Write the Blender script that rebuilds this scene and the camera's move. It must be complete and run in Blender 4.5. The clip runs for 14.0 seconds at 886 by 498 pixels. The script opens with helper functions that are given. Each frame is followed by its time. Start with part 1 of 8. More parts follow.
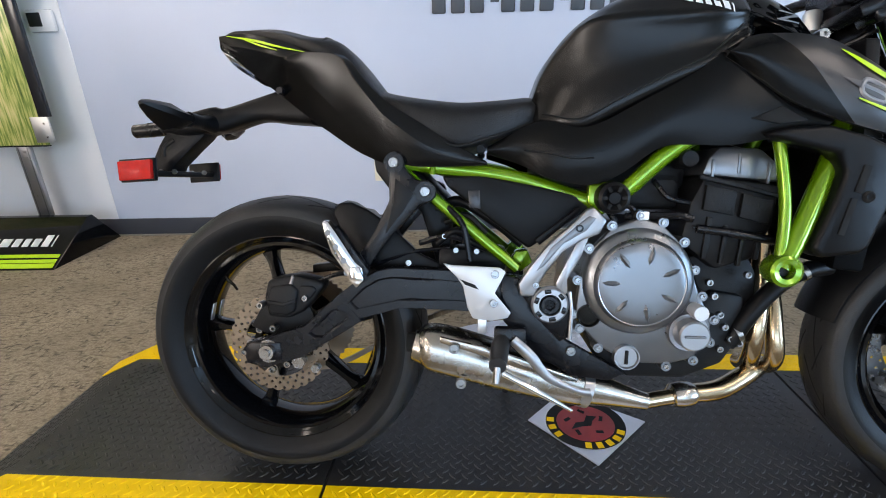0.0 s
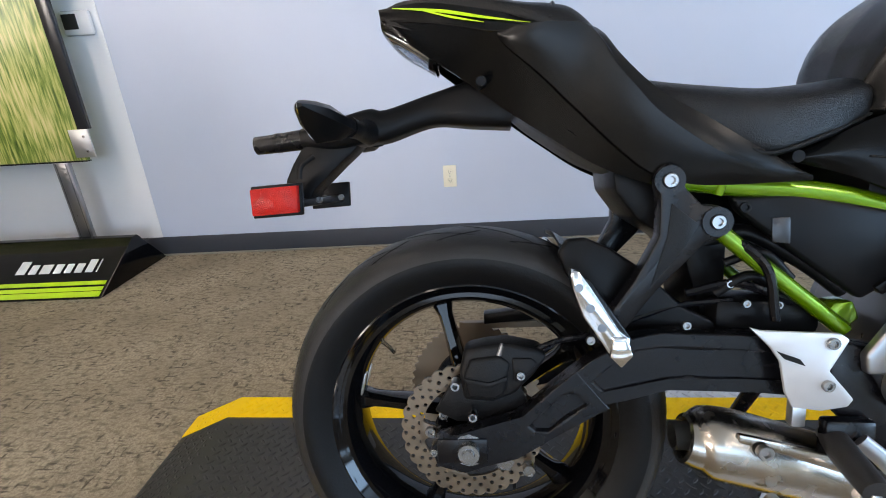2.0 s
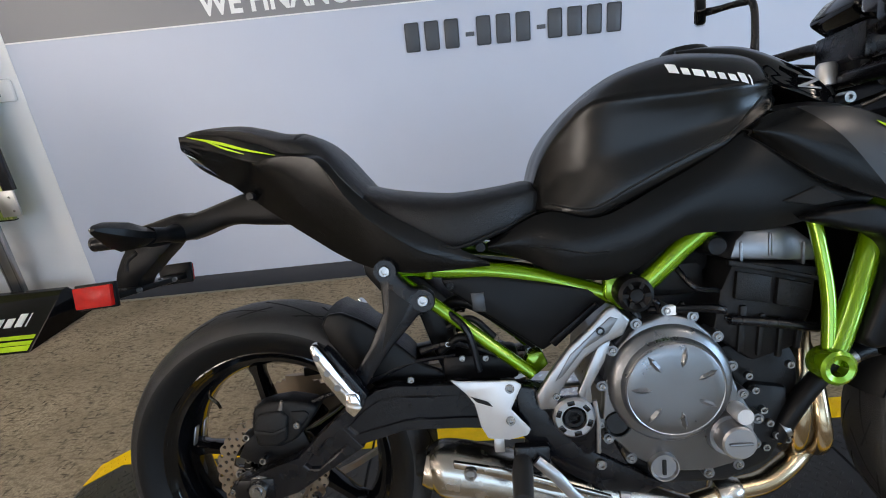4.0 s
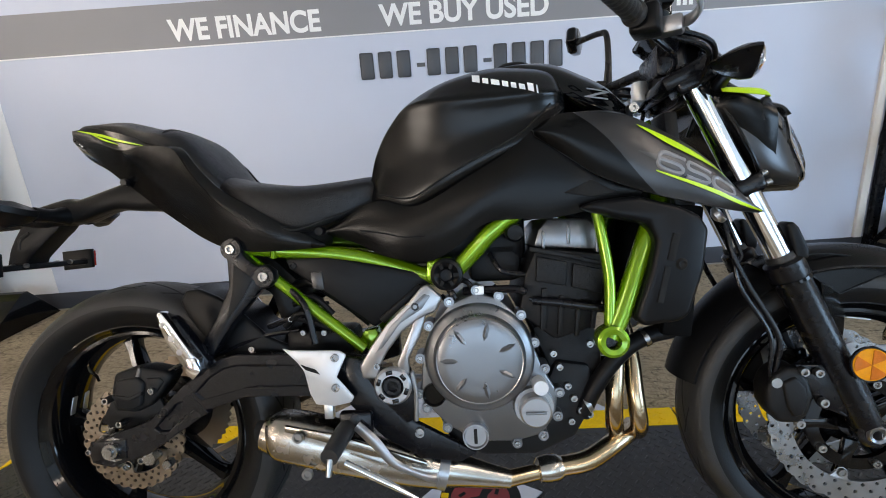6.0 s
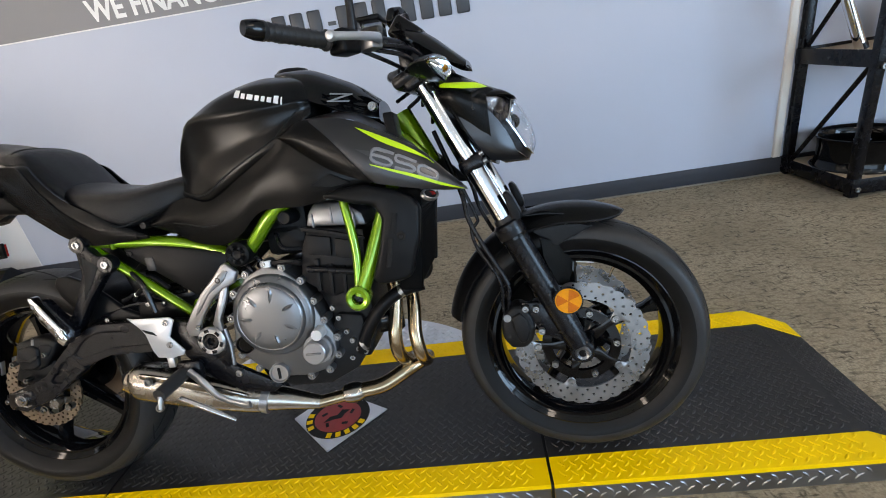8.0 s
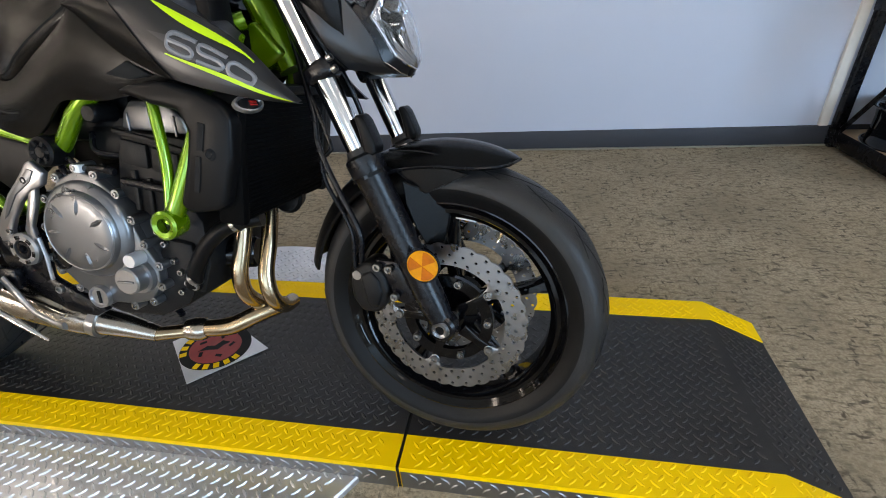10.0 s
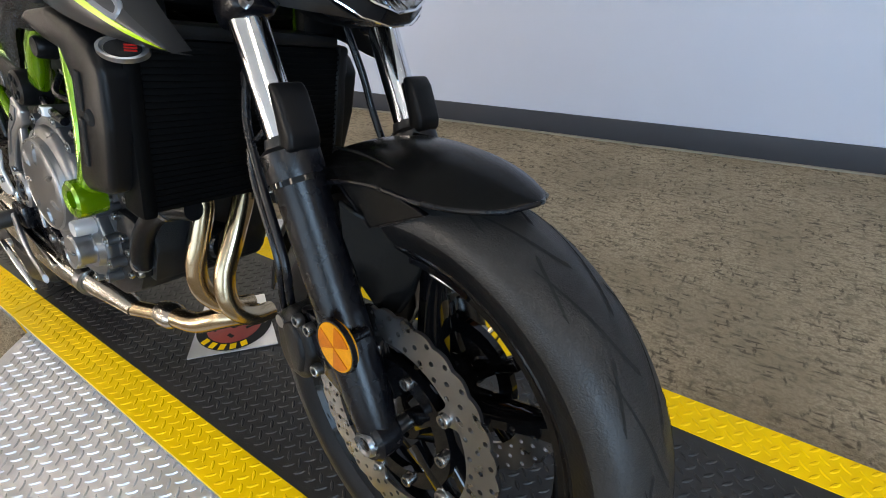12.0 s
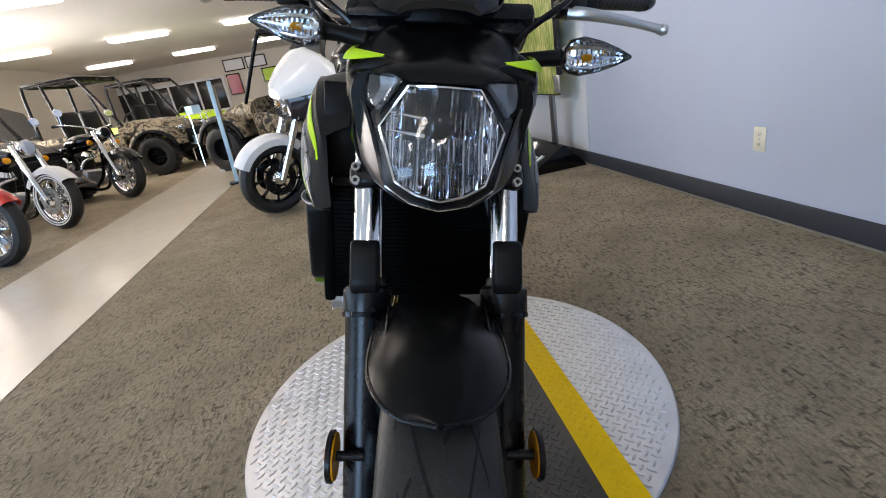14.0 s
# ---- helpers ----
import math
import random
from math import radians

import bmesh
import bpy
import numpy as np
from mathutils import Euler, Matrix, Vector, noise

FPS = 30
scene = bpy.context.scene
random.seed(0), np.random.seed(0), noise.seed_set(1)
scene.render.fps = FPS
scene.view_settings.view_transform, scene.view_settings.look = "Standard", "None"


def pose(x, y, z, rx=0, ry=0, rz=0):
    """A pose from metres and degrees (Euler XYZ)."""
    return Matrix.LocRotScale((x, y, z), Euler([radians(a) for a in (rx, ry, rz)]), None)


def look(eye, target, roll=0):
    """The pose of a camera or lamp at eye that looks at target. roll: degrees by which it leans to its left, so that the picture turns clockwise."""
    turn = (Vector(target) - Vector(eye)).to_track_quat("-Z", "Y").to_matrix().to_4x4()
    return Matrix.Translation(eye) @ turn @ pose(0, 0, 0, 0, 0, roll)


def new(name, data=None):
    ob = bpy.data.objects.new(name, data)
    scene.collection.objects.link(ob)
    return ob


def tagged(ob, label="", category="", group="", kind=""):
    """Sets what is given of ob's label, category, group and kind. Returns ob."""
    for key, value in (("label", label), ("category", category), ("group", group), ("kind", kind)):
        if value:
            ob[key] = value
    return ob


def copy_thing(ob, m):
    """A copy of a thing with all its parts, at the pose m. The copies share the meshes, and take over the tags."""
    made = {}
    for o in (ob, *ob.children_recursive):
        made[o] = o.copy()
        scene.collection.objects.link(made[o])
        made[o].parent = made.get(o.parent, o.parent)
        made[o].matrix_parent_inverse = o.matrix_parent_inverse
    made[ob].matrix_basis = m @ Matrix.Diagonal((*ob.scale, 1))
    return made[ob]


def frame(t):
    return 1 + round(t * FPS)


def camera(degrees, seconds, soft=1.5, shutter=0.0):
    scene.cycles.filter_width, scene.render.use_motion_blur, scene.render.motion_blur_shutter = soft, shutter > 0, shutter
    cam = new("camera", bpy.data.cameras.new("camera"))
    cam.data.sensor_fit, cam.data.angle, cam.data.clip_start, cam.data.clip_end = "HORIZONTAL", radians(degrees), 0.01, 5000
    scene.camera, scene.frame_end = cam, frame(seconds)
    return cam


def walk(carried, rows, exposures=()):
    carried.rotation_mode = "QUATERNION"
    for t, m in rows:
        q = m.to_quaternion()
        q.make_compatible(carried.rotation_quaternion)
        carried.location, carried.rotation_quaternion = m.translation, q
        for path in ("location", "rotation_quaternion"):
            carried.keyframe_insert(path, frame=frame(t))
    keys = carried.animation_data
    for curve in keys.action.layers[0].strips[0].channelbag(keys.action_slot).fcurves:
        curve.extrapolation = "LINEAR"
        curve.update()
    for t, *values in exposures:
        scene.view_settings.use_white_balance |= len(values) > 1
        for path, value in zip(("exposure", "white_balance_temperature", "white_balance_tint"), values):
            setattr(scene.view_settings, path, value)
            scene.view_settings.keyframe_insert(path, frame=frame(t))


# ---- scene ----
cam = camera(87.1, 14.0, soft=1.0)
PATH = [
    (0, (0.377, 0.209, 0.923), (0.324, 2.076, 0.206), -1.4),
    (0.5, (0.202, 0.304, 0.871), (0.123, 2.139, 0.079), -1.8),
    (1, (0.097, 0.376, 0.83), (0.024, 2.196, 0.004), -1.9),
    (1.5, (0.036, 0.444, 0.833), (-0.041, 2.273, 0.027), -2.3),
    (2, (0.01, 0.486, 0.913), (-0.088, 2.348, 0.189), -3.6),
    (2.5, (0.032, 0.496, 1.006), (-0.071, 2.379, 0.34), -6.2),
    (3, (0.131, 0.469, 1.06), (0.038, 2.348, 0.381), -7.5),
    (3.5, (0.258, 0.412, 1.073), (0.206, 2.288, 0.383), -7.1),
    (3.7, (0.307, 0.388, 1.066), (0.279, 2.266, 0.378), -6.5),
    (5.8, (0.618, 0.246, 0.967), (0.604, 2.17, 0.42), -3.8),
    (6, (0.656, 0.235, 0.971), (0.65, 2.161, 0.431), -4.1),
    (6.5, (0.765, 0.203, 0.97), (0.797, 2.124, 0.414), -4.7),
    (7, (0.886, 0.149, 1.003), (0.907, 2.062, 0.42), -5.5),
    (7.5, (0.996, 0.114, 1.051), (0.942, 2.007, 0.409), -7.9),
    (8, (1.165, 0.057, 1.064), (1.061, 1.888, 0.265), -9.5),
    (8.5, (1.292, 0.005, 1.087), (1.168, 1.798, 0.21), -9.4),
    (9, (1.393, 0.014, 1.08), (1.224, 1.784, 0.164), -6.6),
    (9.2, (1.422, 0.052, 1.063), (1.245, 1.804, 0.115), -5.6),
    (11.3, (1.577, 0.591, 0.846), (0.974, 2.137, -0.27), -3.3),
    (11.5, (1.586, 0.619, 0.849), (0.9, 2.132, -0.265), -3.3),
    (12, (1.657, 0.706, 0.862), (0.736, 2.094, -0.245), -4.6),
    (12.5, (1.751, 0.793, 0.89), (0.553, 1.996, -0.168), -6.5),
    (13, (1.813, 0.879, 0.914), (0.329, 1.813, -0.046), -8.4),
    (13.5, (1.84, 0.97, 0.925), (0.118, 1.58, 0.11), -10.2),
    (14, (1.85, 1.045, 0.941), (0.003, 1.327, 0.228), -10.4),
]
walk(cam, [(t, look(eye, target, roll)) for t, eye, target, roll in PATH],
     [(0, -0.05, 6680, 10), (1, 0.05, 6650, 10), (1.5, 0.03, 6680, 10), (2.5, -0.17, 6800, 10), (3.7, -0.38, 6850, 10), (5.8, -0.28, 7100, 10), (7.5, -0.30, 7100, 10), (9.2, -0.33, 7080, 10), (11.3, -0.04, 7250, 9), (12.5, -0.07, 7000, 10), (13.2, -0.18, 6680, 10), (14, -0.36, 6580, 10)])

# ---- world, daylight through the shop windows, and one added fill lamp ----
world = bpy.data.worlds.new("world")
scene.world = world
world.use_nodes = True
_wn = world.node_tree.nodes
_sky = _wn.new("ShaderNodeTexSky")
_sky.sky_type, _sky.sun_disc = "NISHITA", False
_sky.sun_elevation, _sky.sun_rotation = radians(40), radians(200)
world.node_tree.links.new(_sky.outputs[0], _wn["Background"].inputs[0])
_wn["Background"].inputs[1].default_value = 0.1
scene.view_settings.exposure = 0.0


def area_lamp(name, eye, target, sx, sy, watts, col):
    d = bpy.data.lights.new(name, "AREA")
    d.shape, d.size, d.size_y, d.energy, d.color = "RECTANGLE", sx, sy, watts, col
    ob = new(name, d)
    ob.matrix_world = look(eye, target)
    return ob


DAY = (0.42, 0.66, 1.0)
area_lamp("window_light_east", (6.85, -3.1, 1.45), (0, -3.1, 1.45), 3.4, 2.2, 400, DAY)
area_lamp("window_light_south", (1.0, -6.85, 1.45), (1.0, 0, 1.45), 7.0, 2.2, 230, DAY)
# unseen warm lamp, added to brighten the far side of the room
area_lamp("window_light_far", (-7.15, -6.85, 1.45), (-7.15, 0, 1.45), 3.6, 2.2, 780, (1.0, 0.92, 0.87))

# ---- materials ----
def mat(name, col, rough=0.5, metal=0.0, var=0.10, scale=30.0, bump=0.0, bscale=250.0, coat=0.0, rvar=0.12, spec=0.5):
    """Principled surface with colour and roughness variation at two scales and a fine relief."""
    m = bpy.data.materials.new(name)
    m.use_nodes = True
    nt = m.node_tree
    n, l = nt.nodes, nt.links
    b = n["Principled BSDF"]
    tc = n.new("ShaderNodeTexCoord")
    big, fine = n.new("ShaderNodeTexNoise"), n.new("ShaderNodeTexNoise")
    big.inputs["Scale"].default_value, fine.inputs["Scale"].default_value = scale / 6, scale
    big.inputs["Detail"].default_value, fine.inputs["Detail"].default_value = 3, 4
    add = n.new("ShaderNodeMath")
    add.operation = "ADD"
    for k, s in enumerate((big, fine)):
        l.new(tc.outputs["Object"], s.inputs["Vector"])
        l.new(s.outputs["Fac"], add.inputs[k])
    half = n.new("ShaderNodeMath")
    half.operation = "MULTIPLY"
    half.inputs[1].default_value = 0.5
    l.new(add.outputs[0], half.inputs[0])
    mix = n.new("ShaderNodeMix")
    mix.data_type = "RGBA"
    mix.inputs[6].default_value = (*[c * (1 - var * 1.6) for c in col], 1)
    mix.inputs[7].default_value = (*[min(1, c * (1 + var * 1.6)) for c in col], 1)
    l.new(half.outputs[0], mix.inputs[0])
    l.new(mix.outputs[2], b.inputs["Base Color"])
    rr = n.new("ShaderNodeMapRange")
    rr.inputs[1].default_value, rr.inputs[2].default_value = 0.3, 0.7
    rr.inputs[3].default_value, rr.inputs[4].default_value = max(0.02, rough * (1 - rvar)), min(1, rough * (1 + rvar))
    l.new(half.outputs[0], rr.inputs[0])
    l.new(rr.outputs[0], b.inputs["Roughness"])
    b.inputs["Metallic"].default_value = metal
    b.inputs["Coat Weight"].default_value = coat
    b.inputs["Coat Roughness"].default_value = 0.05
    b.inputs["Specular IOR Level"].default_value = spec
    if bump:
        t = n.new("ShaderNodeTexNoise")
        t.inputs["Scale"].default_value, t.inputs["Detail"].default_value = bscale, 3
        l.new(tc.outputs["Object"], t.inputs["Vector"])
        bp = n.new("ShaderNodeBump")
        bp.inputs["Strength"].default_value, bp.inputs["Distance"].default_value = bump, 0.002
        l.new(t.outputs["Fac"], bp.inputs["Height"])
        l.new(bp.outputs[0], b.inputs["Normal"])
    return m


def glass(name, col=(1, 1, 1), rough=0.02):
    m = bpy.data.materials.new(name)
    m.use_nodes = True
    b = m.node_tree.nodes["Principled BSDF"]
    b.inputs["Base Color"].default_value = (*col, 1)
    b.inputs["Transmission Weight"].default_value = 1
    b.inputs["Roughness"].default_value, b.inputs["IOR"].default_value = rough, 1.45
    return m


def glow(name, col, strength):
    m = bpy.data.materials.new(name)
    m.use_nodes = True
    b = m.node_tree.nodes["Principled BSDF"]
    b.inputs["Base Color"].default_value = (*col, 1)
    b.inputs["Emission Color"].default_value = (*col, 1)
    b.inputs["Emission Strength"].default_value = strength
    return m


def carpet_mat(name, base, dark, light):
    """Cut-pile carpet tile with short dark flecks lying mostly one way."""
    m = bpy.data.materials.new(name)
    m.use_nodes = True
    n, l = m.node_tree.nodes, m.node_tree.links
    b = n["Principled BSDF"]
    tc = n.new("ShaderNodeTexCoord")

    def noise_at(sx, sy, turn, detail=2.0):
        mp, t = n.new("ShaderNodeMapping"), n.new("ShaderNodeTexNoise")
        mp.inputs["Scale"].default_value = (sx, sy, 1)
        mp.inputs["Rotation"].default_value = (0, 0, radians(turn))
        t.inputs["Scale"].default_value, t.inputs["Detail"].default_value = 1.0, detail
        l.new(tc.outputs["Object"], mp.inputs["Vector"])
        l.new(mp.outputs[0], t.inputs["Vector"])
        return t.outputs["Fac"]

    def ramp(src, a, bb):
        r = n.new("ShaderNodeMapRange")
        r.inputs[1].default_value, r.inputs[2].default_value = a, bb
        l.new(src, r.inputs[0])
        return r.outputs[0]

    def mixed(fac, a, c):
        x = n.new("ShaderNodeMix")
        x.data_type = "RGBA"
        l.new(fac, x.inputs[0])
        for k, v in ((6, a), (7, c)):
            if isinstance(v, tuple):
                x.inputs[k].default_value = (*v, 1)
            else:
                l.new(v, x.inputs[k])
        return x.outputs[2]
    pile = mixed(ramp(noise_at(130, 130, 0, 4), 0.36, 0.64), base, light)
    area = mixed(ramp(noise_at(3, 3, 0, 4), 0.3, 0.75), pile, tuple(c * 0.88 for c in base))
    tuft = mixed(ramp(noise_at(34, 60, 24, 3.0), 0.50, 0.72), area, tuple(c * 0.66 for c in base))
    patch = ramp(noise_at(11, 14, 40, 2.0), 0.36, 0.58)

    def sparse(src):
        x = n.new("ShaderNodeMath")
        x.operation = "MULTIPLY"
        l.new(src, x.inputs[0])
        l.new(patch, x.inputs[1])
        return x.outputs[0]
    f1 = mixed(sparse(ramp(noise_at(27, 92, 28, 3.0), 0.535, 0.66)), tuft, dark)
    f2 = mixed(sparse(ramp(noise_at(74, 30, 14, 3.0), 0.56, 0.68)), f1, dark)
    l.new(f2, b.inputs["Base Color"])
    b.inputs["Roughness"].default_value = 0.95
    b.inputs["Specular IOR Level"].default_value = 0.15
    bp = n.new("ShaderNodeBump")
    bp.inputs["Strength"].default_value, bp.inputs["Distance"].default_value = 0.7, 0.004
    l.new(noise_at(220, 220, 0, 3), bp.inputs["Height"])
    l.new(bp.outputs[0], b.inputs["Normal"])
    return m


def camo_mat(name):
    """Tan, brown and black woodland print."""
    m = mat(name, (0.2, 0.2, 0.2), 0.6)
    n, l = m.node_tree.nodes, m.node_tree.links
    tc, t, r = n.new("ShaderNodeTexCoord"), n.new("ShaderNodeTexNoise"), n.new("ShaderNodeValToRGB")
    t.inputs["Scale"].default_value, t.inputs["Detail"].default_value, t.inputs["Distortion"].default_value = 7.0, 5, 1.2
    r.color_ramp.interpolation = "CONSTANT"
    e = r.color_ramp.elements
    e[0].position, e[0].color, e[1].position, e[1].color = 0.0, (0.012, 0.010, 0.008, 1), 0.43, (0.10, 0.075, 0.045, 1)
    e.new(0.50).color = (0.36, 0.30, 0.20, 1)
    e.new(0.60).color = (0.16, 0.12, 0.07, 1)
    l.new(tc.outputs["Object"], t.inputs["Vector"])
    l.new(t.outputs["Fac"], r.inputs[0])
    l.new(r.outputs[0], n["Principled BSDF"].inputs["Base Color"])
    return m


M = dict(
    wall=mat("wall_paint", (0.515, 0.56, 0.67), 0.50, var=0.02, scale=6, bump=0.12, bscale=160),
    wall_white=mat("white_paint", (0.80, 0.81, 0.83), 0.45, var=0.02, scale=6, bump=0.1, bscale=160),
    wall_far=mat("cream_paint", (0.70, 0.66, 0.58), 0.7, var=0.04, scale=5),
    band=mat("grey_vinyl", (0.22, 0.22, 0.235), 0.45, var=0.03, scale=8),
    letter_white=mat("white_vinyl", (0.85, 0.85, 0.85), 0.4, var=0.02),
    letter_dark=mat("charcoal_vinyl", (0.055, 0.06, 0.07), 0.4, var=0.05),
    trim=mat("cream_trim", (0.78, 0.74, 0.68), 0.5, var=0.04),
    edging=mat("carpet_edging", (0.26, 0.23, 0.19), 0.7, var=0.1),
    base=mat("baseboard_rubber", (0.042, 0.044, 0.052), 0.55, var=0.1, bump=0.1, spec=0.3),
    ceiling=mat("ceiling_tile", (0.86, 0.85, 0.83), 0.9, var=0.03, scale=20, bump=0.3, bscale=90),
    carpet=carpet_mat("carpet", (0.276, 0.227, 0.156), (0.105, 0.086, 0.061), (0.45, 0.370, 0.262)),
    tile=mat("cream_floor_tile", (0.62, 0.55, 0.44), 0.22, var=0.06, scale=8),
    plate=mat("bare_tread_plate", (0.64, 0.65, 0.68), 0.40, 0.85, var=0.22, scale=14, bump=0.15, bscale=400, rvar=0.35),
    print_red=mat("red_print", (0.24, 0.014, 0.014), 0.35, var=0.35, scale=60),
    plate_side=mat("dull_tread_plate", (0.30, 0.30, 0.30), 0.42, 1.0, var=0.22, scale=20, rvar=0.3),
    yellow=mat("yellow_paint", (0.93, 0.565, 0.002), 0.48, var=0.10, scale=16, bump=0.1, bscale=300, rvar=0.3, spec=0.18),
    mat_black=mat("black_tread_paint", (0.0155, 0.0148, 0.0145), 0.46, var=0.6, scale=9, bump=0.2, bscale=300, rvar=0.3),
    rubber=mat("tyre_rubber", (0.021, 0.0204, 0.0206), 0.42, var=0.45, scale=25, bump=0.3, bscale=500, spec=0.3),
    sidewall=mat("tyre_sidewall", (0.0045, 0.0045, 0.005), 0.42, var=0.3, scale=40, bump=0.2, bscale=300, spec=0.18),
    lamp_mirror=mat("lamp_reflector", (0.42, 0.44, 0.49), 0.06, 1.0, var=0.1, scale=60),
    fork_chrome=mat("fork_chrome", (0.70, 0.71, 0.74), 0.11, 1.0, var=0.05, scale=60),
    lamp_grey=mat("grey_lamp_back", (0.34, 0.36, 0.39), 0.20, 0.8, var=0.3, scale=200, bump=0.8, bscale=420),
    groove=mat("tread_groove", (0.002, 0.002, 0.002), 0.9, var=0.1),
    gloss=mat("gloss_black", (0.0025, 0.0025, 0.003), 0.06, var=0.1, rvar=0.3, spec=0.32),
    satin=mat("satin_black", (0.004, 0.004, 0.0055), 0.27, var=0.15, scale=40, bump=0.06, bscale=900, spec=0.30),
    matte=mat("matte_black_paint", (0.003, 0.003, 0.0031), 0.24, var=0.12, scale=18, bump=0.04, bscale=1200, spec=0.155),
    tank_paint=mat("matte_flake_black", (0.0040, 0.0040, 0.0042), 0.23, 0.10, var=0.10, scale=18, bump=0.03, bscale=1400, spec=0.25),
    plastic=mat("black_plastic", (0.0045, 0.0045, 0.005), 0.32, var=0.15, scale=40, bump=0.12, bscale=1400, spec=0.14),
    seat=mat("black_seat_vinyl", (0.006, 0.006, 0.0068), 0.36, var=0.15, scale=40, bump=0.55, bscale=520, spec=0.30),
    shroud=mat("graphite_paint", (0.052, 0.052, 0.054), 0.30, 0.75, var=0.08, scale=20, bump=0.05, bscale=1500),
    lime=mat("lime_paint", (0.165, 0.325, 0.003), 0.22, 0.6, var=0.05, coat=0.8),
    lime_flat=mat("lime_decal", (0.49, 0.72, 0.010), 0.35, var=0.03),
    shroud_tint=mat("pale_graphite_paint", (0.078, 0.079, 0.083), 0.30, 0.75, var=0.08, scale=20),
    amber_dark=mat("dark_amber_reflector", (0.55, 0.14, 0.002), 0.20, var=0.25, scale=160, coat=0.15, spec=0.25, bump=0.9, bscale=900),
    decal_grey=mat("grey_decal", (0.20, 0.205, 0.22), 0.32, 0.2, var=0.04),
    decal_pale=mat("pale_decal", (0.24, 0.245, 0.26), 0.32, 0.2, var=0.04),
    logo=mat("silver_logo", (0.80, 0.80, 0.80), 0.3, var=0.03),
    engine=mat("engine_grey", (0.185, 0.19, 0.20), 0.30, 0.85, var=0.03, scale=60, bump=0.04, bscale=900),
    engine_light=mat("bare_aluminium", (0.34, 0.34, 0.35), 0.30, 0.9, var=0.04, scale=60, bump=0.02, bscale=900),
    silver=mat("silver_paint", (0.60, 0.60, 0.61), 0.36, 0.45, var=0.05, scale=50, bump=0.04),
    cast_black=mat("cast_black", (0.007, 0.007, 0.0075), 0.42, 0.0, var=0.2, scale=60, bump=0.3, bscale=500, spec=0.2),
    # near-zero black of the radiator; also fills the shaded gap behind the shrouds
    void=mat("radiator_and_gap_black", (0.0016, 0.0016, 0.0017), 0.6, var=0.2, spec=0.06),
    chrome=mat("chrome", (0.80, 0.80, 0.82), 0.06, 1.0, var=0.03, rvar=0.3),
    bolt=mat("zinc_bolt", (0.33, 0.33, 0.33), 0.28, 1.0, var=0.1),
    steel=mat("brushed_steel", (0.44, 0.405, 0.36), 0.25, 1.0, var=0.10, scale=50, rvar=0.3),
    header=mat("heat_tinted_steel", (0.42, 0.325, 0.21), 0.20, 1.0, var=0.2, scale=14, rvar=0.3),
    rotor=mat("rotor_steel", (0.31, 0.312, 0.32), 0.29, 1.0, var=0.2, scale=35, rvar=0.3),
    rotor_rust=mat("rusty_rotor_steel", (0.22, 0.175, 0.13), 0.48, 1.0, var=0.3, scale=35, rvar=0.3),
    red_lens=mat("red_reflector", (0.52, 0.010, 0.006), 0.22, var=0.25, scale=120, coat=0.15, spec=0.25, bump=0.8, bscale=900),
    amber=mat("amber_reflector", (0.86, 0.30, 0.003), 0.20, var=0.25, scale=120, coat=0.15, spec=0.25, bump=0.9, bscale=900),
    mirror=mat("lamp_reflector", (0.66, 0.70, 0.76), 0.05, 1.0, var=0.02, rvar=0.2),
    glass=glass("clear_lens"),
    smoke=glass("smoked_lens", (0.25, 0.27, 0.30)),
    red_paint=mat("red_paint", (0.45, 0.02, 0.015), 0.25, var=0.08, coat=0.6),
    white_paint=mat("white_gloss", (0.78, 0.78, 0.78), 0.25, var=0.04, coat=0.5),
    navy=mat("navy_paint", (0.004, 0.006, 0.016), 0.18, var=0.08, coat=0.8),
    cream=mat("cream_plastic", (0.82, 0.76, 0.60), 0.4, var=0.03),
    screen=mat("dark_screen", (0.02, 0.02, 0.022), 0.2, var=0.1),
    wood=mat("plywood", (0.42, 0.31, 0.20), 0.6, var=0.15, scale=20),
    card=mat("cardboard", (0.45, 0.28, 0.14), 0.8, var=0.08),
    alu=mat("aluminium", (0.62, 0.63, 0.64), 0.35, 0.9, var=0.06),
    camo=camo_mat("camouflage_plastic"),
    blue_frame=mat("pale_blue_paint", (0.45, 0.65, 0.80), 0.4, var=0.05),
)


# ---- mesh tools ----
def finish(name, bm, material, parent=None, label="", sharp=38.0, world=None):
    """Links a bmesh as one mesh object, smooth with sharp edges past an angle."""
    bmesh.ops.recalc_face_normals(bm, faces=bm.faces)
    lim = radians(sharp)
    for f in bm.faces:
        f.smooth = True
    for e in bm.edges:
        if len(e.link_faces) == 2 and e.calc_face_angle(0.0) > lim:
            e.smooth = False
    me = bpy.data.meshes.new(name)
    bm.to_mesh(me)
    bm.free()
    me.materials.append(material)
    ob = new(name, me)
    if parent:
        ob.parent = parent
    if world is not None:
        ob.matrix_world = world
    if label:
        ob["label"] = label
    return ob


def part(name, bm, material, parent, label="", sharp=38.0):
    return finish(name, bm, material, parent, label, sharp)


def thing(name, m, label, category, group="", kind=""):
    ob = new(name)
    ob.empty_display_size = 0.1
    ob.matrix_world = m
    return tagged(ob, label, category, group, kind)


def move(bm, m):
    bmesh.ops.transform(bm, matrix=m, verts=bm.verts)
    return bm


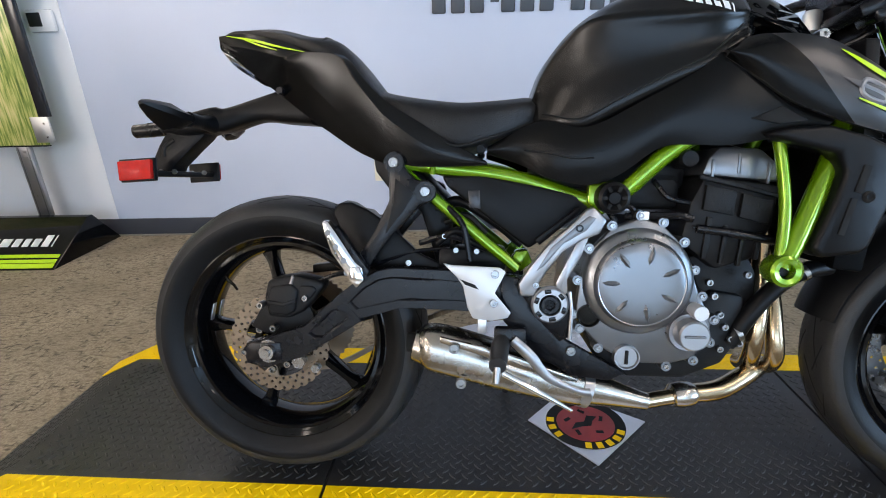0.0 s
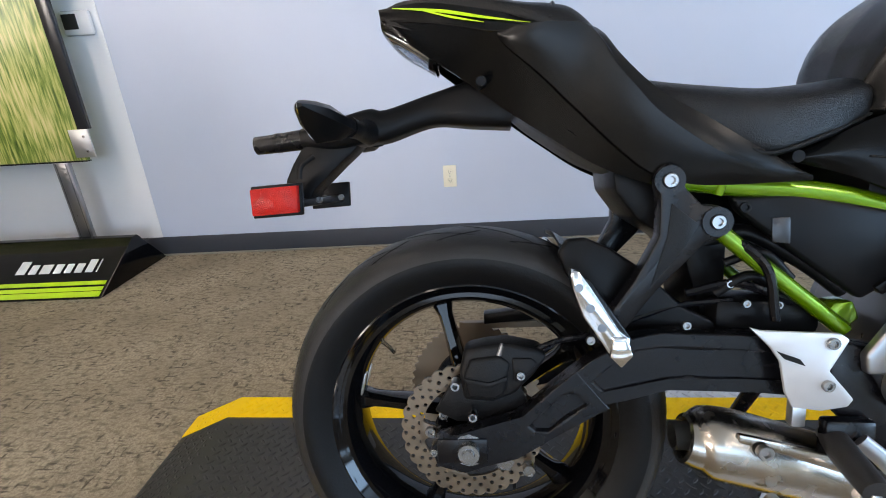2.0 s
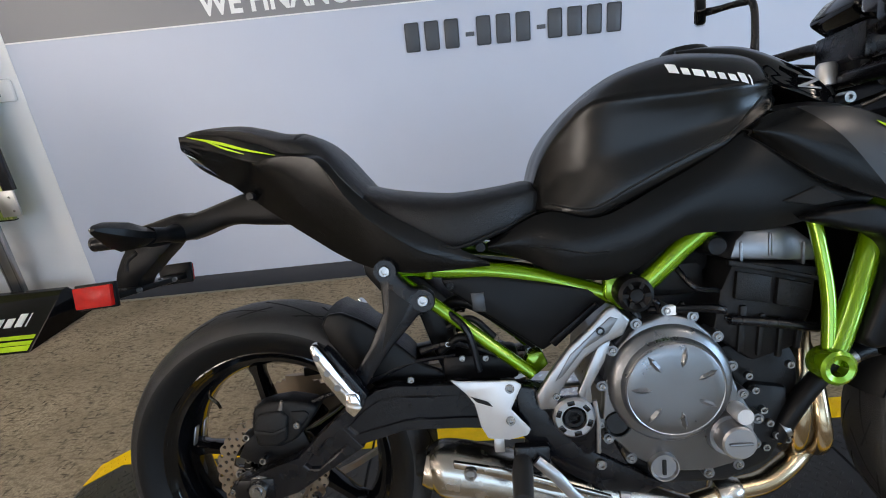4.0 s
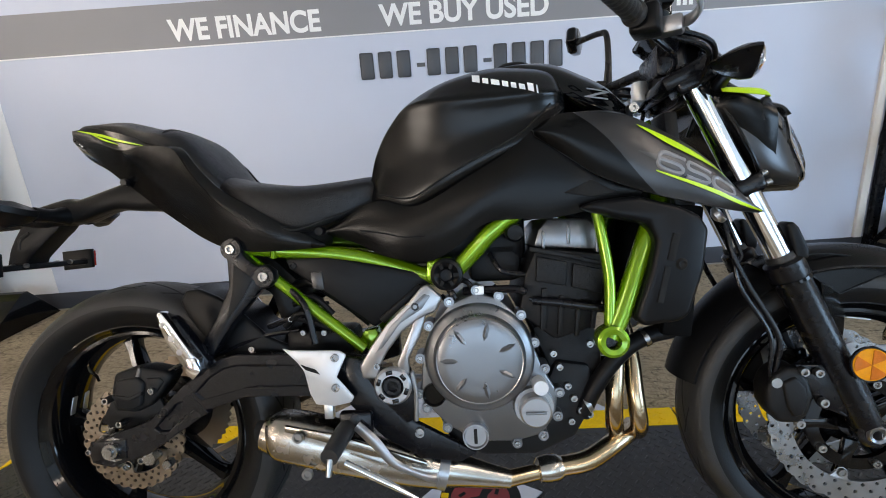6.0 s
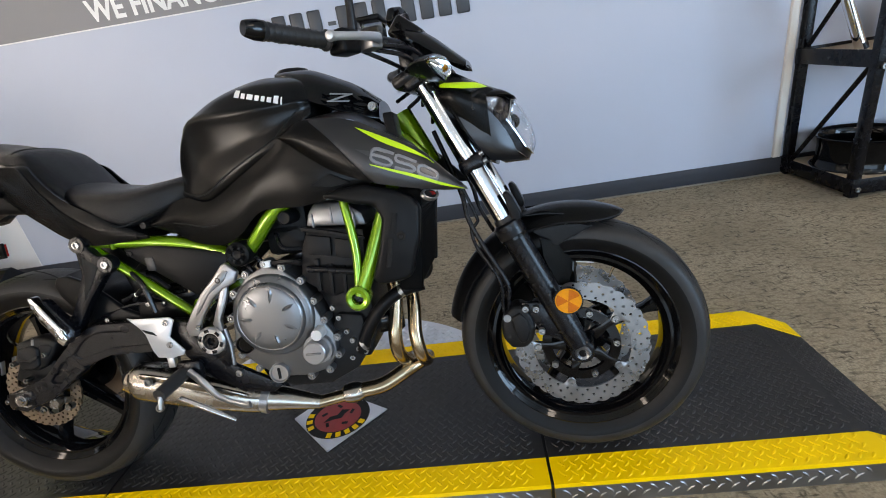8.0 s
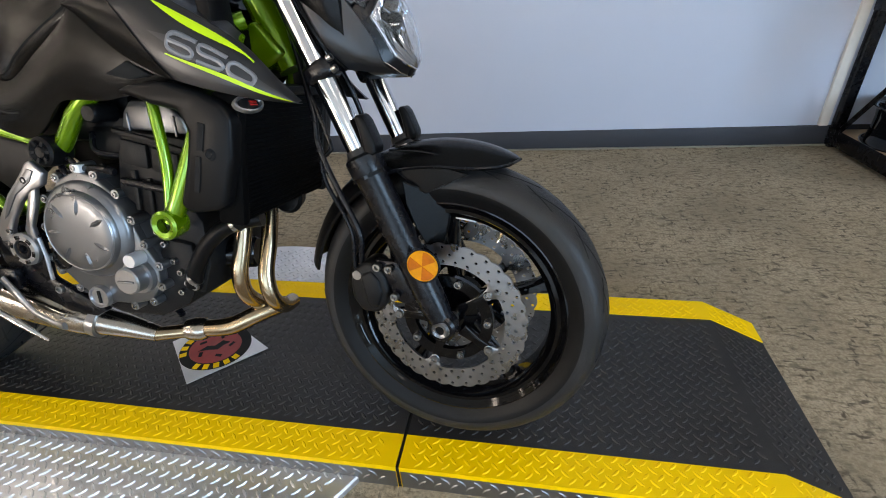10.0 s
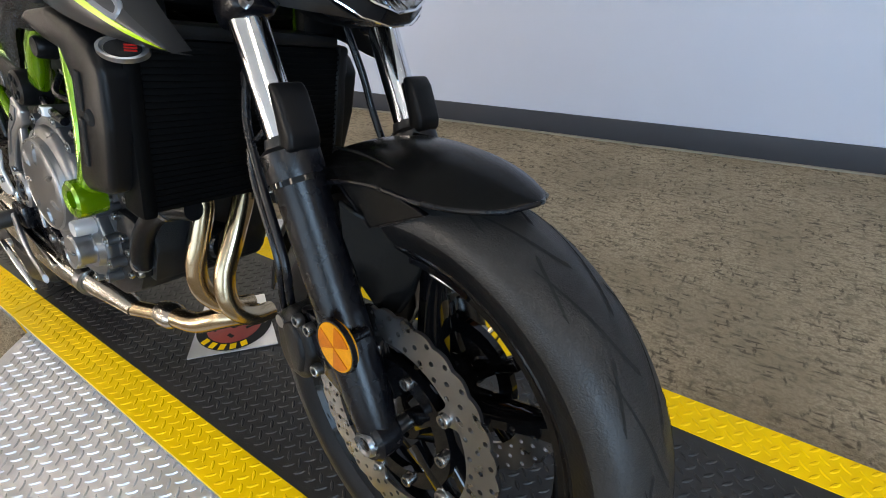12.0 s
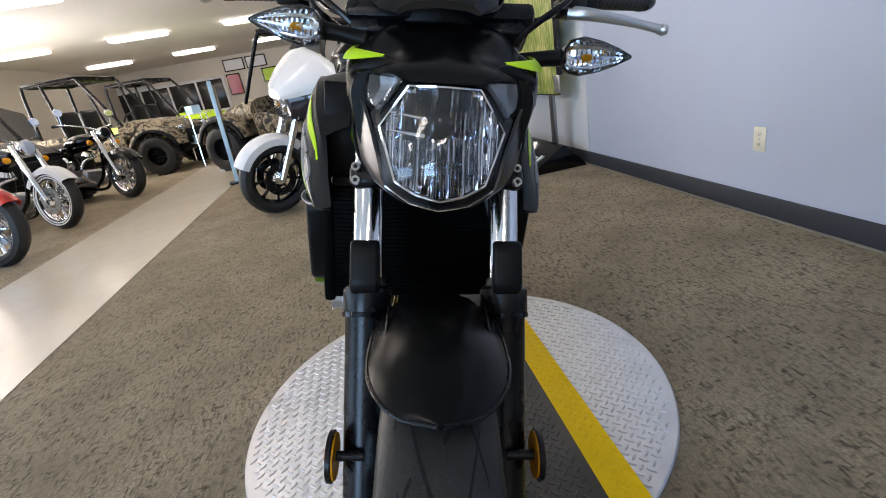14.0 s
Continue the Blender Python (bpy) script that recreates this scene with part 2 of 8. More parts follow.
def box(x0, x1, y0, y1, z0, z1, bevel=0.0, seg=2, bm=None):
    own = bmesh.new()
    bmesh.ops.create_cube(own, size=1)
    for v in own.verts:
        v.co = ((x0 + x1) / 2 + v.co.x * (x1 - x0), (y0 + y1) / 2 + v.co.y * (y1 - y0), (z0 + z1) / 2 + v.co.z * (z1 - z0))
    if bevel:
        bmesh.ops.bevel(own, geom=list(own.edges), offset=bevel, segments=seg, profile=0.5, affect="EDGES")
    return join(bm, own)


def join(bm, own):
    if bm is None:
        return own
    me = bpy.data.meshes.new("tmp")
    own.to_mesh(me)
    own.free()
    bm.from_mesh(me)
    bpy.data.meshes.remove(me)
    return bm


def spline(pts, n):
    """n points along a Catmull-Rom curve through pts."""
    p = [Vector(q) for q in pts]
    if len(p) == 2:
        return [p[0].lerp(p[1], k / (n - 1)) for k in range(n)]
    p = [2 * p[0] - p[1], *p, 2 * p[-1] - p[-2]]
    lens = [(p[i + 1] - p[i]).length for i in range(1, len(p) - 2)]
    total, out = sum(lens), []
    for k in range(n):
        s, i = total * k / (n - 1), 0
        while i < len(lens) - 1 and s > lens[i]:
            s -= lens[i]
            i += 1
        t = min(1.0, s / lens[i]) if lens[i] else 0.0
        a, b, c, d = p[i:i + 4]
        out.append(0.5 * (2 * b + (c - a) * t + (2 * a - 5 * b + 4 * c - d) * t * t + (3 * b - a - 3 * c + d) * t ** 3))
    return out


def skin(rings, closed=True, caps=True, bm=None):
    """Bridges rings of equal count."""
    bm = bm or bmesh.new()
    vs = [[bm.verts.new(p) for p in r] for r in rings]
    n = len(rings[0])
    for a, b in zip(vs, vs[1:]):
        for k in range(n if closed else n - 1):
            j = (k + 1) % n
            bm.faces.new((a[k], a[j], b[j], b[k]))
    if caps and closed:
        bm.faces.new(vs[0][::-1])
        bm.faces.new(vs[-1])
    return bm


def tube(pts, r, n=12, steps=0, bm=None, flat=1.0, caps=True):
    """A round tube along pts; r is one radius or one a point."""
    p = [Vector(q) for q in pts]
    rs = list(r) if isinstance(r, (list, tuple)) else [r] * len(p)
    if steps:
        q = spline([(*a, ) for a in p], steps)
        rr = spline([(b, 0, 0) for b in rs], steps) if len(set(rs)) > 1 else [Vector((rs[0], 0, 0))] * steps
        if len(set(rs)) > 1:
            rr = [Vector((np.interp(k / (steps - 1), np.linspace(0, 1, len(rs)), rs), 0, 0)) for k in range(steps)]
        p, rs = q, [v.x for v in rr]
    rings, ref = [], None
    for k, c in enumerate(p):
        d = (p[min(k + 1, len(p) - 1)] - p[max(k - 1, 0)]).normalized()
        if ref is None:
            ref = Vector((0, 0, 1)) if abs(d.z) < 0.9 else Vector((1, 0, 0))
        u = (ref - d * ref.dot(d)).normalized()
        ref = u
        w = d.cross(u)
        rings.append([c + rs[k] * (math.cos(2 * math.pi * j / n) * u + flat * math.sin(2 * math.pi * j / n) * w) for j in range(n)])
    return skin(rings, caps=caps, bm=bm)


def lathe(prof, centre=(0, 0, 0), n=40, closed=False, bm=None, start=0.0):
    """Turns (radius, y) pairs round the y axis through centre."""
    bm = bm or bmesh.new()
    c = Vector(centre)
    cols = []
    for k in range(n):
        a = start + 2 * math.pi * k / n
        cols.append([bm.verts.new(c + Vector((r * math.cos(a), y, r * math.sin(a)))) for r, y in prof])
    m = len(prof)
    for k in range(n):
        a, b = cols[k], cols[(k + 1) % n]
        for i in range(m if closed else m - 1):
            j = (i + 1) % m
            bm.faces.new((a[i], a[j], b[j], b[i]))
    if not closed:
        for i in (0, m - 1):
            if prof[i][0] > 1e-5:
                bm.faces.new([col[i] for col in cols])
    bmesh.ops.remove_doubles(bm, verts=bm.verts, dist=1e-6)
    return bm


def prof(pts, y0, y1, bevel=0.003, seg=2, bm=None):
    """A plate with the outline pts (x, z) between two y."""
    own = bmesh.new()
    a = [own.verts.new((x, y0, z)) for x, z in pts]
    b = [own.verts.new((x, y1, z)) for x, z in pts]
    own.faces.new(a)
    own.faces.new(b[::-1])
    n = len(pts)
    for k in range(n):
        own.faces.new((a[k], b[k], b[(k + 1) % n], a[(k + 1) % n]))
    bmesh.ops.recalc_face_normals(own, faces=own.faces)
    if bevel:
        bmesh.ops.bevel(own, geom=list(own.edges), offset=bevel, segments=seg, profile=0.5, affect="EDGES", clamp_overlap=True)
    return join(bm, own)


class Sheet:
    """A curved panel between an upper and a lower rail of (x, half width, z); side -1 is the bike's right."""

    def __init__(self, top, bot, bulge=0.01, side=-1):
        self.top, self.bot, self.bulge, self.side = spline(top, 60), spline(bot, 60), bulge, side

    def at(self, u, v, off=0.0):
        i = min(58, max(0, int(u * 59)))
        f = u * 59 - i
        a, b = self.top[i].lerp(self.top[i + 1], f), self.bot[i].lerp(self.bot[i + 1], f)
        p = a.lerp(b, v)
        return Vector((p.x, self.side * (p.y + self.bulge * 4 * v * (1 - v) + off), p.z))

    def panel(self, nu=24, nv=8, thick=0.006):
        out = [[self.at(i / nu, j / nv) for j in range(nv + 1)] for i in range(nu + 1)]
        bm = bmesh.new()
        f = [[bm.verts.new(p) for p in r] for r in out]
        g = [[bm.verts.new(p + Vector((0, -self.side * thick, 0))) for p in r] for r in out]
        for i in range(nu):
            for j in range(nv):
                bm.faces.new((f[i][j], f[i + 1][j], f[i + 1][j + 1], f[i][j + 1]))
                bm.faces.new((g[i][j], g[i][j + 1], g[i + 1][j + 1], g[i + 1][j]))
            bm.faces.new((f[i][0], g[i][0], g[i + 1][0], f[i + 1][0]))
            bm.faces.new((f[i][nv], f[i + 1][nv], g[i + 1][nv], g[i][nv]))
        for j in range(nv):
            bm.faces.new((f[0][j], f[0][j + 1], g[0][j + 1], g[0][j]))
            bm.faces.new((f[nu][j], g[nu][j], g[nu][j + 1], f[nu][j + 1]))
        return bm

    def stripe(self, u0, u1, va, vb, off=0.0016, n=20):
        """A thin decal on the panel from v=va(s) to vb(s), s in 0..1."""
        bm = bmesh.new()
        for o, flip in ((off, False), (off - 0.001, True)):
            rows = [[bm.verts.new(self.at(u0 + (u1 - u0) * k / n, va(k / n) + (vb(k / n) - va(k / n)) * j / 8, o)) for j in range(9)] for k in range(n + 1)]
            for a, b in zip(rows, rows[1:]):
                for j in range(8):
                    q = (a[j], b[j], b[j + 1], a[j + 1])
                    bm.faces.new(q[::-1] if flip else q)
        return bm


def body(stations, rows, n=40, power=2.2, caps=True):
    """A lofted body along x: stations of (x, y centre, z centre, half width, half height)."""
    rings = []
    pts = [spline([(s[0], s[i], 0) for s in stations], rows) for i in (1, 2, 3, 4)]
    for k in range(rows):
        x, yc, zc, w, h = pts[0][k].x, pts[0][k].y, pts[1][k].y, pts[2][k].y, pts[3][k].y
        ring = []
        for j in range(n):
            a = 2 * math.pi * j / n
            c, s = math.cos(a), math.sin(a)
            ring.append((x, yc + w * math.copysign(abs(c) ** (2 / power), c), zc + h * math.copysign(abs(s) ** (2 / power), s)))
        rings.append(ring)
    return skin(rings, caps=caps)


def ribs(sections, rows):
    """A body from half sections along x: each (x, [(y, z), ...]) from the top middle down; mirrored to both sides."""
    m = len(sections[0][1])
    rows = int(rows * 1.7)
    lines = [spline([(x, *s[i]) for x, s in sections], rows) for i in range(m)]
    rings = []
    for k in range(rows):
        half = spline([lines[i][k] for i in range(m)], 7 * m)
        rings.append(half + [Vector((p.x, -p.y, p.z)) for p in half[::-1] if abs(p.y) > 1e-4])
    n = min(len(r) for r in rings)
    return skin([r[:n] for r in rings])


def bolt_head(x, y, z, r=0.007, h=0.005, side=-1, bm=None):
    """A socket-head bolt whose axis is y."""
    s = side
    return lathe([(0.0, y + s * h * 0.4), (r * 0.5, y + s * h * 0.4), (r * 0.55, y + s * h), (r * 0.9, y + s * h), (r, y + s * h * 0.8), (r, y)], (x, 0, z), n=12, bm=bm)


def lettering(name, text, size, m, material, parent=None, squeeze=1.0, bold=0.0, align="LEFT", depth=0.001, label=""):
    cu = bpy.data.curves.new(name, "FONT")
    cu.body, cu.size, cu.align_x, cu.extrude, cu.offset = text, size, align, depth, bold
    cu.materials.append(material)
    ob = new(name, cu)
    if parent:
        ob.parent = parent
        ob.matrix_local = m @ Matrix.Diagonal((squeeze, 1, 1, 1))
    else:
        ob.matrix_world = m @ Matrix.Diagonal((squeeze, 1, 1, 1))
    if label:
        ob["label"] = label
    return ob


# ---- the showroom ----
WALL, CEIL = 2.945, 2.8


def structure(name, bm, material, label):
    return tagged(finish(name, bm, material, None, label), "", name.split("_")[0], "", "structure")


structure("floor", box(-19.2, 7.2, -7.2, 3.1, -0.2, 0.0), M["carpet"], "tan and black flecked short-pile carpet")
structure("aisle_floor", box(-14.0, 6.9, -1.64, -0.56, 0.0005, 0.004), M["tile"], "polished cream tile aisle between the carpets")
structure("ceiling", box(-19.2, 7.2, -7.2, 3.1, CEIL, CEIL + 0.1), M["ceiling"], "white textured suspended ceiling")
structure("wall_north", box(-19.2, 7.2, WALL, WALL + 0.15, 0, CEIL), M["wall"], "pale blue-grey painted showroom wall")
structure("wall_west", box(-19.2, -19.05, -7.0, WALL, 0, CEIL), M["wall_far"], "cream painted far wall")


def wall_with_opening(name, m, length, a, b, z0, z1, label):
    bm = box(0, a, 0, 0.15, 0, CEIL)
    box(b, length, 0, 0.15, 0, CEIL, bm=bm)
    box(a, b, 0, 0.15, 0, z0, bm=bm)
    box(a, b, 0, 0.15, z1, CEIL, bm=bm)
    move(bm, m)
    return structure(name, bm, M["wall_far"], label)


# the opening in this stretch is made up to hold the fill lamp
wall_with_opening("wall_south_west", pose(-19.05, -7.15, 0), 14.0, 10.0, 13.8, 0.3, 2.6, "cream wall with a wide opening for a lamp, out of view")
wall_with_opening("wall_south", pose(-5.05, -7.15, 0), 12.1, 2.4, 9.7, 0.3, 2.6, "cream wall with a wide opening for a lamp, out of view")
wall_with_opening("wall_east", pose(7.15, -7.0, 0, 0, 0, 90), 9.945, 2.1, 5.7, 0.3, 2.6, "cream wall with a wide opening for a lamp, out of view")
structure("wall_panel", box(-4.4, -1.713, WALL - 0.004, WALL + 0.01, 0.105, CEIL), M["wall_white"], "white painted stretch of the wall")
structure("baseboard", box(-19.0, 6.9, WALL - 0.012, WALL + 0.002, 0, 0.105, 0.003), M["base"], "dark grey rubber cove baseboard")
structure("trim_strip", box(3.128, 3.172, WALL - 0.02, WALL + 0.002, 0.106, CEIL, 0.003), M["trim"], "cream wooden trim strip on the wall")
structure("carpet_edge", box(-4.4, 6.9, WALL - 0.028, WALL - 0.012, 0.0, 0.007, 0.002), M["edging"], "narrow pale edging strip under the baseboard")
band = structure("wall_band", box(-1.711, 3.127, WALL - 0.003, WALL + 0.003, 1.432, 1.642), M["band"], "wide grey vinyl band along the wall")
structure("vinyl_edge", box(-1.711, 3.127, WALL - 0.004, WALL + 0.002, 1.425, 1.431), M["letter_white"], "thin pale line under the grey band")

# lettering on the band, and plain bars for the number under it


def wall_text(text, x0, x1, z, cap):
    ob = lettering("wall_lettering", text, cap / 0.729, Matrix.Identity(4), M["letter_white"], None, 1.0, 0.0043, depth=0.0006)
    bpy.context.view_layer.update()
    w = ob.dimensions.x
    ob.matrix_world = pose(x0, WALL - 0.004, z, 90, 0, 0) @ Matrix.Diagonal(((x1 - x0) / w, 1, 1, 1))
    return tagged(ob, "white condensed capital lettering on the grey band", "lettering", "wall lettering", "structure")


wall_text("WE FINANCE", -0.712, 0.092, 1.463, 0.106)
wall_text("WE BUY USED", 0.405, 1.302, 1.463, 0.106)
wall_text("WE SHIP", 1.605, 2.11, 1.463, 0.106)
number = thing("number_bars", pose(0, WALL - 0.003, 1.267), "row of charcoal vinyl bars on the wall", "lettering", "", "structure")
xs = 0.272
for ch in "ddd-ddd-dddd":
    if ch == "d":
        part("bar", box(xs, xs + 0.072, -0.002, 0.003, -0.068, 0.068, 0.008), M["letter_dark"], number)
        xs += 0.1
    else:
        part("dash", box(xs + 0.006, xs + 0.05, -0.002, 0.003, -0.02, 0.0), M["letter_dark"], number)
        xs += 0.062

# outlet and thermostat
outlet = thing("wall_outlet", pose(-0.058, WALL, 0.373), "cream duplex electrical outlet on the wall", "outlet")
part("cover_plate", box(-0.035, 0.035, -0.006, 0, -0.058, 0.058, 0.004), M["cream"], outlet)
for dz in (0.024, -0.024):
    s = part("socket", lathe([(0, -0.008), (0.014, -0.008), (0.0155, -0.006), (0.0155, 0)], (0, 0, dz), 20), M["cream"], outlet)
    part("slot", box(-0.0065, -0.0045, -0.0086, -0.006, dz - 0.003, dz + 0.006), M["screen"], s)
    part("slot", box(0.0045, 0.0065, -0.0086, -0.006, dz - 0.003, dz + 0.006), M["screen"], s)
    part("slot", lathe([(0, -0.0086), (0.0022, -0.0086), (0.0022, -0.006)], (0, 0, dz - 0.007), 10), M["screen"], s)
part("screw", bolt_head(0, -0.006, 0, 0.003, 0.0015), M["bolt"], outlet)
thermo = thing("thermostat", pose(-1.815, WALL - 0.004, 1.216), "white thermostat with a dark square screen", "thermostat")
part("case", box(-0.075, 0.075, -0.03, 0, -0.055, 0.055, 0.012), M["white_paint"], thermo)
part("screen", box(-0.06, 0.012, -0.034, -0.028, -0.028, 0.040, 0.003), M["screen"], thermo)

# ceiling lights in rows
fluo = glow("fluorescent_diffuser", (1.0, 0.88, 0.80), 14.5)
first = thing("ceiling_light", pose(0, 0, CEIL), "white fluorescent ceiling light with a lit diffuser", "light", "ceiling lights")
part("frame", box(-0.13, 0.13, -0.62, 0.62, -0.012, 0, 0.004), M["white_paint"], first)
part("diffuser", box(-0.14, 0.14, -0.61, 0.61, -0.085, -0.011, 0.03, 3), fluo, first)
spots = [(x, y) for x in (-15.4, -10.9, -6.4, -1.9, 2.6) for y in (-5.5, -3.0, -0.5, 2.0) if not (x < -7 and y > 0) and not (x > 2 and y > 0)]
first.matrix_world = pose(*spots[0], CEIL)
# one unseen fixture off the rows, added to brighten the floor near the shelf
spots.append((4.6, 0.9))
for x, y in spots[1:]:
    copy_thing(first, pose(x, y, CEIL))


# ---- the motorcycle platform on its turntable ----
P_ANG = -2.5
PLAT = pose(0.70, 1.181, 0, 0, 0, P_ANG)
TOP, HW, L1, L2, YW = 0.072, 0.311, 1.36, 1.51, 0.08


def lug(bm, c, n, a, ang, length=0.0195, width=0.0058, h=0.0016):
    """One raised lens-shaped tread lug at c, with the normal n and the in-plane direction a."""
    b = n.cross(a)
    d = (math.cos(ang) * a + math.sin(ang) * b)
    e = n.cross(d)
    ring = [(0.5, 0), (0.22, 0.5), (-0.22, 0.5), (-0.5, 0), (-0.22, -0.5), (0.22, -0.5)]
    lo = [bm.verts.new(c + d * (length * x) + e * (width * y)) for x, y in ring]
    hi = [bm.verts.new(c + n * h + d * (length * x * 0.8) + e * (width * y * 0.45)) for x, y in ring]
    for k in range(6):
        j = (k + 1) % 6
        bm.faces.new((lo[k], lo[j], hi[j], hi[k]))
    bm.faces.new(hi)


def lugs(origin, a, b, na, nb, step, keep=lambda p: True, size=1.0, rise=0.0016):
    bm = bmesh.new()
    o, a, b = Vector(origin), Vector(a).normalized(), Vector(b).normalized()
    n = a.cross(b).normalized()
    u, v = (a + b) / math.sqrt(2), (a - b) / math.sqrt(2)
    la, lb, edge = na * step, nb * step, 0.0075 * size
    for i in range(-1, int((la + lb) / step / 1.4) + 2):
        for j in range(-int(lb / step) - 1, int(la / step) + 2):
            q = (u * (i + 0.5) + v * (j + 0.5)) * step
            if edge < q.dot(a) < la - edge and edge < q.dot(b) < lb - edge and keep(o + q):
                lug(bm, o + q, n, a, radians(45 if (i + j) % 2 else -45), 0.0225 * size, 0.0064 * size, rise * size)
    return bm


def stuff(ob):
    ob["kind"] = "stuff"
    return ob


STEP = 0.0200
platform = thing("motorcycle_platform", PLAT, "low black tread-plate platform with yellow edges and ramped ends", "platform")
joints = (-L2, -0.61, 0.60, L2)
for k in range(3):
    a, b = joints[k] + (0.004 if k else 0), joints[k + 1] - (0.004 if k < 2 else 0)
    rear, front = k == 0, k == 2
    # deck outline in x and z, ramped at the outer ends
    out = [(a, 0.0)] + ([(-L1, TOP)] if rear else [(a, TOP)]) + ([(L1, TOP)] if front else [(b, TOP)]) + [(b, 0.0)]
    part("deck", prof(out, -HW + YW, HW - YW, 0.0), M["mat_black"], platform)
    for s in (-1, 1):
        y0, y1 = sorted((s * HW, s * (HW - YW)))
        strip = [(a, 0.002)] + ([(-L1, TOP)] if rear else [(a, TOP)]) + ([(L1, TOP)] if front else [(b, TOP)]) + [(b, 0.002)]
        up = [(x, z + 0.0015) for x, z in strip]
        lo = [(x, max(0.0, z - 0.012)) for x, z in strip]
        body_pts = up + lo[::-1]
        yb = part("edge_strip", prof(body_pts, y0, y1, 0.0), M["yellow"], platform, "yellow painted tread-plate edge")
        flank = [(a + 0.001, 0.0)] + ([(-L1 + 0.005, TOP - 0.012)] if rear else [(a + 0.001, TOP - 0.012)]) + ([(L1 - 0.005, TOP - 0.012)] if front else [(b - 0.001, TOP - 0.012)]) + [(b - 0.001, 0.0)]
        part("side_plate", prof(flank, *sorted((s * (HW - 0.003), s * (HW - YW + 0.002))), 0.0), M["plate_side"], platform, "bare metal tread-plate side")
        x0, x1 = max(a, -L1) + 0.012, min(b, L1) - 0.012
        stuff(part("tread", lugs((x0, y0, TOP + 0.0015), (1, 0, 0), (0, 1, 0), int((x1 - x0) / STEP), 4, STEP), M["yellow"], yb))
        if front or rear:
            e = 1 if front else -1
            d = Vector((e * (L2 - L1), 0, -TOP + 0.002)).normalized()
            bb = Vector((0, e, 0)) if e > 0 else Vector((0, -1, 0))
            o = Vector((e * L1, y0 if e > 0 else y1, TOP + 0.0015))
            stuff(part("tread", lugs(o, d, bb, 7, 4, STEP), M["yellow"], yb))
        sp = lugs((x0 if s < 0 else x1, s * (HW - 0.003), 0.006), (-s, 0, 0), (0, 0, 1), int((x1 - x0) / 0.024), 2, 0.024, size=1.15)
        stuff(part("side_tread", sp, M["plate_side"], platform))
    x0, x1 = max(a, -L1) + 0.008, min(b, L1) - 0.008
    stuff(part("deck_tread", lugs((x0, -HW + YW + 0.010, TOP), (1, 0, 0), (0, 1, 0), int((x1 - x0) / STEP), 22, STEP), M["mat_black"], platform))
for e in (-1, 1):
    d = Vector((e * (L2 - L1), 0, -TOP)).normalized()
    o = Vector((e * L1, (-HW + YW + 0.010) * e, TOP + 0.0005))
    stuff(part("ramp_tread", lugs(o, d, Vector((0, e, 0)), 8, 22, STEP), M["mat_black"], platform))
# rubber bridges over the joints
for x in (-0.61, 0.60):
    part("joint_strip", box(x - 0.004, x + 0.004, -HW + 0.004, HW - 0.004, 0.0, TOP - 0.004), M["groove"], platform)

DISC_R, DISC_Z = 0.626, 0.018
table = thing("turntable", pose(0.66, 1.180, 0, 0, 0, P_ANG), "round bare metal tread-plate turntable under the platform", "turntable")
t_prof = [(0.0, 0.0), (DISC_R, 0.0), (DISC_R, DISC_Z - 0.004), (DISC_R - 0.004, DISC_Z), (0.0, DISC_Z)]
part("plate", move(lathe(t_prof, n=96), pose(0, 0, 0, 90, 0, 0)), M["plate"], table)
near = lambda p: p.xy.length < DISC_R - 0.025 and abs(p.y) > HW - 0.02
n_t = int(2 * DISC_R / 0.0225)
stuff(part("tread", lugs((-DISC_R, -DISC_R, DISC_Z), (1, 0, 0), (0, 1, 0), n_t, n_t, 0.0225, near, 1.12, 0.0027), M["plate"], table))

# printed plate lying on the deck
sticker = thing("printed_plate", pose(0.703, 1.155, TOP + 0.003, 0, 0, 0), "square metal plate with red and yellow print on the deck", "sign")
dec = [(-0.145, 0.02), (-0.035, 0.13), (0.15, 0.012), (-0.008, -0.128)]
bm = bmesh.new()
lo, hi = [bm.verts.new((x, y, 0)) for x, y in dec], [bm.verts.new((x, y, 0.003)) for x, y in dec]
bm.faces.new(lo)
bm.faces.new(hi[::-1])
for k in range(4):
    bm.faces.new((lo[k], lo[(k + 1) % 4], hi[(k + 1) % 4], hi[k]))
part("sheet", bm, M["plate"], sticker)
part("print_disc", move(lathe([(0, 0), (0.088, 0), (0.088, 0.001), (0, 0.001)], n=40), pose(-0.003, 0.006, 0.0032, 90, 0, 0) @ Matrix.Diagonal((1.12, 1, 1, 1))), M["groove"], sticker)
part("red_centre", move(lathe([(0, 0), (0.064, 0), (0.064, 0.0008), (0, 0.0008)], n=36), pose(-0.003, 0.006, 0.0044, 90, 0, 0) @ Matrix.Diagonal((1.12, 1, 1, 1))), M["print_red"], sticker)
part("dark_print", move(prof([(-0.045, -0.004), (-0.020, -0.014), (0.0, -0.004), (0.022, -0.016), (0.040, 0.002), (0.020, 0.006), (0.004, 0.016), (-0.018, 0.004)], -0.0003, 0.0003, 0.0), pose(-0.003, 0.006, 0.0056, 90, 0, 35)), M["groove"], sticker)
for k in range(5):
    a = radians(72 * k + 20)
    part("dark_print", move(box(-0.010, 0.008, -0.004, 0.005, 0.0054, 0.0059, 0.0), pose(-0.003 + 0.046 * math.cos(a), 0.006 + 0.042 * math.sin(a), 0, 0, 0, 72 * k + 70)), M["groove"], sticker)
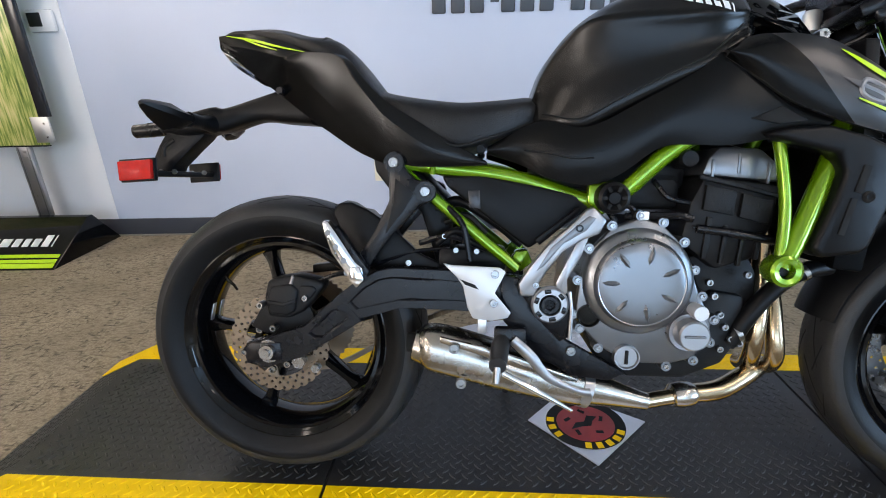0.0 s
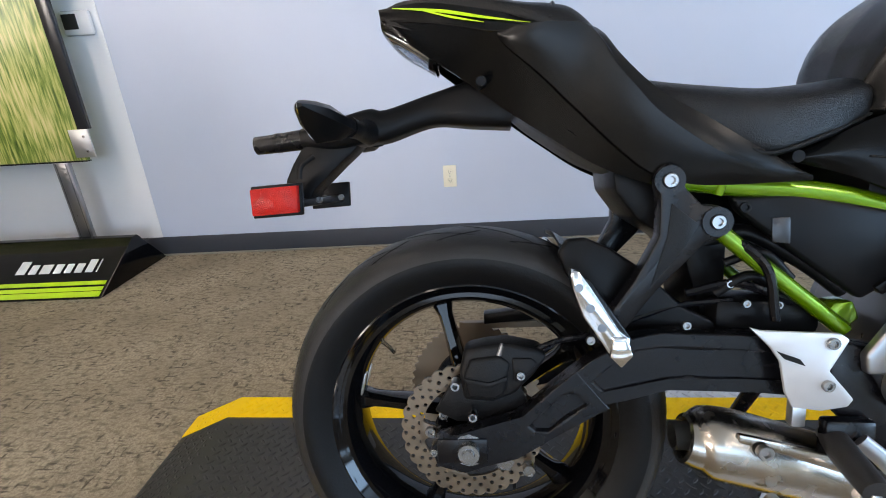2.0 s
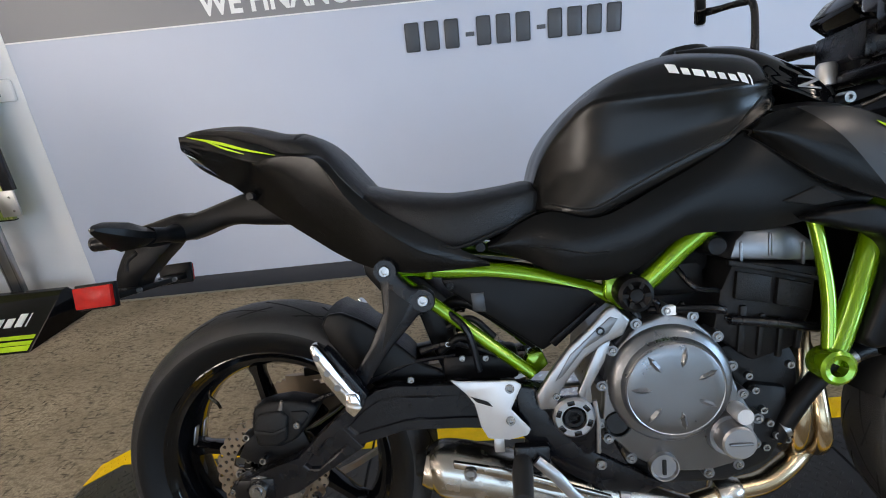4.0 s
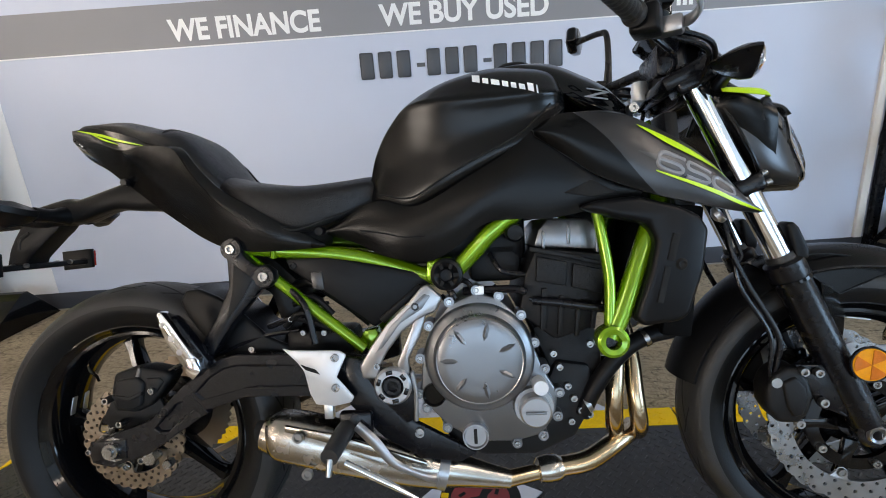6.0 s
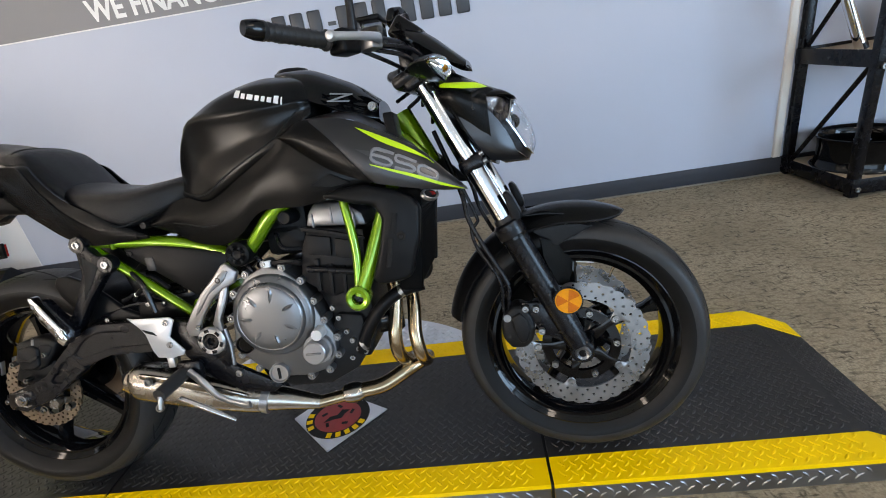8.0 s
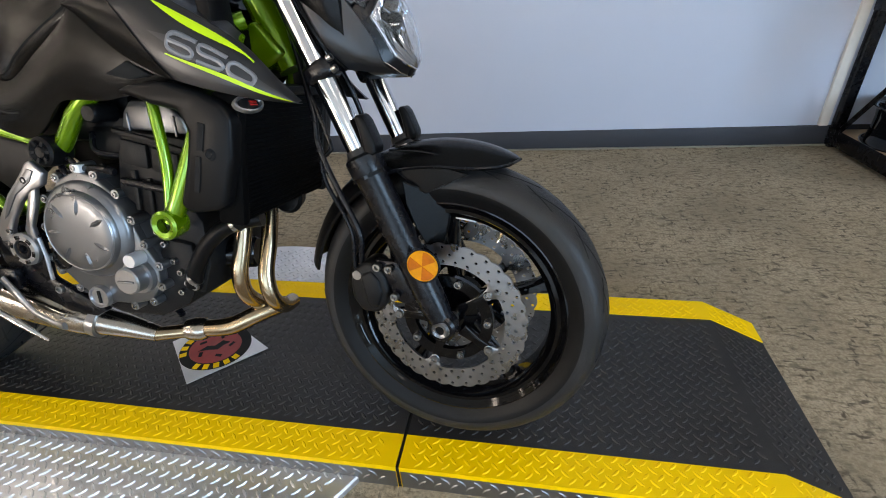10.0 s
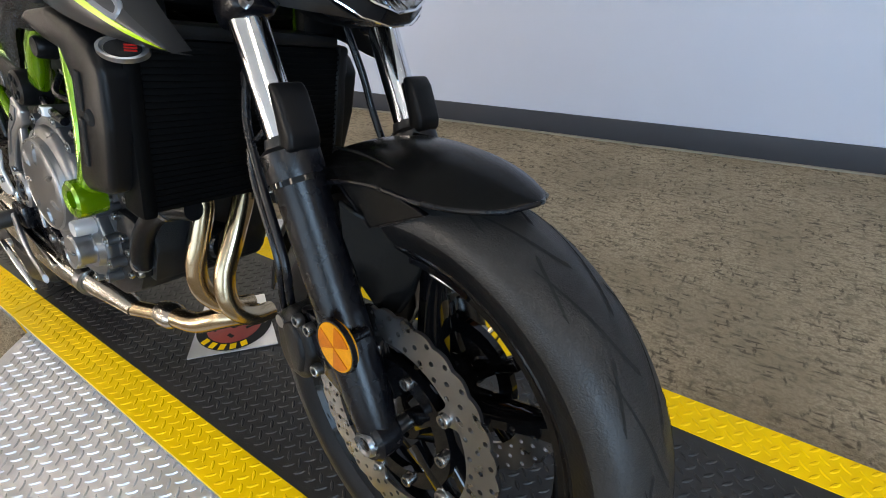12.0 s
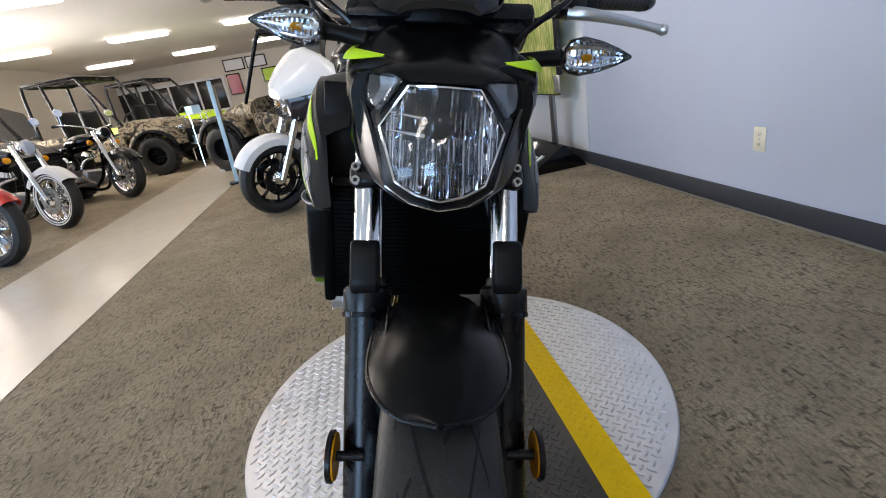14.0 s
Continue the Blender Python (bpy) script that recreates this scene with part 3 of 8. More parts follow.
for a0 in (170, 190, 210, 262, 280, 298, 316, 334):
    a = radians(a0)
    b2 = move(box(-0.0075, 0.0075, -0.009, 0.009, 0.0048, 0.0056), pose(-0.003, 0.006, 0) @ pose(0.087 * math.cos(a), 0.077 * math.sin(a), 0, 0, 0, a0 - 90))
    part("print_bar", b2, M["yellow"], sticker)


# ---- the naked motorcycle on the platform ----
BIKE = pose(0.006, 1.057, 0.080) @ pose(0, 0, 0, 0, 0, -3.6) @ pose(0, 0, 0, -13.0, 0, 0)
bike = thing("motorcycle", BIKE, "matte black naked motorcycle with a lime green trellis frame", "motorcycle")
STEER = 7.5
AXR, AXF = Vector((0, 0, 0.306)), Vector((1.402, 0, 0.291))
RAKE = radians(24.1)
_ax = Vector((-math.sin(RAKE), 0, math.cos(RAKE)))
_pt = AXF + Vector((-0.034, 0, -0.016))
S = Matrix.Translation(AXF) @ Matrix.Rotation(radians(-1.0), 4, "X") @ Matrix.Translation(_pt - AXF) @ Matrix.Rotation(radians(-STEER), 4, _ax) @ Matrix.Translation(-_pt)
FORK = Matrix.Translation(AXF) @ Matrix.Rotation(-RAKE, 4, "Y")      # z runs up the fork


def spart(name, bm, material, parent, label="", sharp=38.0, m=None):
    """A part that turns with the handlebar; m places it first."""
    if m is not None:
        move(bm, m)
    return part(name, move(bm, S), material, parent, label, sharp)


# wheels
def tyre_profile(ro, hw):
    rb = 0.2225
    k = [(rb - 0.006, hw * 0.72), (rb, hw * 0.80), (rb + (ro - rb) * 0.30, hw * 0.97), (rb + (ro - rb) * 0.52, hw),
         (rb + (ro - rb) * 0.70, hw * 0.93), (rb + (ro - rb) * 0.84, hw * 0.74), (rb + (ro - rb) * 0.94, hw * 0.47), (ro - 0.0015, hw * 0.22), (ro, 0)]
    k = [(p.x, p.y) for p in spline([(a, b, 0) for a, b in k], 20)]
    return k + [(a, -b) for a, b in k[-2::-1]] + [(rb - 0.01, -hw * 0.6), (rb - 0.01, hw * 0.6)]


def rim_profile(hw):
    w = hw * 0.80
    return [(0.2265, w - 0.001), (0.2235, w + 0.003), (0.2190, w + 0.002), (0.2145, w - 0.002), (0.209, w - 0.009), (0.202, w - 0.010), (0.196, w - 0.020), (0.189, w * 0.45), (0.187, 0.0),
            (0.189, -w * 0.45), (0.196, -w + 0.020), (0.202, -w + 0.010), (0.209, -w + 0.010), (0.2145, -w + 0.005), (0.221, -w - 0.001), (0.2265, -w),
            (0.219, -w + 0.002), (0.213, -w + 0.006), (0.208, -w + 0.016), (0.200, -w * 0.4), (0.200, w * 0.4), (0.208, w - 0.016), (0.213, w - 0.006), (0.219, w - 0.002)]


def groove_strips(ro, hw, count, lean):
    """Swept tread grooves, drawn just proud of the rubber."""
    pr = [p for p in tyre_profile(ro, hw)][:20]
    rs = [p[0] for p in pr][::-1]
    ys = [p[1] for p in pr][::-1]
    bm = bmesh.new()
    for k in range(count):
        for s in (-1, 1):
            a0 = 2 * math.pi * (k + (0.5 if s > 0 else 0)) / count
            for (w0, w1, sh, wd) in ((0.05, 0.62, 0.26, 0.0056), (0.42, 0.80, -0.03, 0.0046)):
                rows = []
                for j in range(9):
                    y = hw * (w0 + (w1 - w0) * j / 8)
                    r = np.interp(y, ys, rs) + 0.0007
                    a = a0 + lean * (sh + 0.42 * (j / 8) ** 1.4 * (1 if sh > 0 else -0.7))
                    wid = 2.3 * wd * (0.35 + 0.65 * math.sin(math.pi * (0.12 + 0.8 * j / 8))) / r / 2
                    rows.append([bm.verts.new((r * math.cos(a + q), s * y, r * math.sin(a + q))) for q in (-wid, wid)])
                for p, q in zip(rows, rows[1:]):
                    bm.faces.new((p[0], p[1], q[1], q[0]))
    return bm


def rotor(r0, r1, y, thick, cells, rows, wave, hole):
    """A petal brake disc: cells with round holes, a wavy rim."""
    own = bmesh.new()

    def pt(r, a):
        f = max(0, (r - r0) / (r1 - r0) - 0.34) * 1.5
        w = r + wave * f * abs(math.sin(a * cells / 4))
        return Vector((w * math.cos(a), 0, w * math.sin(a)))
    vs = {}

    def vert(p):
        key = (round(p.x, 6), round(p.z, 6))
        if key not in vs:
            vs[key] = own.verts.new(p)
        return vs[key]
    da, dr = 2 * math.pi / cells, (r1 - r0) / rows
    for i in range(cells):
        for j in range(rows):
            a0, ra = i * da, r0 + j * dr
            edge = [pt(ra + dr * u, a0 + da * v) for u, v in ((0, 0), (0.5, 0), (1, 0), (1, 0.5), (1, 1), (0.5, 1), (0, 1), (0, 0.5))]
            if (i + j) % 2 or hole <= 0:
                own.faces.new([vert(p) for p in edge])
            else:
                c = pt(ra + dr / 2, a0 + da / 2)
                inner = [own.verts.new(c + (p - c).normalized() * hole) for p in edge]
                ev = [vert(p) for p in edge]
                for k in range(8):
                    own.faces.new((ev[k], ev[(k + 1) % 8], inner[(k + 1) % 8], inner[k]))
    res = bmesh.ops.extrude_face_region(own, geom=list(own.faces))
    bmesh.ops.translate(own, verts=[g for g in res["geom"] if isinstance(g, bmesh.types.BMVert)], vec=(0, thick, 0))
    return move(own, Matrix.Translation((0, y, 0)))


def spoke(ang, r0, r1, w0, w1, h0, h1, yo=0.0):
    """A tapered cast spoke along a radius."""
    rings = []
    for k in range(7):
        t = k / 6
        r, w, h = r0 + (r1 - r0) * t, w0 + (w1 - w0) * t + (0.010 * max(0, t - 0.8) / 0.2), h0 + (h1 - h0) * t
        rings.append([(r, yo + sy * h, sx * w) for sx, sy in ((1, 0.55), (0.5, 1), (-0.5, 1), (-1, 0.55), (-1, -0.55), (-0.5, -1), (0.5, -1), (1, -0.55))])
    return move(skin(rings), Matrix.Rotation(-radians(ang), 4, "Y"))


def wheel(name, centre, ro, hw, spokes, first, m, discs, lean):
    """tyre (> grooves), rim, spokes, hub."""
    T = m @ Matrix.Translation(centre)
    tb = lathe(tyre_profile(ro, hw), n=96, closed=True)
    for f in tb.faces:
        f.material_index = 1 if math.hypot(f.calc_center_median().x, f.calc_center_median().z) < ro - 0.040 else 0
    tyre = part("tyre", move(tb, T), M["rubber"], bike, name + " tyre")
    tyre.data.materials.append(M["sidewall"])
    stuff(part("tread_groove", move(groove_strips(ro, hw, 17, lean), T), M["groove"], tyre))
    rim = part("rim", move(lathe(rim_profile(hw), n=96, closed=True), T), M["gloss"], bike, "gloss black cast " + name + " rim")
    for k in range(spokes):
        part("spoke", move(spoke(first + 360 / spokes * k, 0.035, 0.192, 0.014, 0.0085, 0.030, 0.016), T), M["gloss"], rim)
    part("hub", move(lathe([(0, -hw * 0.95), (0.030, -hw * 0.95), (0.036, -hw * 0.8), (0.050, -hw * 0.55), (0.042, -hw * 0.3), (0.042, hw * 0.3), (0.050, hw * 0.55), (0.036, hw * 0.8), (0.030, hw * 0.95), (0, hw * 0.95)], n=32), T), M["gloss"], rim)
    valve = tube([(0.188, 0.006, 0), (0.172, 0.004, 0), (0.160, -0.004, 0)], [0.004, 0.0035, 0.003], 8)
    part("valve", move(valve, T @ Matrix.Rotation(-radians(first + 40), 4, "Y")), M["header"], rim)
    for dy in (0.008, -0.008):
        part("rim_weight", move(box(0.1855, 0.1885, -0.006, 0.006, -0.02, 0.02, 0.001), T @ Matrix.Rotation(-radians(first + 62), 4, "Y") @ Matrix.Translation((0, dy * 2, 0))), M["alu"], rim)
    for y, r0, r1, carrier, material, lab in discs:
        s = 1 if y > 0 else -1
        d = part("brake_disc", move(rotor(r0, r1, y, 0.0045, 64, 3, 0.0042, 0.0034), T), material, bike, lab)
        rb = r0 - 0.013      # the ring of bolts that carry the disc
        for k in range(carrier):
            turn = T @ Matrix.Rotation(-radians(360 / carrier * k + 37), 4, "Y")
            tab = [(r0 + 0.004, -0.026), (r0 - 0.004, -0.014), (rb + 0.002, -0.0105), (rb - 0.007, -0.008), (rb - 0.0105, 0), (rb - 0.007, 0.008), (rb + 0.002, 0.0105), (r0 - 0.004, 0.014), (r0 + 0.004, 0.026)]
            part("disc_tab", move(prof(tab, y, y + 0.0045, 0.0008), turn), material, d)
            part("disc_bolt", move(bolt_head(rb, y + (0 if s < 0 else 0.0045), 0, 0.0085, 0.006, s), turn), M["bolt"], d)
            arm = [(0.034, -0.013), (rb * 0.7, -0.008), (rb + 0.008, -0.010), (rb + 0.008, 0.010), (rb * 0.7, 0.008), (0.034, 0.013)]
            part("carrier_arm", move(prof(arm, *sorted((y - s * 0.014, y - s * 0.0005)), 0.0015), turn), M["gloss"], d)
        for k in range(5):
            p = Matrix.Rotation(-radians(72 * k + 1), 4, "Y") @ Vector((rb * 0.80, 0, 0))
            part("carrier_bolt", move(bolt_head(p.x, y - s * 0.001, p.z, 0.0080, 0.008, s), T), M["bolt"], d)
        part("carrier_ring", move(lathe([(rb * 0.68, y - s * 0.012), (rb * 0.90, y - s * 0.012), (rb * 0.90, y - s * 0.001), (rb * 0.68, y - s * 0.001)], n=40, closed=True), T), M["gloss"], d)
    return T


I4 = Matrix.Identity(4)
wheel("rear", AXR, 0.305, 0.079, 5, 104, I4, [(-0.082, 0.074, 0.103, 5, M["rotor_rust"], "petal rear brake disc with rust film")], -1)
wheel("front", AXF, 0.293, 0.060, 5, 20, S, [(-0.070, 0.112, 0.150, 5, M["rotor"], "drilled steel petal brake disc"), (0.066, 0.112, 0.150, 5, M["rotor"], "drilled steel petal brake disc")], 1)

# rear sprocket and chain on the far side
spr = []
for k in range(92):
    a = 2 * math.pi * k / 92
    r = 0.113 + (0.005 if k % 2 else -0.001)
    spr.append((AXR.x + r * math.cos(a), AXR.z + r * math.sin(a)))
sp = part("sprocket", prof(spr, 0.078, 0.084, 0.0), M["rotor_rust"], bike, "toothed steel rear sprocket")
part("sprocket_carrier", lathe([(0.0, 0.072), (0.072, 0.072), (0.076, 0.086), (0.0, 0.092)], AXR, 40), M["satin"], sp)


def chain_run(pts):
    bm = bmesh.new()
    q = spline(pts, 64)
    for k in range(63):
        c = (q[k] + q[k + 1]) / 2
        d = (q[k + 1] - q[k])
        ang = math.degrees(math.atan2(d.z, d.x))
        join(bm, move(box(-0.0085, 0.0085, -0.007 if k % 2 else -0.0045, 0.007 if k % 2 else 0.0045, -0.0055, 0.0055), pose(c.x, c.y, c.z, 0, -ang, 0)))
    return bm


stuff(part("chain", chain_run([(-0.02, 0.081, AXR.z + 0.116), (0.08, 0.081, AXR.z + 0.118), (0.3, 0.081, 0.43), (0.5, 0.081, 0.44)]), M["rotor_rust"], bike, "greasy drive chain"))
stuff(part("chain", chain_run([(-0.02, 0.081, AXR.z - 0.116), (0.08, 0.081, AXR.z - 0.106), (0.3, 0.081, 0.32), (0.5, 0.081, 0.385)]), M["rotor_rust"], bike, "greasy drive chain"))
part("chain_guard", prof([(0.02, 0.445), (0.30, 0.480), (0.42, 0.485), (0.42, 0.460), (0.30, 0.452), (0.02, 0.425)], 0.070, 0.098, 0.003), M["plastic"], bike)

# swingarm
def ray_out(poly, c, a):
    """Distance from c to the outline poly along the angle a."""
    d, far = (math.cos(a), math.sin(a)), 9.0
    for p, q in zip(poly, poly[1:] + poly[:1]):
        ex, ez = q[0] - p[0], q[1] - p[1]
        den = d[0] * ez - d[1] * ex
        if abs(den) > 1e-9:
            t = ((p[0] - c[0]) * ez - (p[1] - c[1]) * ex) / den
            u = ((p[0] - c[0]) * d[1] - (p[1] - c[1]) * d[0]) / den
            if t > 1e-6 and -1e-6 <= u <= 1 + 1e-6:
                far = min(far, t)
    return far


def pocketed(outer, inner, y_back, y_face, depth, soft=0.004):
    """A cast face with the outline outer and one pocket, sunk by depth."""
    c = (sum(p[0] for p in inner) / len(inner), sum(p[1] for p in inner) / len(inner))
    turns = sorted([math.atan2(z - c[1], x - c[0]) for x, z in outer + inner] + [math.pi * k / 24 - math.pi for k in range(48)])
    turns = [a for a, b in zip(turns, turns[1:] + [9]) if b - a > 0.004]
    out = 1 if y_face > y_back else -1
    rings = []
    for poly, shrink, y in ((outer, 0, y_back), (outer, 0, y_face - out * soft), (outer, soft * 0.35, y_face - out * soft * 0.3), (outer, soft, y_face), (inner, -0.002, y_face), (inner, 0.001, y_face - out * 0.001), (inner, 0.004, y_face - out * depth)):
        ring = []
        for a in turns:
            r = max(0.002, ray_out(poly, c, a) - shrink)
            ring.append((c[0] + r * math.cos(a), y, c[1] + r * math.sin(a)))
        rings.append(ring)
    return skin(rings)


arm_top = [(-0.054, 0.308), (-0.044, 0.320), (0.021, 0.338), (0.075, 0.358), (0.116, 0.397), (0.140, 0.418), (0.168, 0.440), (0.221, 0.471), (0.254, 0.478), (0.340, 0.475), (0.420, 0.470), (0.520, 0.458)]
arm_low = [(0.520, 0.386), (0.440, 0.392), (0.369, 0.397), (0.264, 0.398), (0.212, 0.383), (0.185, 0.368), (0.118, 0.326), (0.067, 0.294), (0.019, 0.280), (-0.007, 0.270), (-0.046, 0.280)]
arm_pts = arm_top + arm_low
sw = part("swingarm", prof(arm_pts, -0.124, -0.098, 0.006, 3), M["satin"], bike, "satin black gull-shaped swingarm")
part("arm_end", pocketed(arm_top[:6] + [(0.148, 0.4245), (0.192, 0.3715)] + arm_low[5:], [(0.083, 0.344), (0.092, 0.336), (0.110, 0.335), (0.164, 0.377), (0.161, 0.387), (0.138, 0.394), (0.128, 0.390)], -0.112, -0.1334, 0.007, 0.0022), M["satin"], sw, "", 14)
part("arm_beam", pocketed([(0.131, 0.410)] + arm_top[5:] + arm_low[:6] + [(0.174, 0.361)], [(0.167, 0.409), (0.196, 0.437), (0.225, 0.454), (0.253, 0.459), (0.352, 0.455), (0.500, 0.440), (0.500, 0.408), (0.358, 0.416), (0.266, 0.415), (0.213, 0.392), (0.182, 0.395)], -0.112, -0.133, 0.004, 0.0022), M["satin"], sw, "", 14)
part("far_arm", prof([(-0.05, 0.33), (0.10, 0.36), (0.52, 0.46), (0.52, 0.40), (0.10, 0.29), (-0.05, 0.28)], 0.100, 0.130, 0.006), M["satin"], sw)
part("cross_member", box(0.36, 0.46, -0.10, 0.11, 0.395, 0.470, 0.012), M["satin"], sw)
part("pivot_cover", box(0.335, 0.470, -0.100, -0.03, 0.462, 0.512, 0.012), M["plastic"], bike)
for pts, r in (([(0.335, -0.095, 0.520), (0.372, -0.104, 0.546), (0.410, -0.100, 0.528), (0.452, -0.098, 0.505)], 0.007), ([(0.350, -0.085, 0.560), (0.392, -0.096, 0.575), (0.430, -0.095, 0.540)], 0.006), ([(0.330, -0.060, 0.585), (0.380, -0.070, 0.600), (0.450, -0.080, 0.560), (0.500, -0.085, 0.520)], 0.011)):
    part("hose", tube(pts, r, 10, 20), M["plastic"], bike)
for x, z in ((0.372, 0.508), (0.412, 0.506), (0.350, 0.535)):
    part("bolt", bolt_head(x, -0.101, z, 0.0055, 0.005), M["bolt"], bike)
part("axle_nut", lathe([(0, -0.150), (0.008, -0.150), (0.009, -0.146), (0.015, -0.146), (0.016, -0.144), (0.016, -0.134), (0.024, -0.134), (0.024, -0.130)], AXR, 12), M["bolt"], sw)
part("axle_block", prof([(-0.045, 0.322), (0.026, 0.325), (0.026, 0.288), (-0.045, 0.286)], -0.136, -0.130, 0.002), M["satin"], sw)
for x, z in ((-0.050, 0.302), (0.165, 0.468), (0.285, 0.488)):
    part("bolt", bolt_head(x, -0.132, z, 0.006), M["bolt"], sw)
for x, z, r in ((0.05, 0.275, 0.014), (0.085, 0.262, 0.009)):
    part("adjuster_bolt", lathe([(0, -0.112), (r, -0.112), (r, -0.095)], (x, 0, z), 6), M["bolt"], sw)

# rear caliper
cal = part("rear_caliper", prof([(-0.012, 0.413), (-0.004, 0.445), (0.024, 0.452), (0.056, 0.456), (0.100, 0.447), (0.112, 0.436), (0.092, 0.408), (0.066, 0.381), (0.036, 0.368), (-0.007, 0.371)], -0.114, -0.068, 0.007, 3), M["cast_black"], bike, "black rear brake caliper")
part("caliper_face", prof([(-0.006, 0.410), (0.004, 0.434), (0.046, 0.440), (0.060, 0.428), (0.052, 0.384), (0.034, 0.375), (0.000, 0.378)], -0.121, -0.110, 0.006, 3), M["cast_black"], cal)
part("caliper_ridge", prof([(-0.004, 0.408), (0.030, 0.402), (0.056, 0.412), (0.056, 0.404), (0.030, 0.393), (-0.003, 0.399)], -0.1235, -0.115, 0.002), M["cast_black"], cal)
part("caliper_lobe", prof([(0.062, 0.436), (0.090, 0.436), (0.098, 0.428), (0.078, 0.404), (0.064, 0.400)], -0.1175, -0.110, 0.004), M["cast_black"], cal)
part("bleed_nipple", tube([(0.044, -0.112, 0.438), (0.050, -0.114, 0.456)], [0.0045, 0.003], 10), M["bolt"], cal)
part("hose_bolt", bolt_head(0.074, -0.117, 0.412, 0.0065, 0.006), M["bolt"], cal)
for x, z in ((0.006, 0.350), (-0.018, 0.396)):
    part("caliper_bolt", bolt_head(x, -0.105, z, 0.007, 0.02), M["bolt"], cal)
part("caliper_bracket", prof([(-0.052, 0.345), (-0.02, 0.40), (0.07, 0.40), (0.09, 0.35), (0.05, 0.325), (-0.02, 0.33)], -0.098, -0.090, 0.003), M["cast_black"], cal)
part("brake_hose", tube([(0.09, -0.10, 0.44), (0.13, -0.10, 0.456), (0.18, -0.095, 0.465), (0.28, -0.09, 0.50), (0.36, -0.09, 0.51)], 0.0045, 8, 24), M["satin"], bike)

# hugger and inner mudguard
hug = []
for a in range(26, 70, 4):
    r = 0.322 + 0.004 * math.sin(a)
    x, z = AXR.x + r * math.cos(radians(a)), AXR.z + r * math.sin(radians(a))
    hug.append([(x, y, z - 0.25 * abs(y) ** 1.4) for y in (-0.085, -0.06, -0.03, 0, 0.03, 0.06, 0.085)] + [(x, y, z - 0.005 - 0.25 * abs(y) ** 1.4) for y in (0.085, 0.06, 0.03, 0, -0.03, -0.06, -0.085)])
part("hugger", skin(hug), M["plastic"], bike, "black rear tyre hugger")
part("hugger_side", prof([(0.128, 0.578), (0.140, 0.598), (0.165, 0.600), (0.200, 0.584), (0.240, 0.556), (0.298, 0.500), (0.345, 0.478), (0.345, 0.440), (0.223, 0.450), (0.172, 0.503), (0.139, 0.548)], -0.094, -0.080, 0.005, 3), M["plastic"], bike)
part("inner_mudguard", prof([(0.205, 0.70), (0.30, 0.66), (0.36, 0.60), (0.36, 0.48), (0.33, 0.48), (0.30, 0.58), (0.24, 0.62), (0.21, 0.66)], -0.07, 0.07, 0.006), M["plastic"], bike)
part("shock_spring", tube([(0.36, 0.02 + 0.022 * math.cos(k * 0.7), 0.46 + 0.0022 * k) if k % 2 else (0.36 + 0.022 * math.sin(k * 0.7), 0.02, 0.46 + 0.0022 * k) for k in range(50)], 0.005, 6), M["satin"], bike)

# passenger peg brackets
for s in (-1, 1):
    yb = sorted((s * 0.106, s * 0.133))
    br = part("peg_bracket", prof([(0.243, 0.676), (0.248, 0.690), (0.260, 0.696), (0.273, 0.689), (0.279, 0.664), (0.300, 0.642), (0.318, 0.642), (0.334, 0.630), (0.336, 0.611), (0.323, 0.600), (0.306, 0.596), (0.290, 0.578), (0.252, 0.538), (0.230, 0.510), (0.206, 0.476),
                             (0.190, 0.456), (0.166, 0.466), (0.168, 0.486), (0.189, 0.502), (0.219, 0.546), (0.249, 0.604), (0.249, 0.652)], *yb, 0.004, 2), M["satin"], bike, "black cast passenger peg bracket")
    part("bracket_web", prof([(0.262, 0.646), (0.296, 0.618), (0.278, 0.588), (0.240, 0.540), (0.258, 0.604)], *sorted((s * 0.132, s * 0.1346)), 0.001), M["cast_black"], br)
    for x, z in ((0.259, 0.674), (0.317, 0.621)):
        part("bracket_bolt", bolt_head(x, s * 0.133, z, 0.0092, 0.006, s), M["bolt"], br)
        part("bolt_collar", lathe([(0.010, s * 0.130), (0.0185, s * 0.130), (0.0185, s * 0.1355), (0.010, s * 0.1355)], (x, 0, z), 24, True), M["satin"], br)
    peg = part("passenger_peg", prof([(0.132, 0.564), (0.136, 0.571), (0.144, 0.568), (0.158, 0.548), (0.192, 0.494), (0.205, 0.483), (0.208, 0.460), (0.194, 0.448), (0.184, 0.456), (0.178, 0.466), (0.148, 0.511), (0.136, 0.546)], *sorted((s * 0.150, s * 0.172)), 0.003, 2), M["fork_chrome"], bike, "folded-up polished passenger footpeg")
    part("peg_joint", prof([(0.183, 0.486), (0.200, 0.486), (0.209, 0.462), (0.194, 0.446), (0.180, 0.460)], *sorted((s * 0.146, s * 0.176)), 0.003), M["chrome"], peg)
    part("peg_back", prof([(0.150, 0.560), (0.160, 0.552), (0.214, 0.474), (0.204, 0.456), (0.187, 0.490)], *sorted((s * 0.134, s * 0.156)), 0.004), M["satin"], peg)
    for x, z in ((0.143, 0.548), (0.157, 0.522), (0.171, 0.497)):
        part("peg_hole", lathe([(0, s * 0.1725), (0.0055, s * 0.1725), (0.0055, s * 0.170)], (x, 0, z), 14), M["engine"], peg)

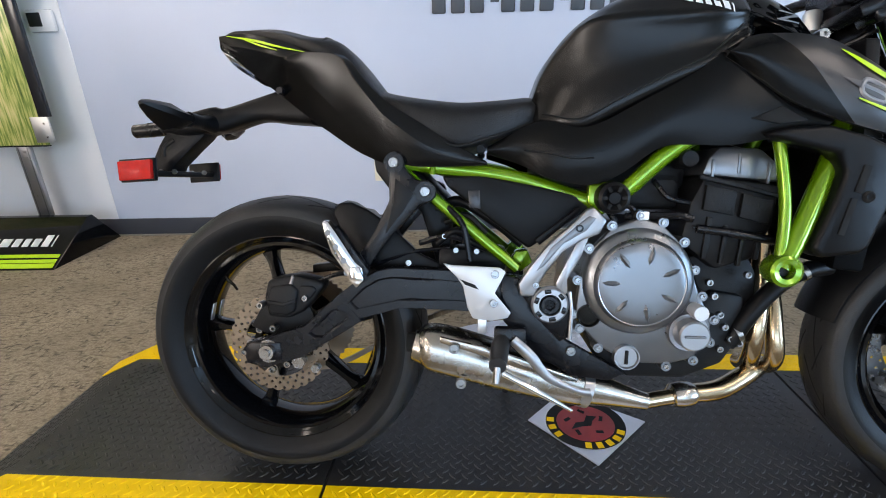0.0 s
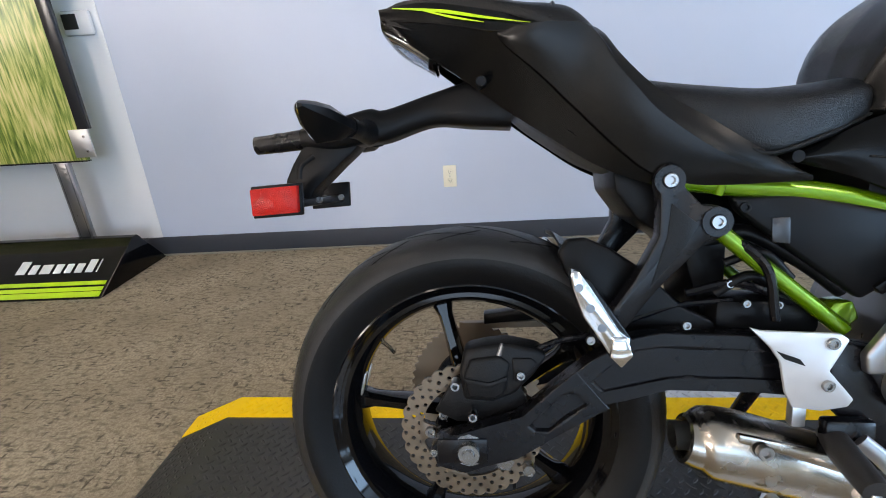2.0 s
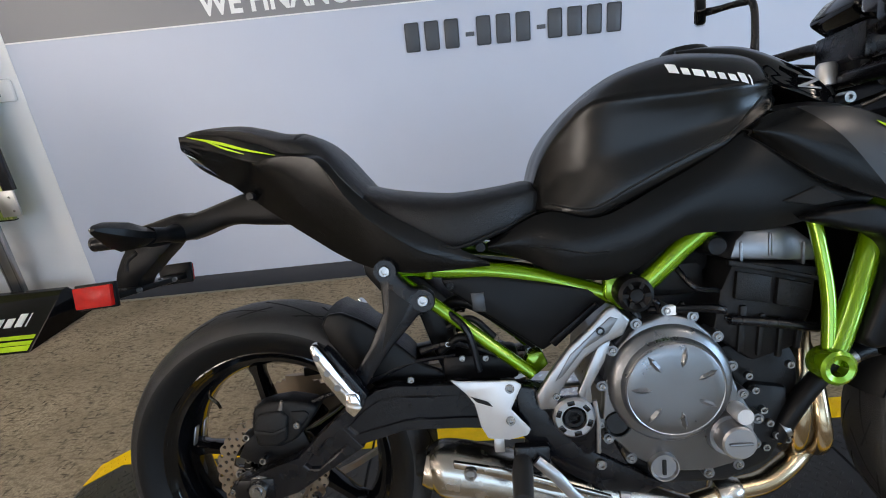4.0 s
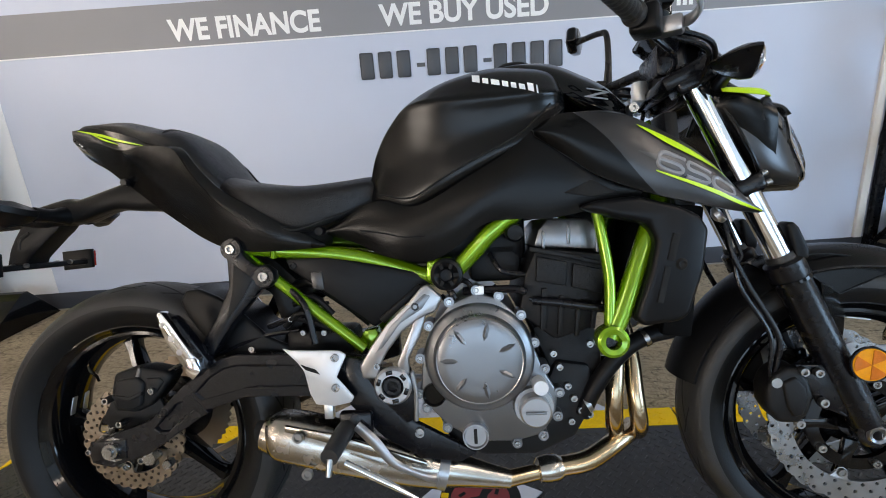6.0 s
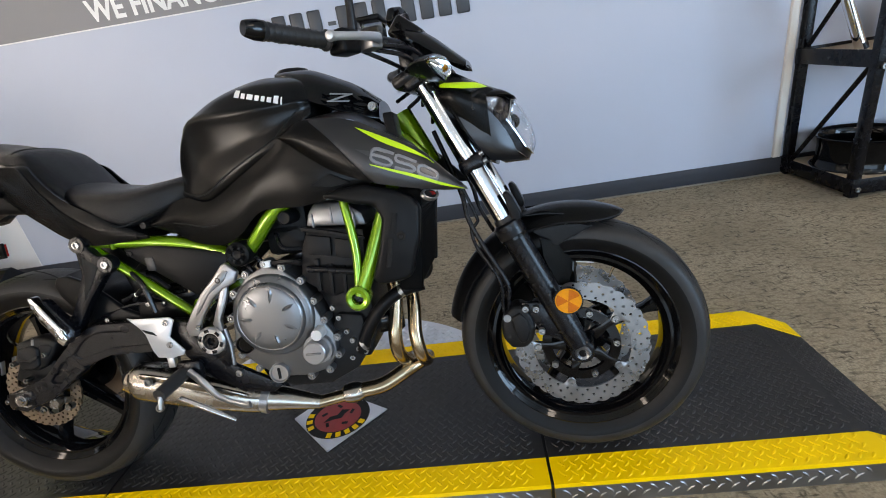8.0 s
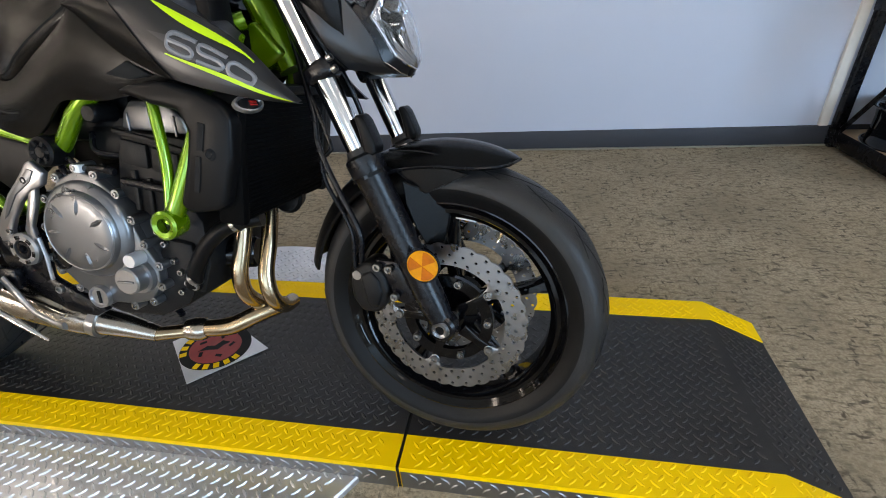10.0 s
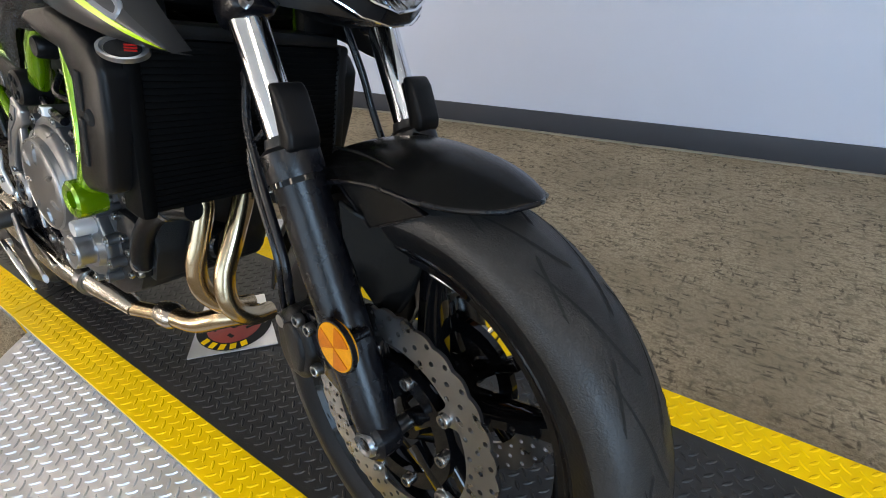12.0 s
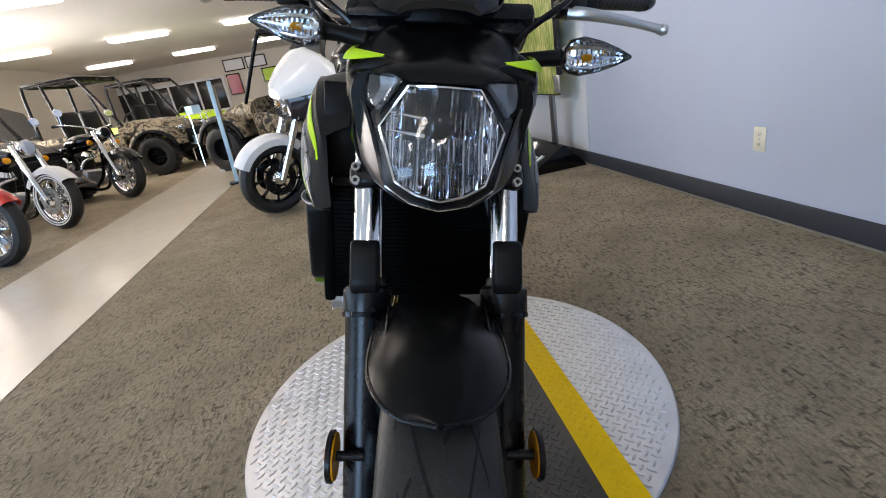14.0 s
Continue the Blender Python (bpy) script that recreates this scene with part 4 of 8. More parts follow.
# exhaust
muf = part("muffler", move(body([(0.300, -0.118, 0.322, 0.030, 0.030), (0.312, -0.118, 0.320, 0.043, 0.044), (0.36, -0.115, 0.311, 0.048, 0.048), (0.46, -0.110, 0.283, 0.047, 0.046), (0.56, -0.105, 0.255, 0.042, 0.041), (0.622, -0.100, 0.237, 0.036, 0.035)], 30, 40, 2.4), I4), M["steel"], bike, "brushed steel underslung muffler")
part("end_cap", move(lathe([(0.0, 0.012), (0.020, 0.012), (0.022, 0.004), (0.028, -0.002), (0.033, 0.000), (0.036, 0.010), (0.038, 0.022)], n=32), pose(0.292, -0.118, 0.324, 0, 0, 90) @ pose(0, 0, 0, 0, 0, 180) @ pose(0, 0, 0, -13, 0, 0)), M["steel"], muf)
part("outlet_pipe", move(lathe([(0.016, 0.03), (0.019, 0.03), (0.019, 0.0), (0.016, 0.0)], n=28, closed=True), pose(0.278, -0.118, 0.327, 0, 0, -90)), M["groove"], muf)
part("clamp_band", tube([(0.613, -0.101, 0.240), (0.631, -0.100, 0.235)], 0.0385, 32), M["engine_light"], muf)
part("cone", tube([(0.620, -0.100, 0.238), (0.66, -0.096, 0.229), (0.715, -0.090, 0.214), (0.748, -0.087, 0.206)], [0.034, 0.029, 0.021, 0.017], 32), M["steel"], muf)
part("shield", prof([(0.345, 0.352), (0.43, 0.334), (0.47, 0.322), (0.56, 0.292), (0.60, 0.278), (0.60, 0.270), (0.50, 0.292), (0.40, 0.325), (0.345, 0.340)], -0.158, -0.150, 0.002), M["steel"], muf)
for x, z in ((0.372, 0.333), (0.385, 0.266)):
    part("muffler_bolt", bolt_head(x, -0.162, z, 0.010, 0.008), M["bolt"], muf)
part("collector", tube([(1.012, 0.000, 0.258), (0.965, -0.030, 0.246), (0.905, -0.050, 0.220), (0.845, -0.060, 0.213)], [0.017, 0.020, 0.020, 0.019], 28, 20), M["header"], bike, "heat-tinted collector pipe")
part("collector_bulb", tube([(0.852, -0.059, 0.213), (0.842, -0.060, 0.212), (0.822, -0.062, 0.211), (0.806, -0.064, 0.210), (0.800, -0.065, 0.209)], [0.020, 0.025, 0.026, 0.023, 0.014], 28), M["steel"], bike, "bare metal pipe joint")
part("link_pipe", tube([(0.806, -0.066, 0.208), (0.742, -0.088, 0.206)], 0.0155, 20), M["header"], bike)
for pts in ([(0.960, -0.050, 0.550), (0.968, -0.042, 0.47), (0.964, -0.052, 0.41), (0.956, -0.063, 0.355), (0.956, -0.056, 0.305), (0.966, -0.025, 0.270), (0.975, 0.020, 0.256)],
            [(0.985, 0.025, 0.560), (0.998, 0.012, 0.48), (1.004, -0.018, 0.41), (1.002, -0.042, 0.345), (1.008, -0.042, 0.292), (1.014, -0.012, 0.260), (1.012, 0.030, 0.252)]):
    part("header_pipe", tube(pts, 0.0170, 28, 40), M["header"], bike, "golden heat-tinted exhaust header pipe")

# engine
cc = [(0.594, 0.398), (0.606, 0.372), (0.640, 0.336), (0.690, 0.306), (0.760, 0.304), (0.806, 0.316), (0.832, 0.350), (0.836, 0.392), (0.812, 0.434), (0.796, 0.480), (0.776, 0.528), (0.740, 0.562), (0.702, 0.574), (0.655, 0.556), (0.618, 0.516), (0.600, 0.460)]
case = part("crankcase", prof([(x * 1.0, z) for x, z in cc], -0.125, 0.125, 0.004), M["engine"], bike, "grey alloy crankcase")
part("clutch_flange", prof(cc, -0.140, -0.120, 0.004, 3), M["engine"], case)
CL = Vector((0.702, 0, 0.459))
part("clutch_cover", lathe([(0, -0.1685), (0.030, -0.1685), (0.056, -0.168), (0.072, -0.1660), (0.0755, -0.1645), (0.079, -0.160), (0.081, -0.155), (0.088, -0.152), (0.092, -0.150), (0.0955, -0.146), (0.098, -0.138), (0.099, -0.125)], CL, 72), M["engine"], case, "round domed alloy clutch cover")
part("clutch_rim", lathe([(0.0735, -0.1655), (0.0750, -0.1662), (0.0768, -0.1640), (0.0755, -0.1620)], CL, 72, True), M["engine_light"], case)
for k in range(7):
    a = 360 / 7 * k + 24
    leaf = bmesh.new()
    lo = [leaf.verts.new(q) for q in ((0.036, -0.1684, 0), (0.045, -0.1682, 0.0045), (0.058, -0.1676, 0.0048), (0.070, -0.1660, 0), (0.058, -0.1676, -0.0048), (0.045, -0.1682, -0.0045))]
    hi = [leaf.verts.new(q) for q in ((0.044, -0.1716, 0.0005), (0.061, -0.1708, 0.0005))]
    for q in ((lo[0], lo[1], hi[0]), (lo[1], lo[2], hi[1], hi[0]), (lo[2], lo[3], hi[1]), (lo[3], lo[4], hi[1]), (lo[4], lo[5], hi[0], hi[1]), (lo[5], lo[0], hi[0])):
        leaf.faces.new(q)
    part("clutch_leaf", move(leaf, Matrix.Translation(CL) @ Matrix.Rotation(-radians(a), 4, "Y")), M["engine"], case, "", 10)
for k in range(len(cc)):
    x, z = cc[k]
    d = Vector((CL.x - x, CL.z - z)).normalized() * 0.004
    part("case_bolt", bolt_head(x - d.x, -0.140, z - d.y, 0.0052, 0.004), M["bolt"], case)
    part("bolt_boss", lathe([(0, -0.141), (0.009, -0.141), (0.0095, -0.12), (0.0095, -0.10)], (x - d.x, 0, z - d.y), 14), M["engine"], case)
cap = part("oil_filler_cap", lathe([(0, -0.176), (0.024, -0.176), (0.027, -0.173), (0.0275, -0.150), (0.034, -0.150), (0.036, -0.140)], (0.793, 0, 0.369), 36), M["engine_light"], case, "round bare alloy filler cap")
part("cap_bar", box(0.775, 0.811, -0.180, -0.175, 0.3665, 0.3715, 0.002), M["engine"], cap)
part("sensor_cap", lathe([(0, -0.170), (0.0125, -0.170), (0.0135, -0.166), (0.0135, -0.138)], (0.804, 0, 0.409), 24), M["silver"], case)
tp = part("timing_plug", lathe([(0, -0.146), (0.019, -0.146), (0.021, -0.150), (0.023, -0.150), (0.024, -0.138)], (0.688, 0, 0.318), 28), M["engine_light"], case)
part("plug_slot", box(0.685, 0.691, -0.149, -0.144, 0.305, 0.331, 0.001), M["groove"], tp)
part("sight_glass", lathe([(0, -0.141), (0.017, -0.141), (0.019, -0.145), (0.021, -0.145), (0.022, -0.138)], (0.618, 0, 0.394), 28), M["gloss"], case)
part("lower_case", prof([(0.600, 0.40), (0.640, 0.300), (0.700, 0.268), (0.800, 0.268), (0.870, 0.300), (0.905, 0.360), (0.900, 0.430), (0.84, 0.44), (0.80, 0.36), (0.70, 0.32)], -0.118, 0.118, 0.008), M["cast_black"], bike, "black engine sump")
part("front_case", prof([(0.800, 0.500), (0.830, 0.420), (0.850, 0.330), (0.900, 0.320), (0.925, 0.380), (0.925, 0.470), (0.900, 0.520)], -0.105, 0.105, 0.008), M["cast_black"], bike)
part("oil_filter", move(lathe([(0, -0.03), (0.028, -0.03), (0.034, -0.022), (0.034, 0.06)], n=28), pose(0.945, -0.02, 0.385, 0, 0, 100)), M["gloss"], bike)
cyl = part("cylinder_block", prof([(0.776, 0.530), (0.790, 0.600), (0.812, 0.648), (0.940, 0.630), (0.932, 0.560), (0.905, 0.500), (0.84, 0.48)], -0.128, 0.128, 0.008), M["cast_black"], bike, "black cylinder block")
part("fin_line", prof([(0.795, 0.560), (0.905, 0.540), (0.905, 0.534), (0.795, 0.554)], -0.1315, -0.127, 0.001), M["gloss"], cyl)
for x0, x1, z0, z1 in ((0.812, 0.822, 0.500, 0.575), (0.842, 0.850, 0.492, 0.560), (0.872, 0.880, 0.488, 0.552), (0.900, 0.908, 0.500, 0.548)):
    part("block_rib", prof([(x0, z0), (x1, z0), (x1 + 0.006, z1), (x0 + 0.006, z1)], -0.134, -0.126, 0.0015), M["cast_black"], cyl)
part("head_seam", prof([(0.800, 0.650), (0.868, 0.634), (0.940, 0.613), (0.942, 0.606), (0.868, 0.626), (0.800, 0.642)], -0.136, -0.126, 0.0015), M["cast_black"], cyl)
part("block_panel", prof([(0.812, 0.632), (0.864, 0.620), (0.860, 0.578), (0.808, 0.588)], -0.137, -0.128, 0.002), M["cast_black"], cyl)
part("block_panel", prof([(0.874, 0.617), (0.926, 0.603), (0.920, 0.562), (0.870, 0.575)], -0.137, -0.128, 0.002), M["cast_black"], cyl)
part("coolant_pipe", tube([(0.80, -0.135, 0.555), (0.84, -0.138, 0.550), (0.90, -0.14, 0.540), (0.93, -0.14, 0.535)], 0.008, 12, 10), M["satin"], bike)
hd = part("cylinder_head", prof([(0.808, 0.648), (0.818, 0.678), (0.836, 0.698), (0.905, 0.694), (0.940, 0.664), (0.946, 0.636)], -0.122, 0.122, 0.006, 2), M["engine"], bike, "bare alloy cylinder head cover")
for x, z in ((0.826, 0.662), (0.87, 0.672), (0.92, 0.655)):
    part("head_rib", box(x - 0.003, x + 0.003, -0.124, 0.0, z - 0.022, z + 0.014, 0.002), M["engine"], hd)
for x, z in ((0.835, 0.455), (0.845, 0.430), (0.858, 0.395), (0.868, 0.372), (0.880, 0.350), (0.862, 0.330), (0.895, 0.342), (0.842, 0.548), (0.900, 0.470)):
    part("engine_bolt", bolt_head(x, -0.118, z, 0.0065, 0.008), M["bolt"], bike)
# throttle bodies, wiring and hoses between frame and engine
part("throttle_body", box(0.690, 0.790, -0.085, 0.085, 0.585, 0.665, 0.015), M["cast_black"], bike)
part("airbox", box(0.52, 0.80, -0.085, 0.085, 0.62, 0.74, 0.02), M["plastic"], bike)
plug = part("frame_bolt_cover", lathe([(0.006, -0.150), (0.013, -0.151), (0.0155, -0.148), (0.0165, -0.140), (0.0165, -0.10)], (0.775, 0, 0.676), 24), M["plastic"], bike, "black bolt cover")
part("bolt", lathe([(0, -0.146), (0.006, -0.146), (0.007, -0.142)], (0.775, 0, 0.676), 12), M["bolt"], plug)
for pts, r in (([(0.64, -0.11, 0.60), (0.66, -0.125, 0.57), (0.67, -0.12, 0.55), (0.70, -0.11, 0.555)], 0.006), ([(0.66, -0.12, 0.60), (0.69, -0.13, 0.59), (0.70, -0.12, 0.56), (0.74, -0.11, 0.58)], 0.005),
               ([(0.68, -0.12, 0.575), (0.76, -0.14, 0.578), (0.79, -0.14, 0.572)], 0.007), ([(0.64, -0.12, 0.57), (0.655, -0.13, 0.54), (0.64, -0.12, 0.50)], 0.004), ([(0.73, -0.11, 0.64), (0.75, -0.13, 0.61), (0.79, -0.12, 0.60)], 0.005),
               ([(0.345, -0.105, 0.60), (0.385, -0.12, 0.56), (0.40, -0.12, 0.49)], 0.006), ([(0.30, -0.09, 0.52), (0.36, -0.10, 0.535), (0.43, -0.10, 0.51)], 0.006)):
    part("hose", tube(pts, r, 8, 20), M["satin"], bike)
part("wire_clip", box(0.700, 0.716, -0.142, -0.128, 0.570, 0.585, 0.002), M["logo"], bike)
# oblique black stay from the frame mount to the radiator and down to the case
part("radiator_hose", tube([(1.050, -0.10, 0.484), (1.010, -0.108, 0.478), (0.972, -0.114, 0.462), (0.936, -0.118, 0.430), (0.904, -0.118, 0.385), (0.884, -0.112, 0.340)], 0.0155, 18, 30), M["plastic"], bike, "thick black coolant hose")
for x, y, z in ((1.000, -0.110, 0.4745), (0.893, -0.115, 0.360)):
    part("hose_clamp", tube([(x - 0.004, y, z - 0.002), (x + 0.004, y, z + 0.002)], 0.0172, 18), M["bolt"], bike)

# lime trellis frame
fr = part("frame", tube([(0.254, -0.110, 0.676), (0.300, -0.105, 0.670), (0.345, -0.100, 0.664), (0.405, -0.094, 0.658), (0.468, -0.090, 0.648), (0.528, -0.088, 0.633), (0.588, -0.090, 0.612), (0.640, -0.098, 0.594)], [0.0115, 0.0125, 0.0135, 0.0148, 0.0155, 0.0155, 0.0152, 0.0145], 20, 28), M["lime"], bike, "lime green tubular trellis frame")
for s in (-1, 1):
    tubes = [([(0.252, 0.105, 0.678), (0.275, 0.105, 0.656), (0.334, 0.105, 0.605), (0.400, 0.105, 0.549), (0.490, 0.107, 0.474)], 0.0108), ([(0.640, 0.116, 0.590), (0.690, 0.126, 0.634), (0.757, 0.134, 0.697), (0.90, 0.120, 0.775), (1.04, 0.05, 0.825)], 0.0155),
             ([(0.910, 0.150, 0.722), (0.916, 0.158, 0.680), (0.926, 0.166, 0.590), (0.921, 0.174, 0.505)], 0.0095), ([(1.050, 0.10, 0.800), (1.022, 0.130, 0.715), (0.996, 0.150, 0.660), (0.948, 0.168, 0.545), (0.922, 0.174, 0.492)], 0.0165),
             ([(0.330, 0.112, 0.671), (0.327, 0.108, 0.654)], 0.007)]
    if s > 0:
        tubes.append(([(0.270, 0.108, 0.676), (0.395, 0.116, 0.672), (0.50, 0.122, 0.654), (0.625, 0.122, 0.622)], 0.0155))
    for pts, r in tubes:
        part("frame_tube", tube([(x, s * y, z) for x, y, z in pts], r, 20, 16), M["lime"], fr)
    part("frame_mount", lathe([(0.013, s * 0.160), (0.013, s * 0.196), (0.021, s * 0.198), (0.026, s * 0.195), (0.027, s * 0.186), (0.024, s * 0.160)], (0.921, 0, 0.490), 32, True), M["lime"], fr)
    part("mount_bolt", lathe([(0, s * 0.182), (0.012, s * 0.182), (0.016, s * 0.178), (0.016, s * 0.165)], (0.921, 0, 0.490), 6), M["satin"], fr)
    part("gusset", prof([(0.486, 0.505), (0.510, 0.508), (0.520, 0.484), (0.496, 0.464), (0.474, 0.484)], *sorted((s * 0.060, s * 0.094)), 0.004), M["lime"], fr)
    part("joint_plate", prof([(0.615, 0.635), (0.660, 0.640), (0.668, 0.600), (0.640, 0.575), (0.612, 0.600)], *sorted((s * 0.095, s * 0.118)), 0.005), M["lime"], fr)
    knob = part("frame_plug", lathe([(0, s * 0.152), (0.010, s * 0.154), (0.014, s * 0.148), (0.022, s * 0.154), (0.0275, s * 0.151), (0.029, s * 0.142), (0.028, s * 0.110)], (0.652, 0, 0.609), 36), M["plastic"], bike, "round black plastic frame plug")
    for k in range(6):
        part("plug_slot", move(box(0.012, 0.022, -0.0015, 0.0015, -0.003, 0.003), Matrix.Translation((0.652, s * 0.1525, 0.609)) @ Matrix.Rotation(radians(60 * k), 4, "Y")), M["groove"], knob)
part("steering_head", tube([(1.038, 0, 0.870), (1.075, 0, 0.79), (1.095, 0, 0.745)], 0.027, 24), M["lime"], fr)
part("head_web", prof([(0.99, 0.81), (1.05, 0.83), (1.10, 0.77), (1.05, 0.74)], -0.035, 0.035, 0.012, 3), M["lime"], fr)
# added block: the gap's deep shade put in as a near-black solid
part("inner_cowl", box(0.90, 1.035, -0.125, 0.125, 0.735, 0.830, 0.02), M["void"], bike, "near-black block filling the dark gap behind the shrouds")

# side cover under the seat
for s in (-1, 1):
    sc = part("side_cover", prof([(0.345, 0.650), (0.420, 0.652), (0.610, 0.612), (0.622, 0.590), (0.560, 0.545), (0.510, 0.512), (0.430, 0.572), (0.355, 0.630)], *sorted((s * 0.088, s * 0.106)), 0.006, 3), M["plastic"], bike, "black plastic side cover")
    part("cover_slot", prof([(0.395, 0.622), (0.417, 0.622), (0.419, 0.588), (0.397, 0.590)], *sorted((s * 0.105, s * 0.1075)), 0.001), M["shroud"], sc)
    part("cover_bolt", bolt_head(0.362, s * 0.106, 0.636, 0.007, 0.003, s), M["plastic"], sc)
    part("cover_step", prof([(0.520, 0.530), (0.598, 0.592), (0.606, 0.584), (0.530, 0.520)], *sorted((s * 0.100, s * 0.112)), 0.002), M["plastic"], sc)

# rider foot controls on the right
rs = part("footpeg_hanger", prof([(0.606, 0.590), (0.618, 0.594), (0.642, 0.570), (0.630, 0.546), (0.600, 0.534), (0.569, 0.513), (0.540, 0.478), (0.524, 0.452), (0.522, 0.430), (0.492, 0.430), (0.488, 0.454), (0.512, 0.490), (0.542, 0.528), (0.580, 0.562)], -0.152, -0.138, 0.004, 3), M["engine_light"], bike, "bare alloy open-leg footpeg hanger")
part("hanger_leg", prof([(0.594, 0.540), (0.612, 0.542), (0.600, 0.505), (0.576, 0.462), (0.578, 0.436), (0.560, 0.436), (0.555, 0.455), (0.580, 0.508)], -0.150, -0.139, 0.003), M["engine_light"], rs)
part("hanger_rib", prof([(0.610, 0.578), (0.622, 0.574), (0.606, 0.552), (0.566, 0.528), (0.532, 0.486), (0.520, 0.478), (0.545, 0.520), (0.580, 0.552)], -0.154, -0.150, 0.001), M["engine"], rs)
part("hanger_foot", prof([(0.498, 0.450), (0.532, 0.445), (0.578, 0.446), (0.584, 0.404), (0.582, 0.352), (0.566, 0.344), (0.526, 0.386), (0.498, 0.430)], -0.146, -0.132, 0.003), M["satin"], rs)
part("foot_edge", tube([(0.581, -0.147, 0.440), (0.586, -0.147, 0.404), (0.584, -0.147, 0.350)], 0.004, 8), M["engine_light"], rs)
part("pivot_ring", lathe([(0.020, -0.158), (0.030, -0.158), (0.034, -0.154), (0.034, -0.145), (0.020, -0.145)], (0.546, 0, 0.416), 36, True), M["engine_light"], rs)
part("pivot_core", lathe([(0, -0.150), (0.008, -0.150), (0.010, -0.156), (0.0155, -0.156), (0.017, -0.150), (0.022, -0.150)], (0.546, 0, 0.416), 24), M["satin"], rs)
for k in range(6):
    part("ring_slot", move(box(0.022, 0.0295, -0.1590, -0.150, -0.006, 0.006, 0.001), Matrix.Translation((0.546, 0, 0.416)) @ Matrix.Rotation(radians(60 * k + 20), 4, "Y")), M["gloss"], rs)
part("hanger_bolt", bolt_head(0.594, -0.150, 0.556, 0.007), M["satin"], rs)
part("hanger_bolt", bolt_head(0.520, -0.150, 0.452, 0.006), M["bolt"], rs)
hg = part("heel_guard", prof([(0.350, 0.492), (0.364, 0.488), (0.455, 0.484), (0.466, 0.476), (0.446, 0.436), (0.476, 0.400), (0.470, 0.390), (0.440, 0.384), (0.406, 0.388), (0.396, 0.408), (0.388, 0.448), (0.376, 0.466)], -0.156, -0.150, 0.0025), M["silver"], bike, "silver painted heel guard")
part("guard_slot", prof([(0.383, 0.462), (0.410, 0.452), (0.417, 0.443), (0.392, 0.452)], -0.1575, -0.155, 0.0005), M["groove"], hg)
for x, z in ((0.446, 0.472), (0.444, 0.418)):
    part("guard_bolt", bolt_head(x, -0.156, z, 0.0075, 0.004), M["bolt"], hg)
part("hanger_plate", prof([(0.455, 0.470), (0.492, 0.462), (0.520, 0.400), (0.580, 0.345), (0.690, 0.284), (0.660, 0.268), (0.590, 0.276), (0.520, 0.318), (0.462, 0.380)], -0.140, -0.124, 0.004), M["satin"], bike, "black footpeg carrier plate")
part("plate_bolt", bolt_head(0.588, -0.140, 0.326, 0.009, 0.006), M["bolt"], bike)
part("guard_mount", box(0.415, 0.432, -0.142, -0.128, 0.355, 0.388, 0.002), M["alu"], bike)
fp = part("footpeg", tube([(0.462, -0.140, 0.348), (0.456, -0.175, 0.340), (0.450, -0.235, 0.330)], [0.015, 0.017, 0.015], 16), M["rubber"], bike, "black rubber rider footpeg")
part("peg_mount", box(0.446, 0.505, -0.158, -0.138, 0.325, 0.372, 0.006), M["satin"], fp)
part("peg_tip", tube([(0.450, -0.230, 0.326), (0.448, -0.238, 0.300)], [0.007, 0.005], 12), M["bolt"], fp)
part("brake_pedal", tube([(0.480, -0.165, 0.352), (0.510, -0.170, 0.325), (0.545, -0.172, 0.285), (0.60, -0.175, 0.262), (0.62, -0.178, 0.262)], [0.010, 0.011, 0.009, 0.007, 0.009], 12, 20, flat=0.5), M["engine_light"], bike, "alloy brake pedal")
part("side_bar", tube([(0.462, -0.19, 0.298), (0.52, -0.19, 0.268), (0.585, -0.19, 0.232)], [0.006, 0.007, 0.003], 10, 10), M["chrome"], bike)
part("side_stand", tube([(0.52, 0.11, 0.32), (0.50, 0.20, 0.16), (0.49, 0.262, 0.060)], [0.014, 0.012, 0.010], 14), M["satin"], bike, "black side stand")
part("gear_lever", tube([(0.50, 0.14, 0.34), (0.56, 0.16, 0.33), (0.64, 0.17, 0.33)], 0.007, 10), M["engine_light"], bike)
part("left_footpeg", tube([(0.462, 0.140, 0.348), (0.450, 0.235, 0.335)], 0.015, 14), M["rubber"], bike)
part("left_engine_cover", lathe([(0, 0.165), (0.080, 0.160), (0.095, 0.145), (0.097, 0.12)], (0.70, 0, 0.44), 40), M["engine"], bike)

# seats
def sec(x, top, w, edge, low):
    """Half section of a seat pad: crown, shoulder, edge, underside."""
    return (x, [(0, top), (w * 0.55, top - 0.003), (w * 0.85, top - 0.012), (w, edge), (w * 0.97, low), (w * 0.6, low - 0.004), (0, low - 0.004)])


part("rider_seat", ribs([sec(0.205, 0.822, 0.070, 0.800, 0.785), sec(0.225, 0.818, 0.092, 0.795, 0.772), sec(0.270, 0.806, 0.118, 0.778, 0.745), sec(0.330, 0.796, 0.128, 0.762, 0.722), sec(0.385, 0.791, 0.126, 0.754, 0.704),
                         sec(0.455, 0.796, 0.110, 0.766, 0.722), sec(0.505, 0.802, 0.088, 0.776, 0.738), sec(0.522, 0.798, 0.078, 0.776, 0.752)], 40), M["seat"], bike, "black grained vinyl rider seat")
part("seat_piping", tube([(0.214, -0.094, 0.788), (0.239, -0.108, 0.768), (0.290, -0.122, 0.738), (0.340, -0.128, 0.716), (0.378, -0.128, 0.703), (0.445, -0.114, 0.722), (0.516, -0.084, 0.748)], 0.0022, 8, 60), M["groove"], bike)
